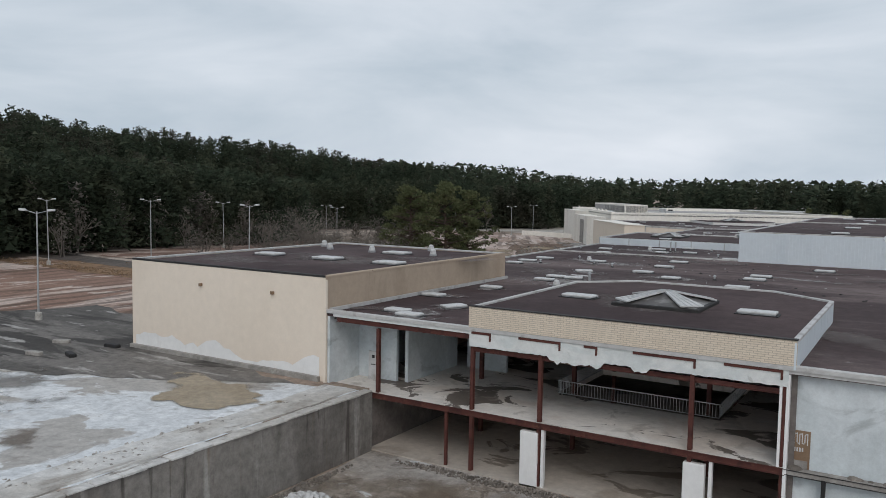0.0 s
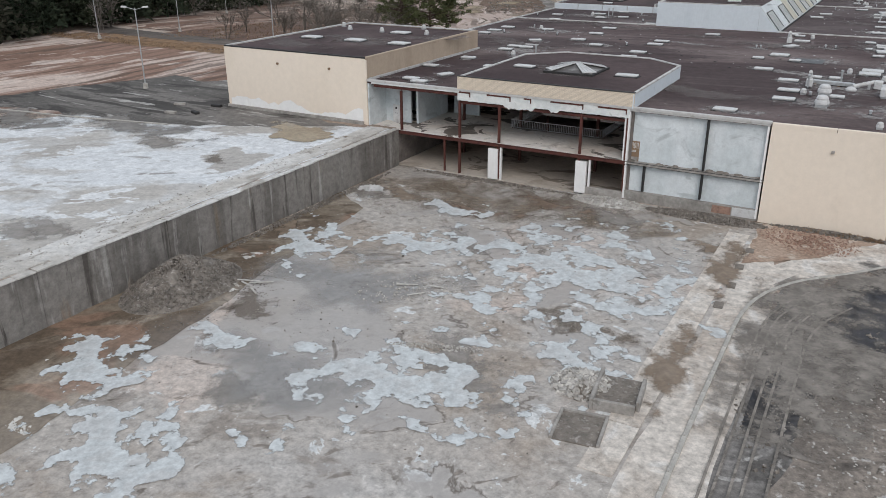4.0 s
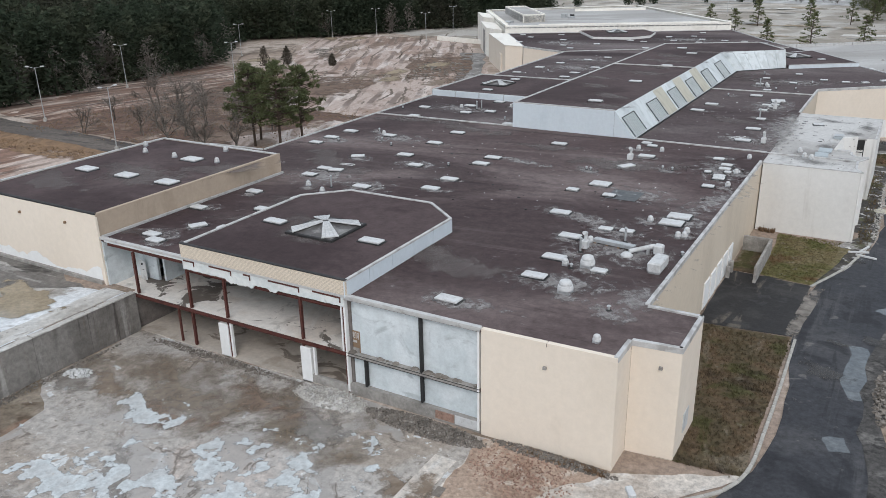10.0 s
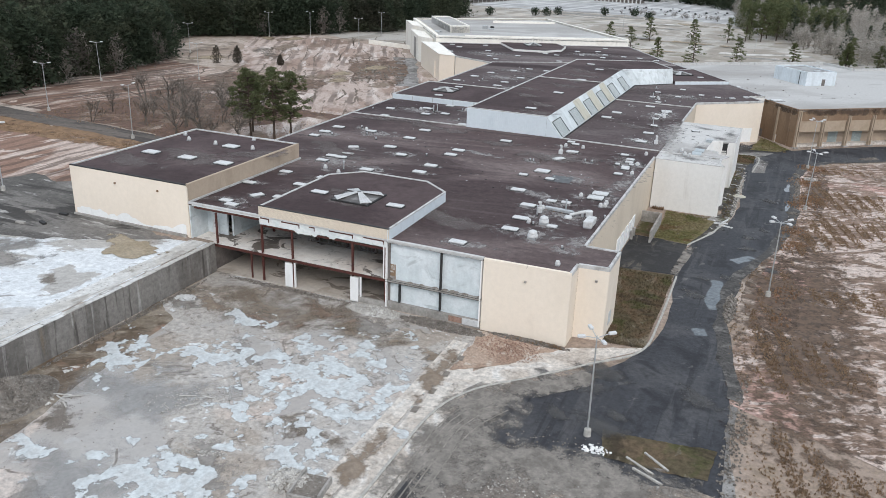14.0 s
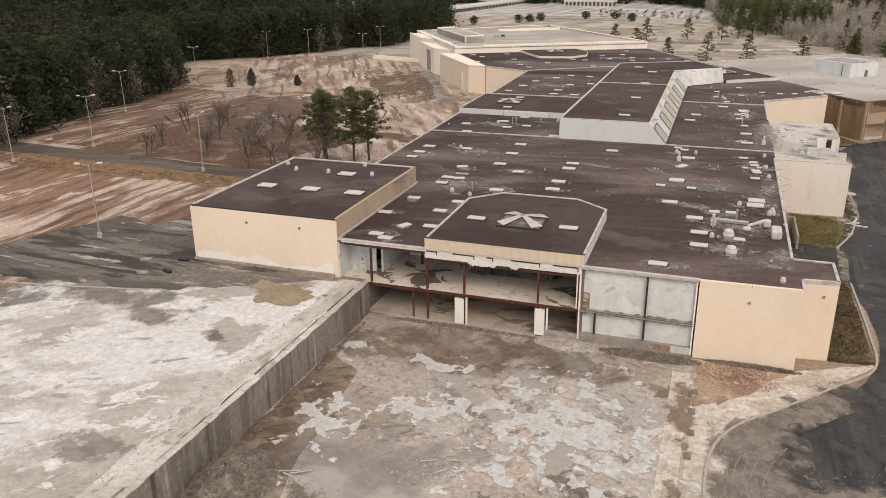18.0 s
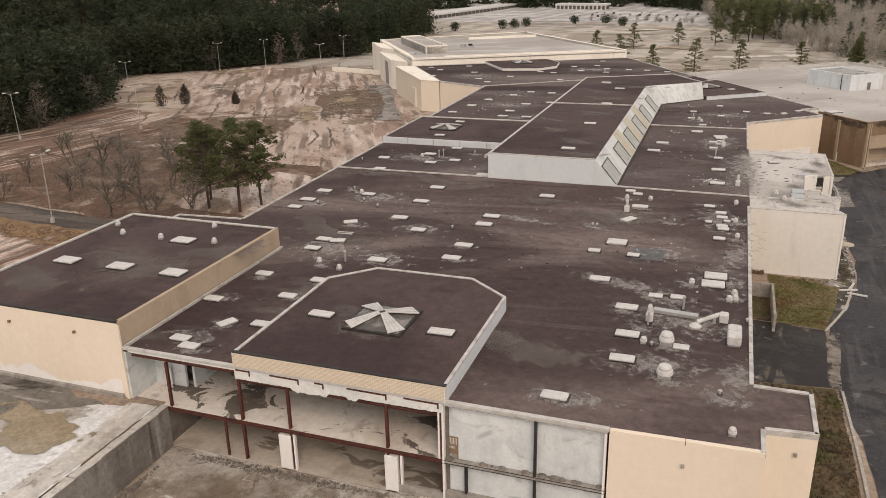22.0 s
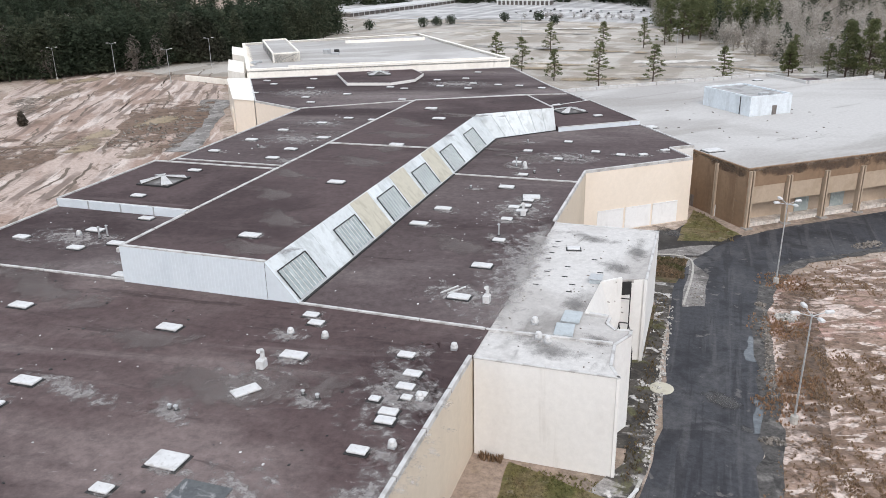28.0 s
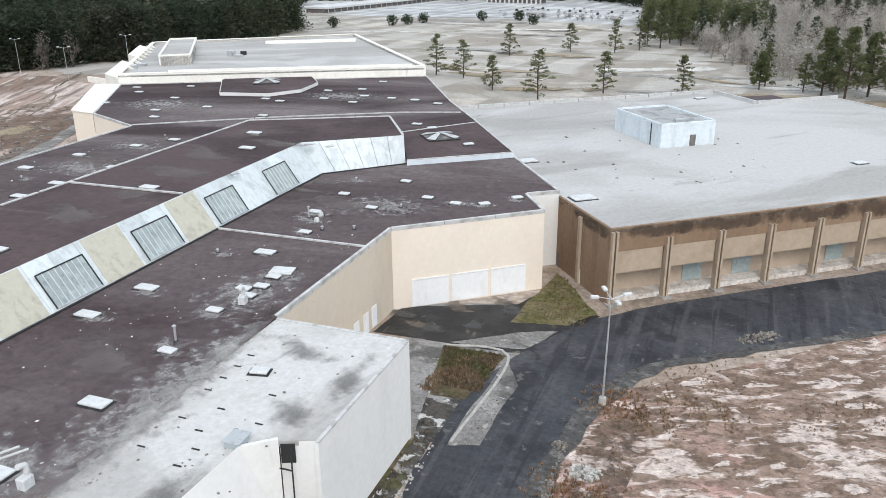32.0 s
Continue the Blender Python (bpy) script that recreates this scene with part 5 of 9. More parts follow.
# ---- rough lot at the near end of the service road ----
patch("gravel_lot", [(13.4, -34), (46, -30), (40.8, 25.5), (17.0, 24.5)], 24, 40, 0.10, M_DIRTLOT, "rough grey gravel lot with broken asphalt", 1.3)
for k, (x, y, rx, ry, turn) in enumerate(((15.0, 21.5, 5.0, 12.5, 0), (27.0, 23.0, 12.0, 4.5, 4), (14.6, 31.5, 3.4, 5.5, -25), (19.8, 38.6, 7.0, 2.2, 47))):
    o = tagged(new("ground_stain", Geo().add([(-rx, -ry, 0), (rx, -ry, 0), (rx, ry, 0), (-rx, ry, 0)], [(0, 1, 2, 3)]).data("ground_stain", M_DIRTFADE)), "dusty gravel washed over the worn asphalt", "", "", "structure")
    o.matrix_basis = pose(x, y, 0.155 + 0.002 * k, 0, 0, turn)
KERB_IN = [(11.4, -6), (11.0, 17.6), (11.2, 27.4), (13.4, 33.2), (17.9, 38.2), (24.4, 45.6), (28.8, 51.0)]
for off in (1.0, 1.7, 2.6, 3.3, 4.6):
    line = [(x + off * 0.9, y - off * 0.4) for x, y in KERB_IN[:4]]
    ribbon("tyre_track", line, [(x + 0.16, y - 0.05) for x, y in line], 0.172, M_TRACK, "faint curved tyre track in the dust beside the kerb", 1, 0.0)
for k in range(4):
    hole = thing("paving_gap", (8.35 + 0.12 * (k % 2), 27.0 + 4.3 * k, 0.06), "dark square gap in the pale paving", "paving", "paving gaps", 4)
    part("soil", Geo().cbox(-0.36, 0.36, -0.6, 0.6, 0, 0.045, 0.015), M_GRAVEL, hole)

# ---- bulldozer ruts over the graded sand ----
rng_r = random.Random(17)
for row, (reach, lo, hi, count) in enumerate(((0, 22, 36, 10), (46, 26, 44, 12), (98, 24, 50, 15), (150, 20, 40, 8))):
    for k in range(count):
        a = radians(-28 + rng_r.uniform(-4, 4))
        d, n = (math.sin(a), math.cos(a)), (0.88, 0.47)
        far = 6.0 * (k - row * 1.2) + rng_r.uniform(-1.2, 1.2)
        x = -73.5 - n[0] * far - 0.47 * (reach + rng_r.uniform(-7, 7))
        y = 166.0 - n[1] * far + 0.88 * (reach + rng_r.uniform(-7, 7))
        long_, bend, w = rng_r.uniform(lo, hi), rng_r.uniform(-2.2, 2.2), rng_r.uniform(0.35, 0.75)
        pts = [(x + d[0] * long_ * t + n[0] * bend * math.sin(3.1 * t), y + d[1] * long_ * t + n[1] * bend * math.sin(3.1 * t)) for t in (0, 0.33, 0.66, 1.0)]
        if any(np.interp(py, EDGE_Y, EDGE_X) > px - 6 or px > -58 - 0.45 * max(0, py - 190) for px, py in pts):
            continue
        ribbon("sand_rut", pts, [(px + w, py + 0.3 * w) for px, py in pts], 0.17, M_RUT, "dark bulldozer rut in the pale sand", 1, 0.7)
# ---- retaining wall between terrace and pit ----
rw = thing("retaining_wall", (0, 0, 0), "tall stained grey concrete retaining wall", "wall")
for k in range(20):
    y0 = 48.35 - 6.2 * (k + 1)
    part("wall_panel", Geo().box(-35.95, -35.05 + 0.02 * (k % 3), y0 + 0.02, y0 + 6.18, -0.3, 4.55), M_RETAIN, rw)
    for j in range(4):
        part("wall_cap", Geo().cbox(-35.75, -34.98 + 0.05 * ((k + j) % 3), y0 + 0.04 + 1.53 * j, y0 + 1.55 + 1.53 * j, 4.55, 4.63 + 0.03 * ((2 * k + j) % 3), 0.03), M_PALEEDGE, rw)

# ---- the mall ----
ROOF_Z = 10.1
FRONT = 48.4
mall = thing("shopping_mall", (0, 0, 0), "long two-storey abandoned mall with dark flat roofs and beige walls", "building")
ROOF = [(-39.7, FRONT), (7.7, FRONT), (19.2, 48.8), (19.2, 52.1), (23.1, 52.5), (23.1, 59.2), (18.4, 59.2), (18.2, 179.7), (34.3, 193.0), (30.2, 199.5), (34.2, 202.4), (23.2, 219.0), (8.0, 245.0), (-4.0, 263.5), (-23.0, 297.0), (-92.0, 259.0), (-70.5, 226.0), (-54.3, 218.5), (-52.6, 142.0), (-51.6, 88.0), (-62.0, 87.2), (-62.0, 78.7), (-39.7, 78.7)]
part("roof", Geo().prism(ROOF[:7] + [(18.3, 119.9), (-52.1, 119.9)] + ROOF[19:], ROOF_Z - 0.3, ROOF_Z), M_ROOF_RED, mall, "dark maroon-brown flat built-up roof with pale stains")
part("roof", Geo().prism([(18.3, 119.91)] + ROOF[7:19] + [(-52.1, 119.91)], ROOF_Z - 0.3, ROOF_Z), M_ROOF, mall, "dark grey-brown flat built-up roof with pale stains")


def along(a, b, t):
    return (a[0] + (b[0] - a[0]) * t, a[1] + (b[1] - a[1]) * t)


def inset_wall(a, b, z0, z1, thick=0.35):
    """A wall a finger short at both ends, so that neighbours never share a plane."""
    e = 0.012 / math.dist(a, b)
    return Geo().wall(along(a, b, e), along(a, b, 1 - e), z0, z1, thick)


def coping(a, b, z, parent, width=0.45, height=0.32, material=None, inner=0.0):
    """A parapet with a metal cap along a roof edge, in lengths of about six metres."""
    n = max(1, round(math.dist(a, b) / 6.0))
    for k in range(n):
        p, q = along(a, b, k / n + 0.0015), along(a, b, (k + 1) / n - 0.0015)
        d = math.dist(p, q)
        g = Geo().cbox(0, d, -0.03, width, 0, height, 0.03)
        o = part("coping", g, material or M_COPING, parent)
        o.matrix_basis = pose(p[0], p[1], z, 0, 0, math.degrees(math.atan2(q[1] - p[1], q[0] - p[0])))


def outer_wall(a, b, z0, z1, material, label="", thick=0.35):
    return part("wall", inset_wall(a, b, z0, z1, thick), material, mall, label)


# Many side and back walls take the darker beige with shade in it.
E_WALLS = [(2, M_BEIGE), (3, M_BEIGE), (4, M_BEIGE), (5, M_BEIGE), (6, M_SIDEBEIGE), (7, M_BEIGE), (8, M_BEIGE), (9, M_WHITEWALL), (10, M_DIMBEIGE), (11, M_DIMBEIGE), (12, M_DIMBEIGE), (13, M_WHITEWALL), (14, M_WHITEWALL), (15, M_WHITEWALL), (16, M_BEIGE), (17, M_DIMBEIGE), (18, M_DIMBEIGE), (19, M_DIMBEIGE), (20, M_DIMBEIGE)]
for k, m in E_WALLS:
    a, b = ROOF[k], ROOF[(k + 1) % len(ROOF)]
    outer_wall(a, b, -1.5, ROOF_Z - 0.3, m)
    if k == 6:
        coping(a, (18.31, 114.2), ROOF_Z - 0.32, mall, 0.34, 0.5, M_COPING)
        coping((18.24, 153.2), b, ROOF_Z - 0.32, mall, 0.34, 0.5, M_COPING)
    else:
        coping(a, b, ROOF_Z - 0.32, mall, 0.34, 0.5, M_COPING)
# front block beside the windows: beige, plain
outer_wall((7.7, FRONT + 0.02), (19.2, 48.8), -0.5, ROOF_Z - 0.3, M_BEIGE, "smooth beige stucco wall")
coping((7.7, FRONT + 0.02), (19.2, 48.8), ROOF_Z - 0.32, mall, 0.4, 0.40, M_BEIGE)
for x, y, z in ((13.4, 48.55, 8.0), (21.6, 52.3, 8.3)):
    part("wall_spout", Geo().box(x - 0.14, x + 0.14, y - 0.22, y, z - 0.12, z + 0.12), M_CONC, mall)
part("hatch_frame", Geo().box(22.9, 23.16, 55.0, 56.6, 1.2, 3.0), M_WHITE, mall, "small white louvre frame")

# expansion joints: raised white strips over the dark roofs
for a, b, z in (((-51.8, 119.7), (-23.7, 120.3), ROOF_Z), ((-2.0, 120.0), (18.0, 119.6), ROOF_Z), ((-2.0, 172.4), (18.0, 172.7), ROOF_Z), ((-53.0, 170.0), (-23.5, 170.3), ROOF_Z),
                ((-54.6, 219.2), (-30.5, 236.0), ROOF_Z), ((-30.5, 236.0), (-9.5, 248.0), ROOF_Z), ((-9.5, 248.0), (2.2, 252.0), ROOF_Z), ((-23.2, 171.2), (-6.0, 171.8), 14.32)):
    coping(a, b, z, mall, 0.28, 0.2)

# octagonal raised roof over the entrance
OCT = [(-26.8, 48.25), (-5.95, 48.25), (-6.1, 68.0), (-11.0, 72.0), (-22.6, 72.0), (-26.9, 67.5)]
part("raised_roof", Geo().prism([along((-16.4, 60), p, 0.985) for p in OCT], ROOF_Z, 11.62), M_ROOF_CLEAN, mall, "dark octagonal raised roof deck")
part("brick_parapet", Geo().wall(OCT[0], OCT[1], 10.32, 11.75, 0.3), M_BRICK, mall, "tan brick parapet")
for k in range(1, 6):
    a, b = OCT[k], OCT[(k + 1) % 6]
    n = max(1, round(math.dist(a, b) / 4.0))
    for i in range(n):
        p, q = along(a, b, i / n), along(a, b, (i + 1) / n - 0.004)
        part("side_panel", Geo().wall(p, q, ROOF_Z, 11.62, 0.12), M_BLUEMETAL, mall)
    coping(a, b, 11.6, mall, 0.3, 0.16)
part("coping", Geo().cbox(-26.85, -5.9, 48.2, 48.6, 11.75, 11.83, 0.02), M_BLACK, mall, "thin dark coping")

# ---- monitor roof: tall clerestory with a slanting glazed side ----
MON_TOP = [(-23.6, 120.1), (-5.6, 120.1), (-6.4, 201.2), (6.7, 211.2), (-1.6, 224.6), (-23.6, 213.2)]
MON_Z = 14.3
part("monitor_roof", Geo().prism(MON_TOP, MON_Z - 0.3, MON_Z), M_ROOF_CLEAN, mall, "dark flat roof of the clerestory")


def ribbed(a, b, z0, z1, pitch=0.42, deep=0.028):
    """Vertical ribbed metal sheet between a and b, with a pent upper line given by z1 at both ends."""
    n = int(math.dist(a, b) / pitch)
    dx, dy = (b[0] - a[0]) / math.dist(a, b), (b[1] - a[1]) / math.dist(a, b)
    nx, ny = dy, -dx
    vs, fs = [], []
    for i in range(n + 1):
        for off, f in ((deep, 0.0), (deep, 0.45), (0, 0.55), (0, 0.95)):
            t = min(1.0, (i + f) / n)
            x, y = along(a, b, t)
            zt = z1[0] + (z1[1] - z1[0]) * t
            vs += [(x + nx * off, y + ny * off, z0), (x + nx * off, y + ny * off, zt)]
    for k in range(len(vs) // 2 - 1):
        fs.append((2 * k, 2 * k + 2, 2 * k + 3, 2 * k + 1))
    return Geo().add(vs, fs)


part("monitor_front", ribbed((-23.6, 120.03), (-5.6, 120.03), ROOF_Z, (MON_Z, MON_Z), 0.42, 0.012), M_BLUEMETAL, mall, "pale blue ribbed metal front")
part("monitor_front", Geo().add([(-5.6, 120.1, ROOF_Z), (-2.04, 120.1, ROOF_Z), (-5.6, 120.1, MON_Z), (-5.6, 120.3, ROOF_Z), (-2.04, 120.3, ROOF_Z), (-5.6, 120.3, MON_Z)], [(0, 1, 2), (3, 5, 4), (1, 4, 5, 2), (0, 3, 4, 1), (0, 2, 5, 3)]), M_BLUEMETAL, mall, "pale blue triangular cheek")
part("monitor_wall", Geo().wall((-23.6, 213.2), (-23.6, 120.12), ROOF_Z, MON_Z, 0.25), M_BLUEMETAL, mall)
part("monitor_wall", Geo().wall((-1.6, 224.6), (-23.6, 213.2), ROOF_Z, MON_Z, 0.25), M_BLUEMETAL, mall)
part("monitor_wall", Geo().wall((6.7, 211.2), (-1.6, 224.6), ROOF_Z, MON_Z, 0.25), M_BLUEMETAL, mall)
for a, b in ((MON_TOP[0], MON_TOP[1]), (MON_TOP[5], MON_TOP[0]), (MON_TOP[4], MON_TOP[5]), (MON_TOP[3], MON_TOP[4])):
    coping(a, b, MON_Z - 0.02, mall, 0.35, 0.16)
coping((-24.3, 213.2), (-24.3, 120.2), MON_Z - 0.9, mall, 0.3, 0.5)


def slope_quad(t0, t1, s0, s1, top_a, top_b, bot_a, bot_b, lift, thick):
    """A slab on the slanting side: t along it, s from its foot to its head."""
    def at(t, s, h):
        tx, ty = along(top_a, top_b, t)
        bx, by = along(bot_a, bot_b, t)
        n = Vector((bot_b[1] - bot_a[1], bot_a[0] - bot_b[0], 0)).normalized()
        n = (n * 4.2 + Vector((0, 0, 3.6))).normalized() * h
        return (bx + (tx - bx) * s + n.x, by + (ty - by) * s + n.y, ROOF_Z + (MON_Z - ROOF_Z) * s + n.z)
    return Geo().add([at(t, s, h) for h in (lift - thick, lift) for t, s in ((t0, s0), (t1, s0), (t1, s1), (t0, s1))],
                     [(3, 2, 1, 0), (4, 5, 6, 7), (0, 1, 5, 4), (1, 2, 6, 5), (2, 3, 7, 6), (3, 0, 4, 7)])


S1 = ((-5.6, 120.1), (-6.4, 201.2), (-2.04, 120.1), (-2.2, 199.6))
N1 = 6
for k in range(N1):
    t0, t1 = k / N1, (k + 1) / N1
    for j in range(4):
        part("roof_panel", slope_quad(t0 + j * 0.25 / N1, t0 + (j + 1) * 0.25 / N1 - 0.0005, 0, 1, *S1, 0.0, 0.12), M_STREAK, mall, "streaked pale metal sloping panel")
    g0, g1 = t0 + 0.045 / N1, t0 + 0.50 / N1
    pane = part("skylight_panel", slope_quad(g0, g1, 0.05, 0.72, *S1, 0.10, 0.09), M_GLASS, mall, "dusty grey wired-glass panel")
    for j in range(9):
        t = g0 + (g1 - g0) * j / 8
        part("glazing_bar", slope_quad(t - 0.0006, t + 0.0006, 0.05, 0.72, *S1, 0.15, 0.05), M_WHITE, pane)
    for s in (0.05, 0.72):
        part("glazing_bar", slope_quad(g0, g1, s - 0.012, s + 0.012, *S1, 0.17, 0.07), M_BLACK if s > 0.5 else M_GALV, pane)
    for g in (g0, g1):
        part("glazing_bar", slope_quad(g - 0.0009, g + 0.0006, 0.04, 0.73, *S1, 0.18, 0.08), M_BLACK, pane)
    if k in (1, 2, 3):
        part("tan_panel", slope_quad(t0 + 0.56 / N1, t0 + 0.97 / N1, 0.02, 0.98, *S1, 0.05, 0.04), M_TANPANEL, mall, "faded tan sheet")
S2 = ((-6.4, 201.2), (6.7, 211.2), (-2.2, 199.6), (7.6, 209.6))
for k in range(6):
    part("roof_panel", slope_quad(k / 6, (k + 1) / 6 - 0.004, 0, 1, *S2, 0.0, 0.12), M_STREAK, mall, "streaked pale metal sloping panel")
part("gutter", Geo().wall((-1.9, 120.2), (-2.05, 199.5), ROOF_Z, ROOF_Z + 0.14, -0.25), M_BLACK, mall, "black gutter at the foot of the slope")
part("gutter", Geo().wall((-2.05, 199.5), (7.7, 209.4), ROOF_Z, ROOF_Z + 0.14, -0.25), M_BLACK, mall, "black gutter at the foot of the slope")

# ---- lower raised decks beside the monitor, with light fronts ----
part("raised_deck", Geo().prism([(-52.4, 141.3), (-24.6, 141.6), (-24.6, 164.6), (-52.7, 164.2)], ROOF_Z, 11.25), M_ROOF_CLEAN, mall, "dark raised roof deck")
for k in range(5):
    part("deck_front", Geo().box(-52.4 + 5.56 * k, -52.4 + 5.56 * k + 5.5, 141.22, 141.36, ROOF_Z, 11.3), M_BLUEMETAL, mall)
    part("deck_post", Geo().box(-52.5 + 5.56 * k, -52.36 + 5.56 * k, 141.12, 141.24, ROOF_Z, 11.35), M_GALV, mall)
coping((-52.4, 141.3), (-24.6, 141.5), 11.2, mall, 0.25, 0.14)
coping((-24.6, 164.5), (-52.6, 164.1), 11.2, mall, 0.3, 0.25)
coping((-52.7, 164.2), (-52.4, 141.3), 11.2, mall, 0.3, 0.25)
RRS = [(8.3, 208.4), (22.9, 219.0), (9.6, 240.4), (-0.8, 227.2), (6.9, 211.4)]
part("raised_deck", Geo().prism([along((9, 222), p, 0.99) for p in RRS], ROOF_Z, 10.9), M_ROOF_CLEAN, mall, "dark raised roof deck")
for a, b in ((RRS[0], RRS[1]), (RRS[1], RRS[2]), (RRS[2], RRS[3])):
    part("deck_front", Geo().wall(a, b, ROOF_Z, 10.95, 0.12), M_BLUEMETAL, mall)
    coping(a, b, 10.93, mall, 0.25, 0.12)
FOCT = [(-58.3, 253.5), (-46.5, 256.0), (-42.2, 263.5), (-43.6, 274.5), (-54.2, 288.5), (-71.5, 279.5), (-69.5, 270.5)]
part("raised_deck", Geo().prism([along((-55, 268), p, 0.985) for p in FOCT], ROOF_Z, 10.75), M_ROOF_CLEAN, mall, "dark octagonal raised roof deck")
for k in range(7):
    part("deck_front", Geo().wall(FOCT[k], FOCT[(k + 1) % 7], ROOF_Z, 10.85, 0.12), M_WHITEWALL, mall)

# ---- open storefront: frames, slab, rooms behind ----
SLAB = 4.45
part("upper_floor", Geo().box(-39.4, -6.3, FRONT + 0.05, 56.0, SLAB - 0.4, SLAB), M_INFLOOR, mall, "stained wet concrete upper floor")
part("upper_floor", Geo().box(-39.4, -23.5, 56.0, 84.0, SLAB - 0.4, SLAB), M_INFLOOR, mall, "stained wet concrete upper floor")
part("upper_floor", Geo().box(-11.5, -6.3, 56.0, 84.0, SLAB - 0.4, SLAB), M_INFLOOR, mall, "stained wet concrete upper floor")
part("upper_floor", Geo().box(-23.5, -11.5, 66.0, 84.0, SLAB - 0.4, SLAB), M_INFLOOR, mall, "stained wet concrete upper floor")
part("lower_floor", Geo().box(-35.4, -6.3, FRONT - 0.1, 84.0, -0.3, 0.12), M_LOWFLOOR, mall, "dusty stained concrete lower floor")
# Walls and ceiling in M_DARK carry the rooms' gloom in their colour.
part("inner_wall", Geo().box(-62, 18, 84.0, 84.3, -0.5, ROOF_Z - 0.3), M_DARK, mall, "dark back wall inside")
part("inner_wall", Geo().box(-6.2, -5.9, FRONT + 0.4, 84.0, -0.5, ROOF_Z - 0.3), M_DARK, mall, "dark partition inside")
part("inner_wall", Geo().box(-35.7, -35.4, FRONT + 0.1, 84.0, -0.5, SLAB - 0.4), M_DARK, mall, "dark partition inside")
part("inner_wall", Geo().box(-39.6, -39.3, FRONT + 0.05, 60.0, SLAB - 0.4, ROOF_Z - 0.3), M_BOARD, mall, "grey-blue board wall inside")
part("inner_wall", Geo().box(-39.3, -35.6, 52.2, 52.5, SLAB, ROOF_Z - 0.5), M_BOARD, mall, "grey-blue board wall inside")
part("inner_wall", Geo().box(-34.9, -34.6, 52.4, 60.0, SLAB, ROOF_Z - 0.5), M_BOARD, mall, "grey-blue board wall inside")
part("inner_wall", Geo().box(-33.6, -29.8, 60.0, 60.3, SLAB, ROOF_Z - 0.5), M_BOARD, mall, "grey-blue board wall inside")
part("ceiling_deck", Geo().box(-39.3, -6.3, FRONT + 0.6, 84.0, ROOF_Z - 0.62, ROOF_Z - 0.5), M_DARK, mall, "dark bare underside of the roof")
part("door", Geo().cbox(-37.9, -36.9, 51.6, 51.68, SLAB, SLAB + 2.3, 0.02), M_WHITE, mall, "white painted door leaf with dark scrawls")
part("door_mark", Geo().box(-37.62, -37.2, 51.585, 51.60, SLAB + 1.2, SLAB + 1.26), M_BLACK, mall)
part("door_mark", Geo().box(-37.55, -37.3, 51.585, 51.60, SLAB + 1.75, SLAB + 2.0), M_BLACK, mall)
for x in (-34.7, -26.6, -21.45, -11.6, -6.45):
    for z0, z1 in ((0.0, SLAB - 0.3), (SLAB + 0.02, 9.3)):
        if x == -34.7 and z0 == 0:
            continue
        c = Geo().box(x - 0.13, x + 0.13, FRONT + 0.05, FRONT + 0.09, z0, z1).box(x - 0.13, x + 0.13, FRONT + 0.27, FRONT + 0.31, z0, z1).box(x - 0.03, x + 0.03, FRONT + 0.09, FRONT + 0.27, z0, z1)
        part("steel_column", c, M_RUST, mall, "rust-red steel column")
part("steel_column", Geo().box(-28.75, -28.55, FRONT + 0.05, FRONT + 0.25, 0.0, SLAB - 0.4), M_RUST, mall, "rust-red steel column")
for x, y in ((-30.5, 57), (-22.5, 57), (-12.5, 57), (-30.5, 66), (-22.5, 66), (-12.5, 66)):
    for z0, z1 in ((0.1, SLAB - 0.4), (SLAB, 9.5)):
        part("inner_column", Geo().box(x - 0.15, x + 0.15, y - 0.15, y + 0.15, z0, z1), M_RUST, mall)


def channel(x0, x1, y, z, h, d=0.22):
    return Geo().box(x0, x1, y, y + d, z + h - 0.04, z + h).box(x0, x1, y, y + d, z, z + 0.04).box(x0, x1, y + 0.08, y + 0.12, z, z + h)


part("edge_beam", channel(-35.2, -6.3, FRONT - 0.05, SLAB - 0.42, 0.40), M_RUST, mall, "rust-red slab edge beam")
part("edge_beam", channel(-38.6, -26.7, FRONT, 9.45, 0.35), M_RUST, mall, "rust-red roof edge beam")
part("edge_beam", channel(-26.6, -6.4, FRONT + 0.1, 8.6, 0.3), M_RUST, mall, "rust-red roof edge beam")
part("fascia", Geo().cbox(-39.6, 7.7, FRONT - 0.14, FRONT + 0.3, 10.05, 10.32, 0.03), M_COPING, mall, "white metal roof edge strip")
part("fascia", Geo().box(-38.9, -26.8, FRONT - 0.05, FRONT + 0.25, 9.82, 10.05), M_PLASTER, mall)
part("fascia", Geo().box(-6.4, 7.6, FRONT - 0.05, FRONT + 0.25, 9.85, 10.05), M_COPING, mall)


def torn_header():
    """Plaster band over the opening, with a torn lower edge."""
    rng = random.Random(5)
    n = 84
    vs, fs = [], []
    for i in range(n + 1):
        x = -26.8 + 20.5 * i / n
        low = 8.95 + 0.25 * (x + 26.8) / 20.5 * 0.6 + rng.uniform(-0.03, 0.03)
        if -20.9 < x < -17.2 or -15.3 < x < -14.2:
            low -= 0.35 + rng.uniform(-0.12, 0.14)
        vs += [(x, FRONT - 0.06, low), (x, FRONT - 0.06, 10.04), (x, FRONT + 0.08, low), (x, FRONT + 0.08, 10.04)]
    for i in range(n):
        a = 4 * i
        fs += [(a, a + 4, a + 5, a + 1), (a + 2, a + 3, a + 7, a + 6), (a, a + 2, a + 6, a + 4)]
    return Geo().add(vs, fs)


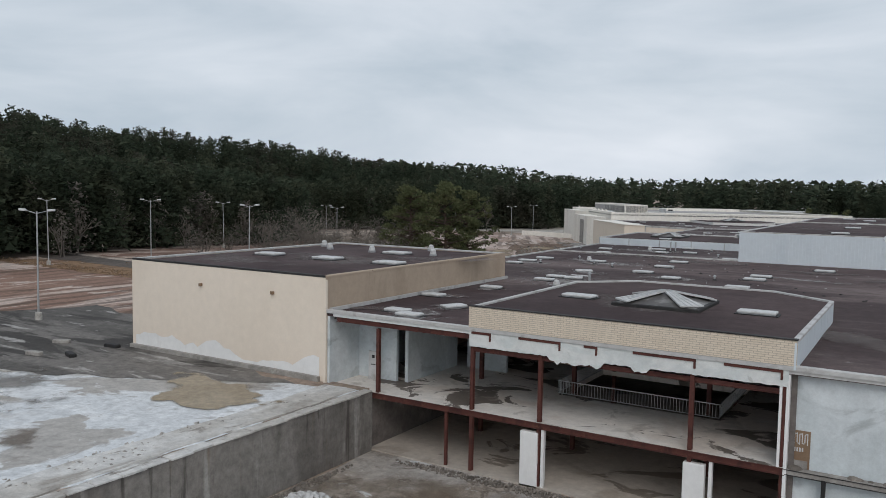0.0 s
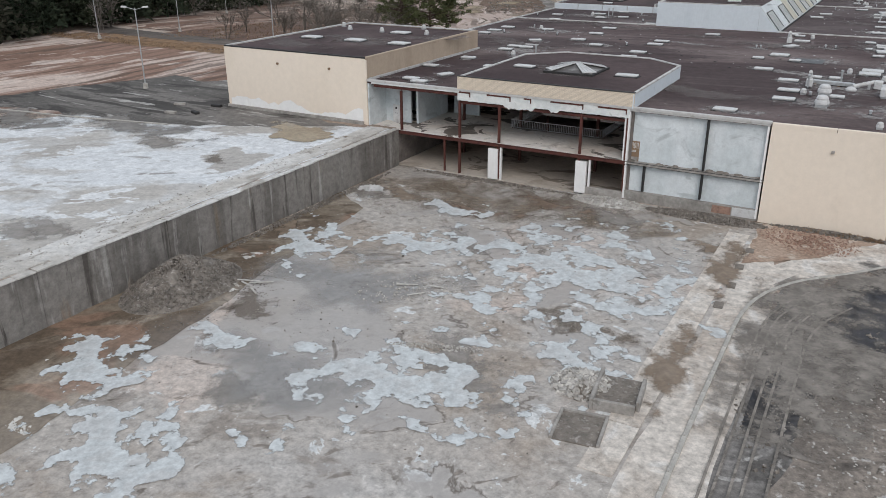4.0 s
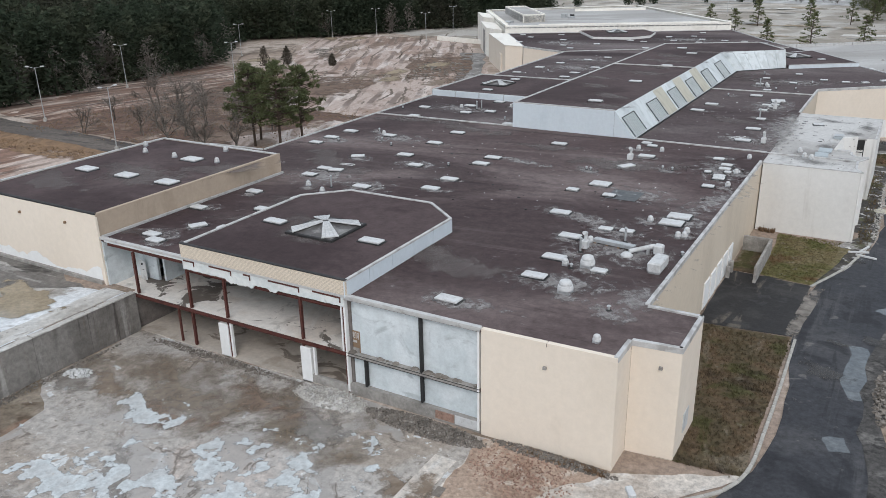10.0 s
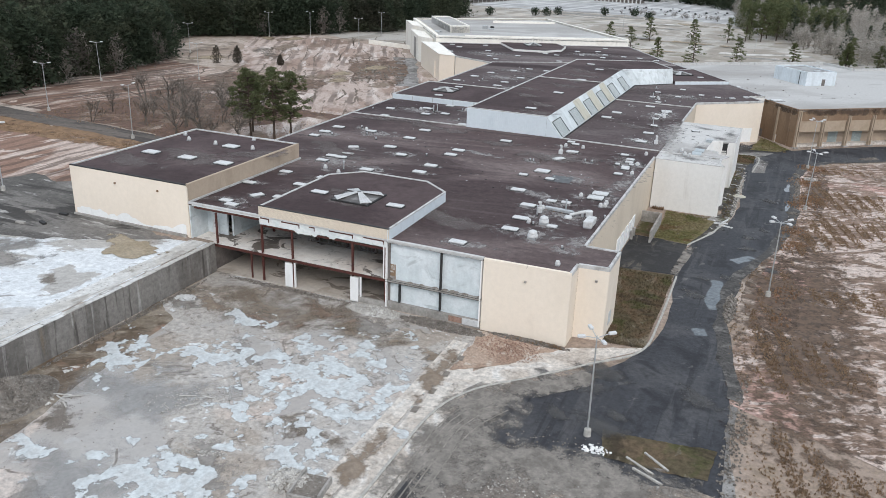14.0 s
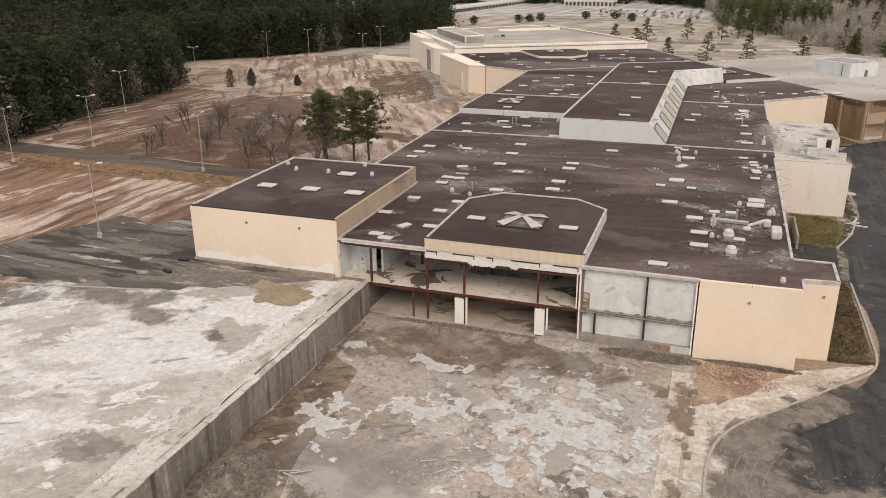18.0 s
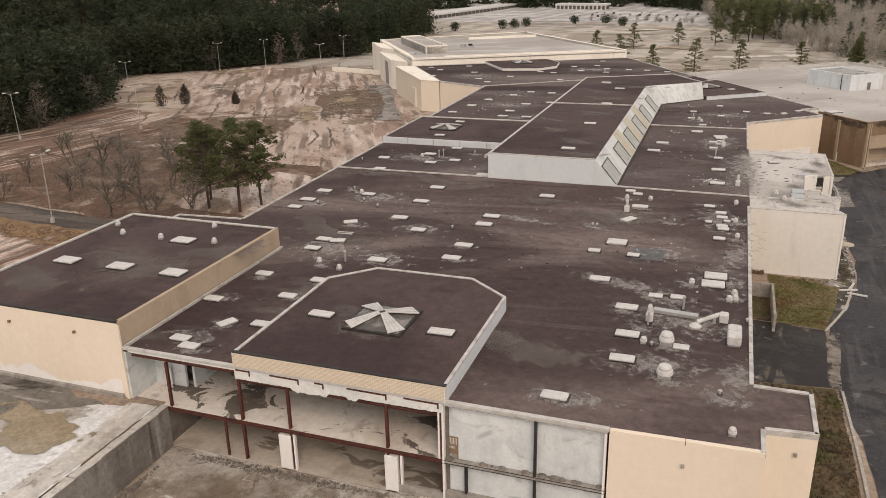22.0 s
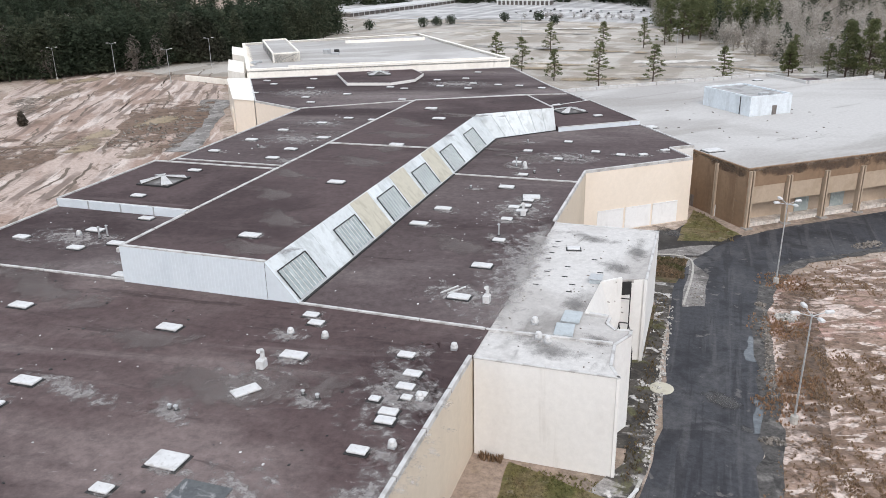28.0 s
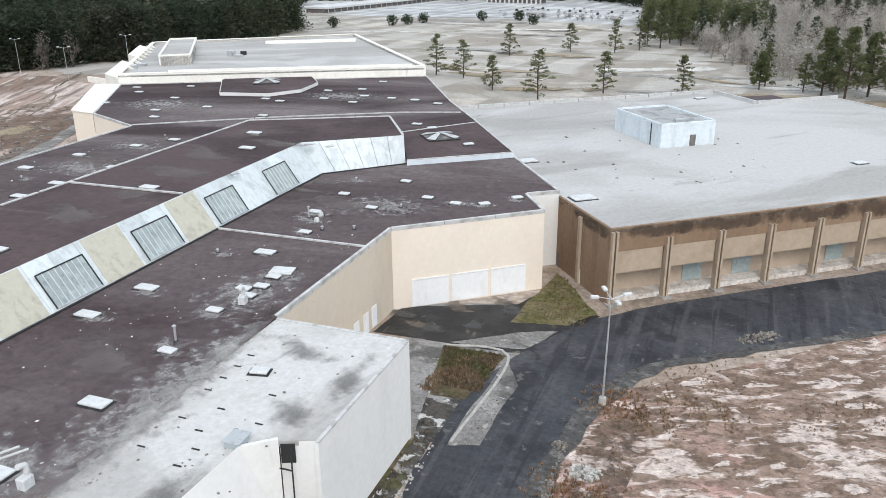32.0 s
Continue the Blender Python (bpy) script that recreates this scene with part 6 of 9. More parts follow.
part("header_band", torn_header(), M_PLASTER, mall, "pale blue-grey plaster band with a torn edge")
for x0, x1 in ((-26.6, -25.1), (-23.0, -20.0), (-18.4, -17.5), (-15.2, -11.4), (-9.8, -6.6)):
    part("rust_slot", Geo().box(x0, x1, FRONT - 0.12, FRONT - 0.06, 9.86, 10.02), M_RUST, mall, "dark rusted strip under the roof edge")
    part("rust_slot", Geo().box(x1 - 0.12, x1, FRONT - 0.12, FRONT - 0.06, 9.45, 9.86), M_RUST, mall, "dark rusted strip under the roof edge")
for x in (-22.0, -11.2):
    part("white_panel", Geo().cbox(x - 0.72, x + 0.55, FRONT - 0.1, FRONT + 0.35, 0.0, 3.75, 0.03), M_PAINTWHITE, mall, "white metal clad pier")
    part("white_panel", Geo().box(x + 0.78, x + 0.98, FRONT, FRONT + 0.3, 0.0, 4.0), M_PAINTWHITE, mall)
part("door_jamb", Geo().box(-6.75, -6.6, FRONT - 0.02, FRONT + 0.2, SLAB, 9.1), M_PAINTWHITE, mall, "white strip frame")
part("low_wall", Geo().box(-10.9, -6.4, FRONT - 0.05, FRONT + 0.3, 0.0, 0.95), M_CONC, mall)
# board-filled bays beside the opening
part("board_wall", Geo().box(-6.2, 7.5, FRONT + 0.55, FRONT + 0.75, SLAB, 9.85), M_BOARD, mall, "blotchy grey-blue board infill")
part("board_wall", Geo().box(-6.2, 7.5, FRONT + 0.55, FRONT + 0.75, 1.15, SLAB), M_BOARD, mall, "blotchy grey-blue board infill")
part("base_wall", Geo().box(-6.3, 7.6, FRONT + 0.1, FRONT + 0.75, -0.2, 1.15), M_CONC, mall, "pale rough concrete base")
part("base_patch", Geo().box(3.1, 5.0, FRONT + 0.06, FRONT + 0.12, 0.25, 1.05), M_BRICKRED, mall, "reddish patch in the base")
part("base_patch", Geo().box(5.1, 7.5, FRONT + 0.06, FRONT + 0.12, 0.2, 1.1), M_WHITE, mall, "white patch in the base")
part("ledge", Geo().box(-6.3, 7.6, FRONT, FRONT + 0.56, SLAB - 0.35, SLAB - 0.02), M_CONC, mall, "concrete ledge with debris")
part("edge_beam", channel(-6.3, 7.6, FRONT - 0.05, SLAB - 0.36, 0.32), M_BLACK, mall, "dark steel transom")
for x, z0, z1 in ((1.75, 1.4, SLAB - 0.3), (1.75, SLAB, 9.8), (-4.3, 1.3, SLAB - 0.3)):
    part("mullion", Geo().box(x - 0.1, x + 0.1, FRONT, FRONT + 0.4, z0, z1), M_BLACK, mall, "dark steel mullion")
for x in (-6.3, 7.45):
    part("mullion", Geo().box(x - 0.09, x + 0.09, FRONT - 0.03, FRONT + 0.4, 0.3, 9.8), M_PAINTWHITE, mall, "white steel mullion")
part("wall_board", Geo().box(-6.18, -5.1, FRONT + 0.505, FRONT + 0.545, SLAB, SLAB + 2.15), M_BROWN, mall, "brown board with white scrawl")
part("wall_board", Geo().box(-6.1, -5.2, FRONT + 0.47, FRONT + 0.50, SLAB, SLAB + 0.45), M_CONC, mall, "grey scrap against the board")
for k in range(7):
    x = -6.08 + 0.135 * k
    part("wall_scrawl", Geo().box(x, x + 0.05, FRONT + 0.49, FRONT + 0.504, SLAB + 1.35 + 0.06 * (k % 3), SLAB + 2.02 - 0.07 * (k % 2)), M_WHITE, mall)
    if k < 6:
        part("wall_scrawl", Geo().box(x + 0.05, x + 0.135, FRONT + 0.49, FRONT + 0.504, SLAB + (1.94 if k % 2 else 1.4), SLAB + (1.99 if k % 2 else 1.45)), M_WHITE, mall)
    if k < 5:
        part("wall_scrawl", Geo().box(x + 0.02, x + 0.10, FRONT + 0.49, FRONT + 0.504, SLAB + 0.95, SLAB + 1.18), M_WHITE, mall)
rng = random.Random(3)
for k in range(16):
    x, r = rng.uniform(-6, 7.2), rng.uniform(0.15, 0.5)
    part("debris_heap", Geo().lathe([(r, 0), (r * 0.8, r * 0.25), (r * 0.3, r * 0.42)], 7, (x, FRONT + 0.36, SLAB - 0.02)), M_GRAVEL, mall)
# railing round the opening in the upper floor
for a, b in (((-23.4, 56.1), (-11.6, 56.1)), ((-23.4, 56.1), (-23.4, 66.0)), ((-11.6, 56.1), (-11.6, 66.0))):
    rail = part("railing", Geo().wall(a, b, SLAB + 1.02, SLAB + 1.08, 0.06), M_GALV, mall, "grey metal balustrade")
    part("bottom_rail", Geo().wall(a, b, SLAB + 0.1, SLAB + 0.14, 0.05), M_GALV, rail)
    n = int(math.dist(a, b) / 0.22)
    bars = Geo()
    for i in range(n + 1):
        x, y = along(a, b, i / n)
        bars.box(x - 0.015, x + 0.015, y - 0.015, y + 0.015, SLAB + 0.1, SLAB + 1.04)
    tagged(part("baluster", bars, M_GALV, rail), kind="stuff")

# loading dock on the side wall
for k in range(5):
    y = 82.2 + 3.2 * k
    d = part("dock_door", Geo().box(18.35, 18.47, y, y + 2.5, 0.2, 3.4), M_PAINTWHITE, mall, "white roller door")
    for j in range(6):
        part("door_slat", Geo().box(18.47, 18.50, y, y + 2.5, 0.28 + 0.52 * j, 0.72 + 0.52 * j), M_PAINTWHITE, d)
dock = thing("loading_dock", (0, 0, 0), "grey concrete dock well with upstand walls", "dock")
part("dock_wall", Geo().cbox(21.9, 22.25, 93.2, 104.6, -0.2, 2.2), M_CONC, dock)
part("dock_wall", Geo().cbox(18.6, 21.9, 104.25, 104.6, -0.2, 2.2), M_CONC, dock)
part("dock_floor", Geo().box(18.6, 21.9, 96.5, 104.25, -0.1, 0.13), M_GRASS, dock)
for y in (93.3, 95.4):
    part("dock_buffer", Geo().cbox(18.6, 19.1, y, y + 0.4, 0.0, 1.6), M_CONC, dock)
# roller doors of the angled rear wing
for k in range(3):
    t0, t1 = 0.12 + 0.26 * k, 0.36 + 0.26 * k
    a, b = along(ROOF[7], ROOF[8], t0), along(ROOF[7], ROOF[8], t1)
    part("dock_door", Geo().wall((a[0] + 0.06, a[1] - 0.08), (b[0] + 0.06, b[1] - 0.08), -0.8, 2.8, 0.1), M_PAINTWHITE, mall, "white roller door")
    part("door_hood", Geo().wall((a[0] + 0.1, a[1] - 0.12), (b[0] + 0.1, b[1] - 0.12), 2.85, 3.0, 0.12), M_PAINTWHITE, mall)
for y in (168.5, 171.0, 173.3):
    part("dock_door", Geo().box(18.2, 18.3, y, y + 1.3, -0.4, 2.2), M_PAINTWHITE, mall, "white service door")

# ---- beige store box on the terrace ----
box = thing("store_box", (0, 0, 0), "beige stucco store block with a dark flat roof on the terrace", "building")
BX0, BX1, BY0, BY1, BZ = -62.9, -39.7, 48.4, 78.6, 12.75
# Right and back walls use the tan with shade in its colour.
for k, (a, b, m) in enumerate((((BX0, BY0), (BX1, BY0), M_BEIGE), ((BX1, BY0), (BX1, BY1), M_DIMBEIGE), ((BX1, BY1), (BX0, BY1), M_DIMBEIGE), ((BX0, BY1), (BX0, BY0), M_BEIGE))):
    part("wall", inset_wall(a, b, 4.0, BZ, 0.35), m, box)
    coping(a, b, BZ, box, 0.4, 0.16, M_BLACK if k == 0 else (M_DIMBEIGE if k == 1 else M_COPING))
part("roof", Geo().box(BX0 + 0.3, BX1 - 0.3, BY0 + 0.3, BY1 - 0.3, BZ - 0.4, BZ - 0.06), M_ROOF_CLEAN, box, "dark flat roof")
part("pilaster", Geo().box(-63.4, -62.91, 49.2, 53.0, 4.2, 9.4), M_BEIGE, box)
part("downpipe", Geo().box(-39.72, -39.5, 48.2, 48.42, 4.5, 12.6), M_BEIGE, box)
part("plinth", Geo().box(-62.9, -40.2, 48.05, 48.4, 4.2, 4.95), M_CONC, box, "exposed grey footing")
for x in (-53.6, -45.2):
    part("wall_spout", Geo().box(x - 0.12, x + 0.12, 48.16, 48.4, 11.0, 11.25), M_BROWN, box)


def ragged_patch(x0, x1, z0, seed):
    """A flat lighter area of stucco with a ragged top."""
    rng = random.Random(seed)
    n, h = 40, 0.9
    vs, fs = [], []
    for i in range(n + 1):
        x = x0 + (x1 - x0) * i / n
        h = max(0.25, min(1.7, h + rng.uniform(-0.35, 0.35)))
        vs += [(x, 48.388, z0), (x, 48.388, z0 + h)]
    for i in range(n):
        fs.append((2 * i, 2 * i + 2, 2 * i + 3, 2 * i + 1))
    return Geo().add(vs, fs)


part("bare_plaster", ragged_patch(-62.4, -40.3, 4.95, 11), M_PAINTWHITE, box, "unpainted white plaster along the foot")
part("gutter_strip", Geo().wall((-39.5, 48.6), (-39.5, 78.5), 10.12, 10.4, -0.25), M_COPING, box)

# ---- white block on the service road ----
wb = thing("white_block", (0, 0, 0), "white stucco block with a chalky pale roof and recessed entrance", "building")
WX0, WX1, WY0, WY1, WZ = 18.45, 31.6, 114.2, 153.2, 9.9
NOTCH = [(31.3, WY0), (30.35, 116.2), (30.2, 120.2), (31.35, 122.7), (31.3, 123.7), (29.85, 123.4), (28.95, 124.5), (29.05, 125.9)]
part("wall", inset_wall((WX0, WY0), NOTCH[0], -0.8, WZ, 0.35), M_WHITEWALL, wb)
for a, b in zip(NOTCH, NOTCH[1:]):
    part("wall", inset_wall(a, b, -0.8, WZ, 0.3), M_WHITEWALL, wb)
    coping(a, b, WZ, wb, 0.28, 0.14, M_COPING)
coping((18.0, 119.75), (29.9, 120.15), WZ + 0.08, wb, 0.28, 0.2, M_COPING)
part("wall", inset_wall((WX1, 136.6), (WX1, WY1), -0.8, WZ, 0.35), M_WHITEWALL, wb)
part("wall", inset_wall((WX1, WY1), (WX0, WY1), -0.8, WZ, 0.35), M_WHITEWALL, wb)
part("roof", Geo().prism([(WX0 - 0.2, WY0 + 0.3), (31.0, WY0 + 0.3), (30.05, 116.25), (29.9, 120.3), (31.0, 122.8), (30.95, 123.3), (29.7, 123.05), (28.6, 124.4), (28.7, 125.9), (26.45, 126.2), (26.9, 133.9), (29.0, 135.9), (WX1 - 0.3, 136.9), (WX1 - 0.3, WY1 - 0.3), (WX0 - 0.2, WY1 - 0.3)], WZ - 0.35, WZ + 0.08), M_CHALK, wb, "chalky white stained flat roof")
for a, b in (((WX0, WY0), NOTCH[0]), ((WX1, 136.6), (WX1, WY1)), ((WX1, WY1), (WX0 - 0.3, WY1))):
    coping(a, b, WZ, wb, 0.28, 0.14, M_COPING)
part("wall", Geo().add([(28.8, 125.8, -0.8), (28.8, 135.5, -0.8), (28.8, 135.5, 2.95), (28.8, 125.8, 9.9), (28.5, 125.8, -0.8), (28.5, 135.5, -0.8), (28.5, 135.5, 2.95), (28.5, 125.8, 9.9)], [(0, 1, 2, 3), (7, 6, 5, 4), (0, 4, 5, 1), (1, 5, 6, 2), (2, 6, 7, 3), (3, 7, 4, 0)]), M_WHITEWALL, wb, "white sloping wall under the entrance hood")
part("wall", Geo().wall((28.9, 135.9), (31.4, 136.9), -0.8, WZ, 0.3), M_WHITEWALL, wb, "white back wall of the entrance recess")
coping((28.8, 126.0), (26.9, 126.2), WZ + 0.05, wb, 0.35, 0.25, M_COPING)
HZ = 3.0
part("entrance_hood", Geo().add([(26.4, 126.1, 10.1), (28.8, 125.7, 10.0), (28.9, 135.5, HZ), (26.9, 133.8, 10.35), (26.4, 126.1, 9.5), (28.8, 125.7, 9.5), (28.7, 135.5, HZ - 0.4), (26.9, 133.8, 9.5)], [(0, 1, 2), (0, 2, 3), (6, 5, 4), (7, 6, 4), (0, 4, 5, 1), (1, 5, 6, 2), (2, 6, 7, 3), (3, 7, 4, 0)]), M_WHITEWALL, wb, "white slanting hood over the entrance")
part("wing_wall", Geo().wall((26.9, 133.8), (29.0, 135.6), -0.8, 10.3, 0.3), M_WHITEWALL, wb, "white splayed wall beside the dark opening")
part("dark_window", Geo().wall((29.0, 135.80), (29.95, 136.18), 8.2, 9.75, 0.08), M_BLACK, wb, "dark opening")
for x in (28.9, 29.95):
    for a, b in (((x, 135.6, 9.7), (x, 135.6, 5.0)), ((x, 135.6, 5.0), (x + 0.8, 132.6, 3.2)), ((x + 0.8, 132.6, 3.2), (x + 0.8, 132.6, 0.0)), ((x, 135.6, 5.0), (x - 0.25, 134.6, 0.0))):
        part("frame_bar", Geo().tube(a, b, 0.065, 0.065, 6), M_BLACK, wb, "black steel frame bar")
for a, b in (((28.9, 135.6, 5.0), (29.95, 135.6, 5.0)), ((29.7, 132.6, 3.2), (30.75, 132.6, 3.2)), ((28.9, 135.6, 7.9), (29.95, 135.6, 7.9))):
    part("frame_bar", Geo().tube(a, b, 0.065, 0.065, 6), M_BLACK, wb, "black steel frame bar")
part("dark_window", Geo().wall((29.2, 134.2), (29.2, 131.8), 0.0, 2.4, -0.1), M_DARK, wb, "dark entrance doorway")

# ---- brown store ----
A38 = radians(38.0)
UX, UY = math.cos(A38), math.sin(A38)


def q(u, v, o=(43.3, 190.6)):
    return (o[0] + u * UX - v * UY, o[1] + u * UY + v * UX)


bs = thing("brown_store", (0, 0, 0), "large brown precast store with a colonnade and pale roof", "building")
BR = 9.2
part("roof", Geo().prism([q(0, 0), q(95, 0), q(95, 66), q(73, 66), q(73, 82), q(0, 82)], BR - 0.4, BR), M_PALEROOF, bs, "pale weathered gravel roof")
part("low_roof", Geo().prism([q(73.4, 66.2), q(92, 66.2), q(92, 84), q(73.4, 84)], BR - 2.4, BR - 2.0), M_ROOF, bs, "lower dark roof deck")
for a, b in (((0, 82), (0, 0)), ((95, 0), (95, 66)), ((95, 66), (73, 66)), ((73, 66), (73, 82)), ((73, 82), (0, 82))):
    part("wall", inset_wall(q(*a), q(*b), -2.0, BR, 0.35), M_BROWN, bs)
    coping(q(*a), q(*b), BR, bs, 0.35 if a in ((0, 82), (95, 0)) else 0.6, 0.2 if a in ((0, 82), (95, 0)) else 0.75, M_COPING if a != (0, 82) else M_BROWN)
part("wall", Geo().wall(q(0, 2.6), q(95, 2.6), -2.0, BR - 0.5, 0.35), M_DIMBEIGE, bs, "recessed shop front wall")
part("fascia", Geo().wall(q(0, 0), q(95, 0), 6.2, BR + 0.2, 0.4), M_BROWN, bs, "brown precast fascia")
# The soffit's dark colour already holds the shade under the overhang.
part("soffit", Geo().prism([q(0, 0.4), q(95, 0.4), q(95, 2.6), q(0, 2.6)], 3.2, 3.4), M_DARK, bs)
part("shop_sill", Geo().prism([q(0.6, 0.3), q(95, 0.3), q(95, 2.6), q(0.6, 2.6)], -2.0, -0.35), M_APRON, bs, "pale concrete walkway")
for k in range(12):
    u0 = 0.55 + 7.95 * k
    for du in (-0.42, 0.14):
        part("column", Geo().prism([q(u0 + du, -0.55), q(u0 + du + 0.3, -0.55), q(u0 + du + 0.3, 0.35), q(u0 + du, 0.35)], -2.0, BR - 0.2 if k == 0 else 7.5), M_TAN, bs)
    part("spandrel", Geo().prism([q(u0 + 0.6, 0.05), q(u0 + 7.3, 0.05), q(u0 + 7.3, 0.35), q(u0 + 0.6, 0.35)], 3.2, 6.6), M_TAN, bs)
    if k in (1, 2, 4):
        part("shop_window", Geo().prism([q(u0 + 4.4, 2.45), q(u0 + 7.4, 2.45), q(u0 + 7.4, 2.6), q(u0 + 4.4, 2.6)], -0.3, 3.1), M_GLASS, bs, "pale blue shop window")
    part("column_foot", Geo().prism([q(u0 - 0.7, -1.1), q(u0 + 0.7, -1.1), q(u0 + 0.7, 0.3), q(u0 - 0.7, 0.3)], -2.0, -0.75), M_CONC, bs)
for v in (7.5, 7.9):
    part("column", Geo().prism([q(-0.35, v), q(0.0, v), q(0.0, v + 0.22), q(-0.35, v + 0.22)], -2.0, 8.6), M_TAN, bs)
part("side_door", Geo().wall(q(-0.04, 8.3), q(-0.04, 7.3), -1.1, 1.1, 0.06), M_PAINTWHITE, bs, "white side door")
part("side_door", Geo().wall(q(-0.04, 14.6), q(-0.04, 13.6), -1.0, 1.2, 0.06), M_DARK, bs, "dark side door")
part("penthouse", Geo().prism([q(29.5, 36.0), q(40.5, 36.0), q(40.5, 52), q(29.5, 52)], BR, BR + 4.0), M_PLANTROOM, bs, "pale blue-grey plant room on the roof")
part("penthouse_door", Geo().wall(q(35.4, 35.95), q(36.6, 35.95), BR, BR + 2.0, 0.06), M_DARK, bs, "open dark plant room door")
HUT = [(29.5, 36.0), (40.5, 36.0), (40.5, 52.0), (29.5, 52.0)]
for k in range(4):
    coping(q(*HUT[k]), q(*HUT[(k + 1) % 4]), BR + 4.0, bs, 0.35, 0.3, M_PLANTROOM)
part("penthouse_roof", Geo().prism([q(30.0, 36.5), q(40.0, 36.5), q(40.0, 51.5), q(30.0, 51.5)], BR + 3.9, BR + 4.03), M_GREYROOF, bs, "worn grey plant room roof")
part("downpipe", Geo().tube((*q(29.42, 39.2), BR), (*q(29.42, 39.2), BR + 3.9), 0.09, 0.09, 8), M_BLACK, bs, "black downpipe")
part("vent_box", Geo().prism([q(33.4, 37.6), q(35.6, 37.6), q(35.6, 38.6), q(33.4, 38.6)], BR + 4.0, BR + 4.5), M_GALV, bs)
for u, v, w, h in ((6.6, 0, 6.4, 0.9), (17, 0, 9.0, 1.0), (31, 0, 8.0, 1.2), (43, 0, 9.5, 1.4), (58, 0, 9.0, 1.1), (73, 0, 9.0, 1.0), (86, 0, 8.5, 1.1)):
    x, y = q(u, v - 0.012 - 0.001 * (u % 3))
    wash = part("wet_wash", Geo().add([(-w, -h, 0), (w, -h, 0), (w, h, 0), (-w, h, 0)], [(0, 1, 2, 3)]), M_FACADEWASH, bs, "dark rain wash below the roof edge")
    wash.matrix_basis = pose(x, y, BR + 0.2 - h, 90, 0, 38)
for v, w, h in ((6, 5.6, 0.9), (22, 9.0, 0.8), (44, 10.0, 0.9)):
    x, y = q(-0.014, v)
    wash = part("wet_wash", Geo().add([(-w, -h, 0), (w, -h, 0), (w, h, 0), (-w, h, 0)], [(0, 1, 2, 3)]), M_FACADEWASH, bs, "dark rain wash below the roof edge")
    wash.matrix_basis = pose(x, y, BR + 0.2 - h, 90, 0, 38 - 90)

# ---- far anchor store beyond the dark roofs ----
fs_ = thing("far_store", (0, 0, 0), "cream far anchor store with a pale parapeted roof", "building")
FZ = 13.4
FAR = [(-93.0, 259.5), (-23.5, 297.5), (-79.0, 368.0), (-133.0, 322.0)]
part("roof", Geo().prism(FAR, FZ - 1.6, FZ - 1.2), M_PALEROOF, fs_, "pale stained flat roof")
for k in range(4):
    a, b = FAR[k], FAR[(k + 1) % 4]
    part("wall", Geo().wall(a, b, -1.5, FZ - 0.6 if k else 12.6, 0.5), M_CREAM, fs_)
HOUSE = [(-94.7, 277.8), (-88.2, 283.6), (-113.8, 321.0), (-120.3, 315.3)]
house = part("roof_house", Geo().prism(HOUSE, FZ - 1.3, FZ + 1.3), M_PALEROOF, fs_, "pale flat roof of the cream plant room")
for k in range(4):
    part("parapet", inset_wall(HOUSE[k], HOUSE[(k + 1) % 4], FZ - 1.25, FZ + 1.75, 0.5), M_CREAM, house)
for k in range(4):
    coping(FAR[k], FAR[(k + 1) % 4], FZ - 0.6 if k else 12.6, fs_, 1.1, 0.18, M_CREAM)
part("inner_parapet", Geo().wall((-84, 268), (-28, 299), FZ - 1.2, FZ - 0.5, 0.5), M_CREAM, fs_, "low cream upstand on the roof")
part("inner_parapet", Geo().wall((-96, 334), (-70, 350), FZ - 1.2, FZ - 0.2, 0.8), M_CREAM, fs_, "low cream upstand on the roof")
for x, y, w, d, h in ((-88.5, 303, 2.2, 1.6, 1.5), (-86.5, 306.5, 1.4, 1.4, 1.1), (-84.8, 301.5, 2.6, 1.2, 0.7), (-100, 277, 3.0, 1.4, 0.6), (-98, 271.5, 1.6, 1.6, 0.9)):
    part("plant_box", Geo().cbox(x - w / 2, x + w / 2, y - d / 2, y + d / 2, FZ - 1.2, FZ - 1.2 + h, 0.08), M_GALV if w > 1.5 else M_BLACK, fs_)
for a, b in (((-105, 268), (-120, 292)), ((-121, 296), (-135, 318))):
    part("annex", Geo().prism([(a[0], a[1]), (a[0] + 9, a[1] - 5), (b[0] + 9, b[1] - 5), (b[0], b[1])], -1.0, 12.2 if a[0] < -110 else 11.0), M_CREAM, fs_, "cream stepped corner tower")
part("annex", Geo().prism([(-77.3, 227.3), (-70.9, 226.3), (-92.2, 259.2), (-98.4, 257.2)], -1.0, 10.1), M_BEIGE, fs_, "beige side wing with a broad flat top")
part("annex_roof", Geo().prism([(-77.5, 227.1), (-70.7, 226.1), (-92.0, 259.4), (-98.6, 257.4)], 10.1, 10.27), M_CREAM, fs_, "cream coping slab of the side wing")
for k in range(9):
    x, y = along(FAR[3], FAR[0], 0.16 + 0.085 * k)
    part("parapet_brace", Geo().add([(x + 0.6, y, FZ - 1.2), (x + 2.4, y + 1.2, FZ - 1.2), (x + 0.6, y, FZ + 0.3), (x + 0.4, y + 0.3, FZ - 1.2), (x + 2.2, y + 1.5, FZ - 1.2), (x + 0.4, y + 0.3, FZ + 0.3)], [(0, 1, 2), (5, 4, 3), (0, 3, 4, 1), (1, 4, 5, 2), (2, 5, 3, 0)]), M_CREAM, fs_, "raking brace behind the parapet")
part("annex", Geo().prism([(-81.5, 232.5), (-75.6, 234.0), (-81.0, 242.5), (-87.0, 241.5)], -1.0, 6.6), M_BEIGE, fs_, "low beige side entrance block")
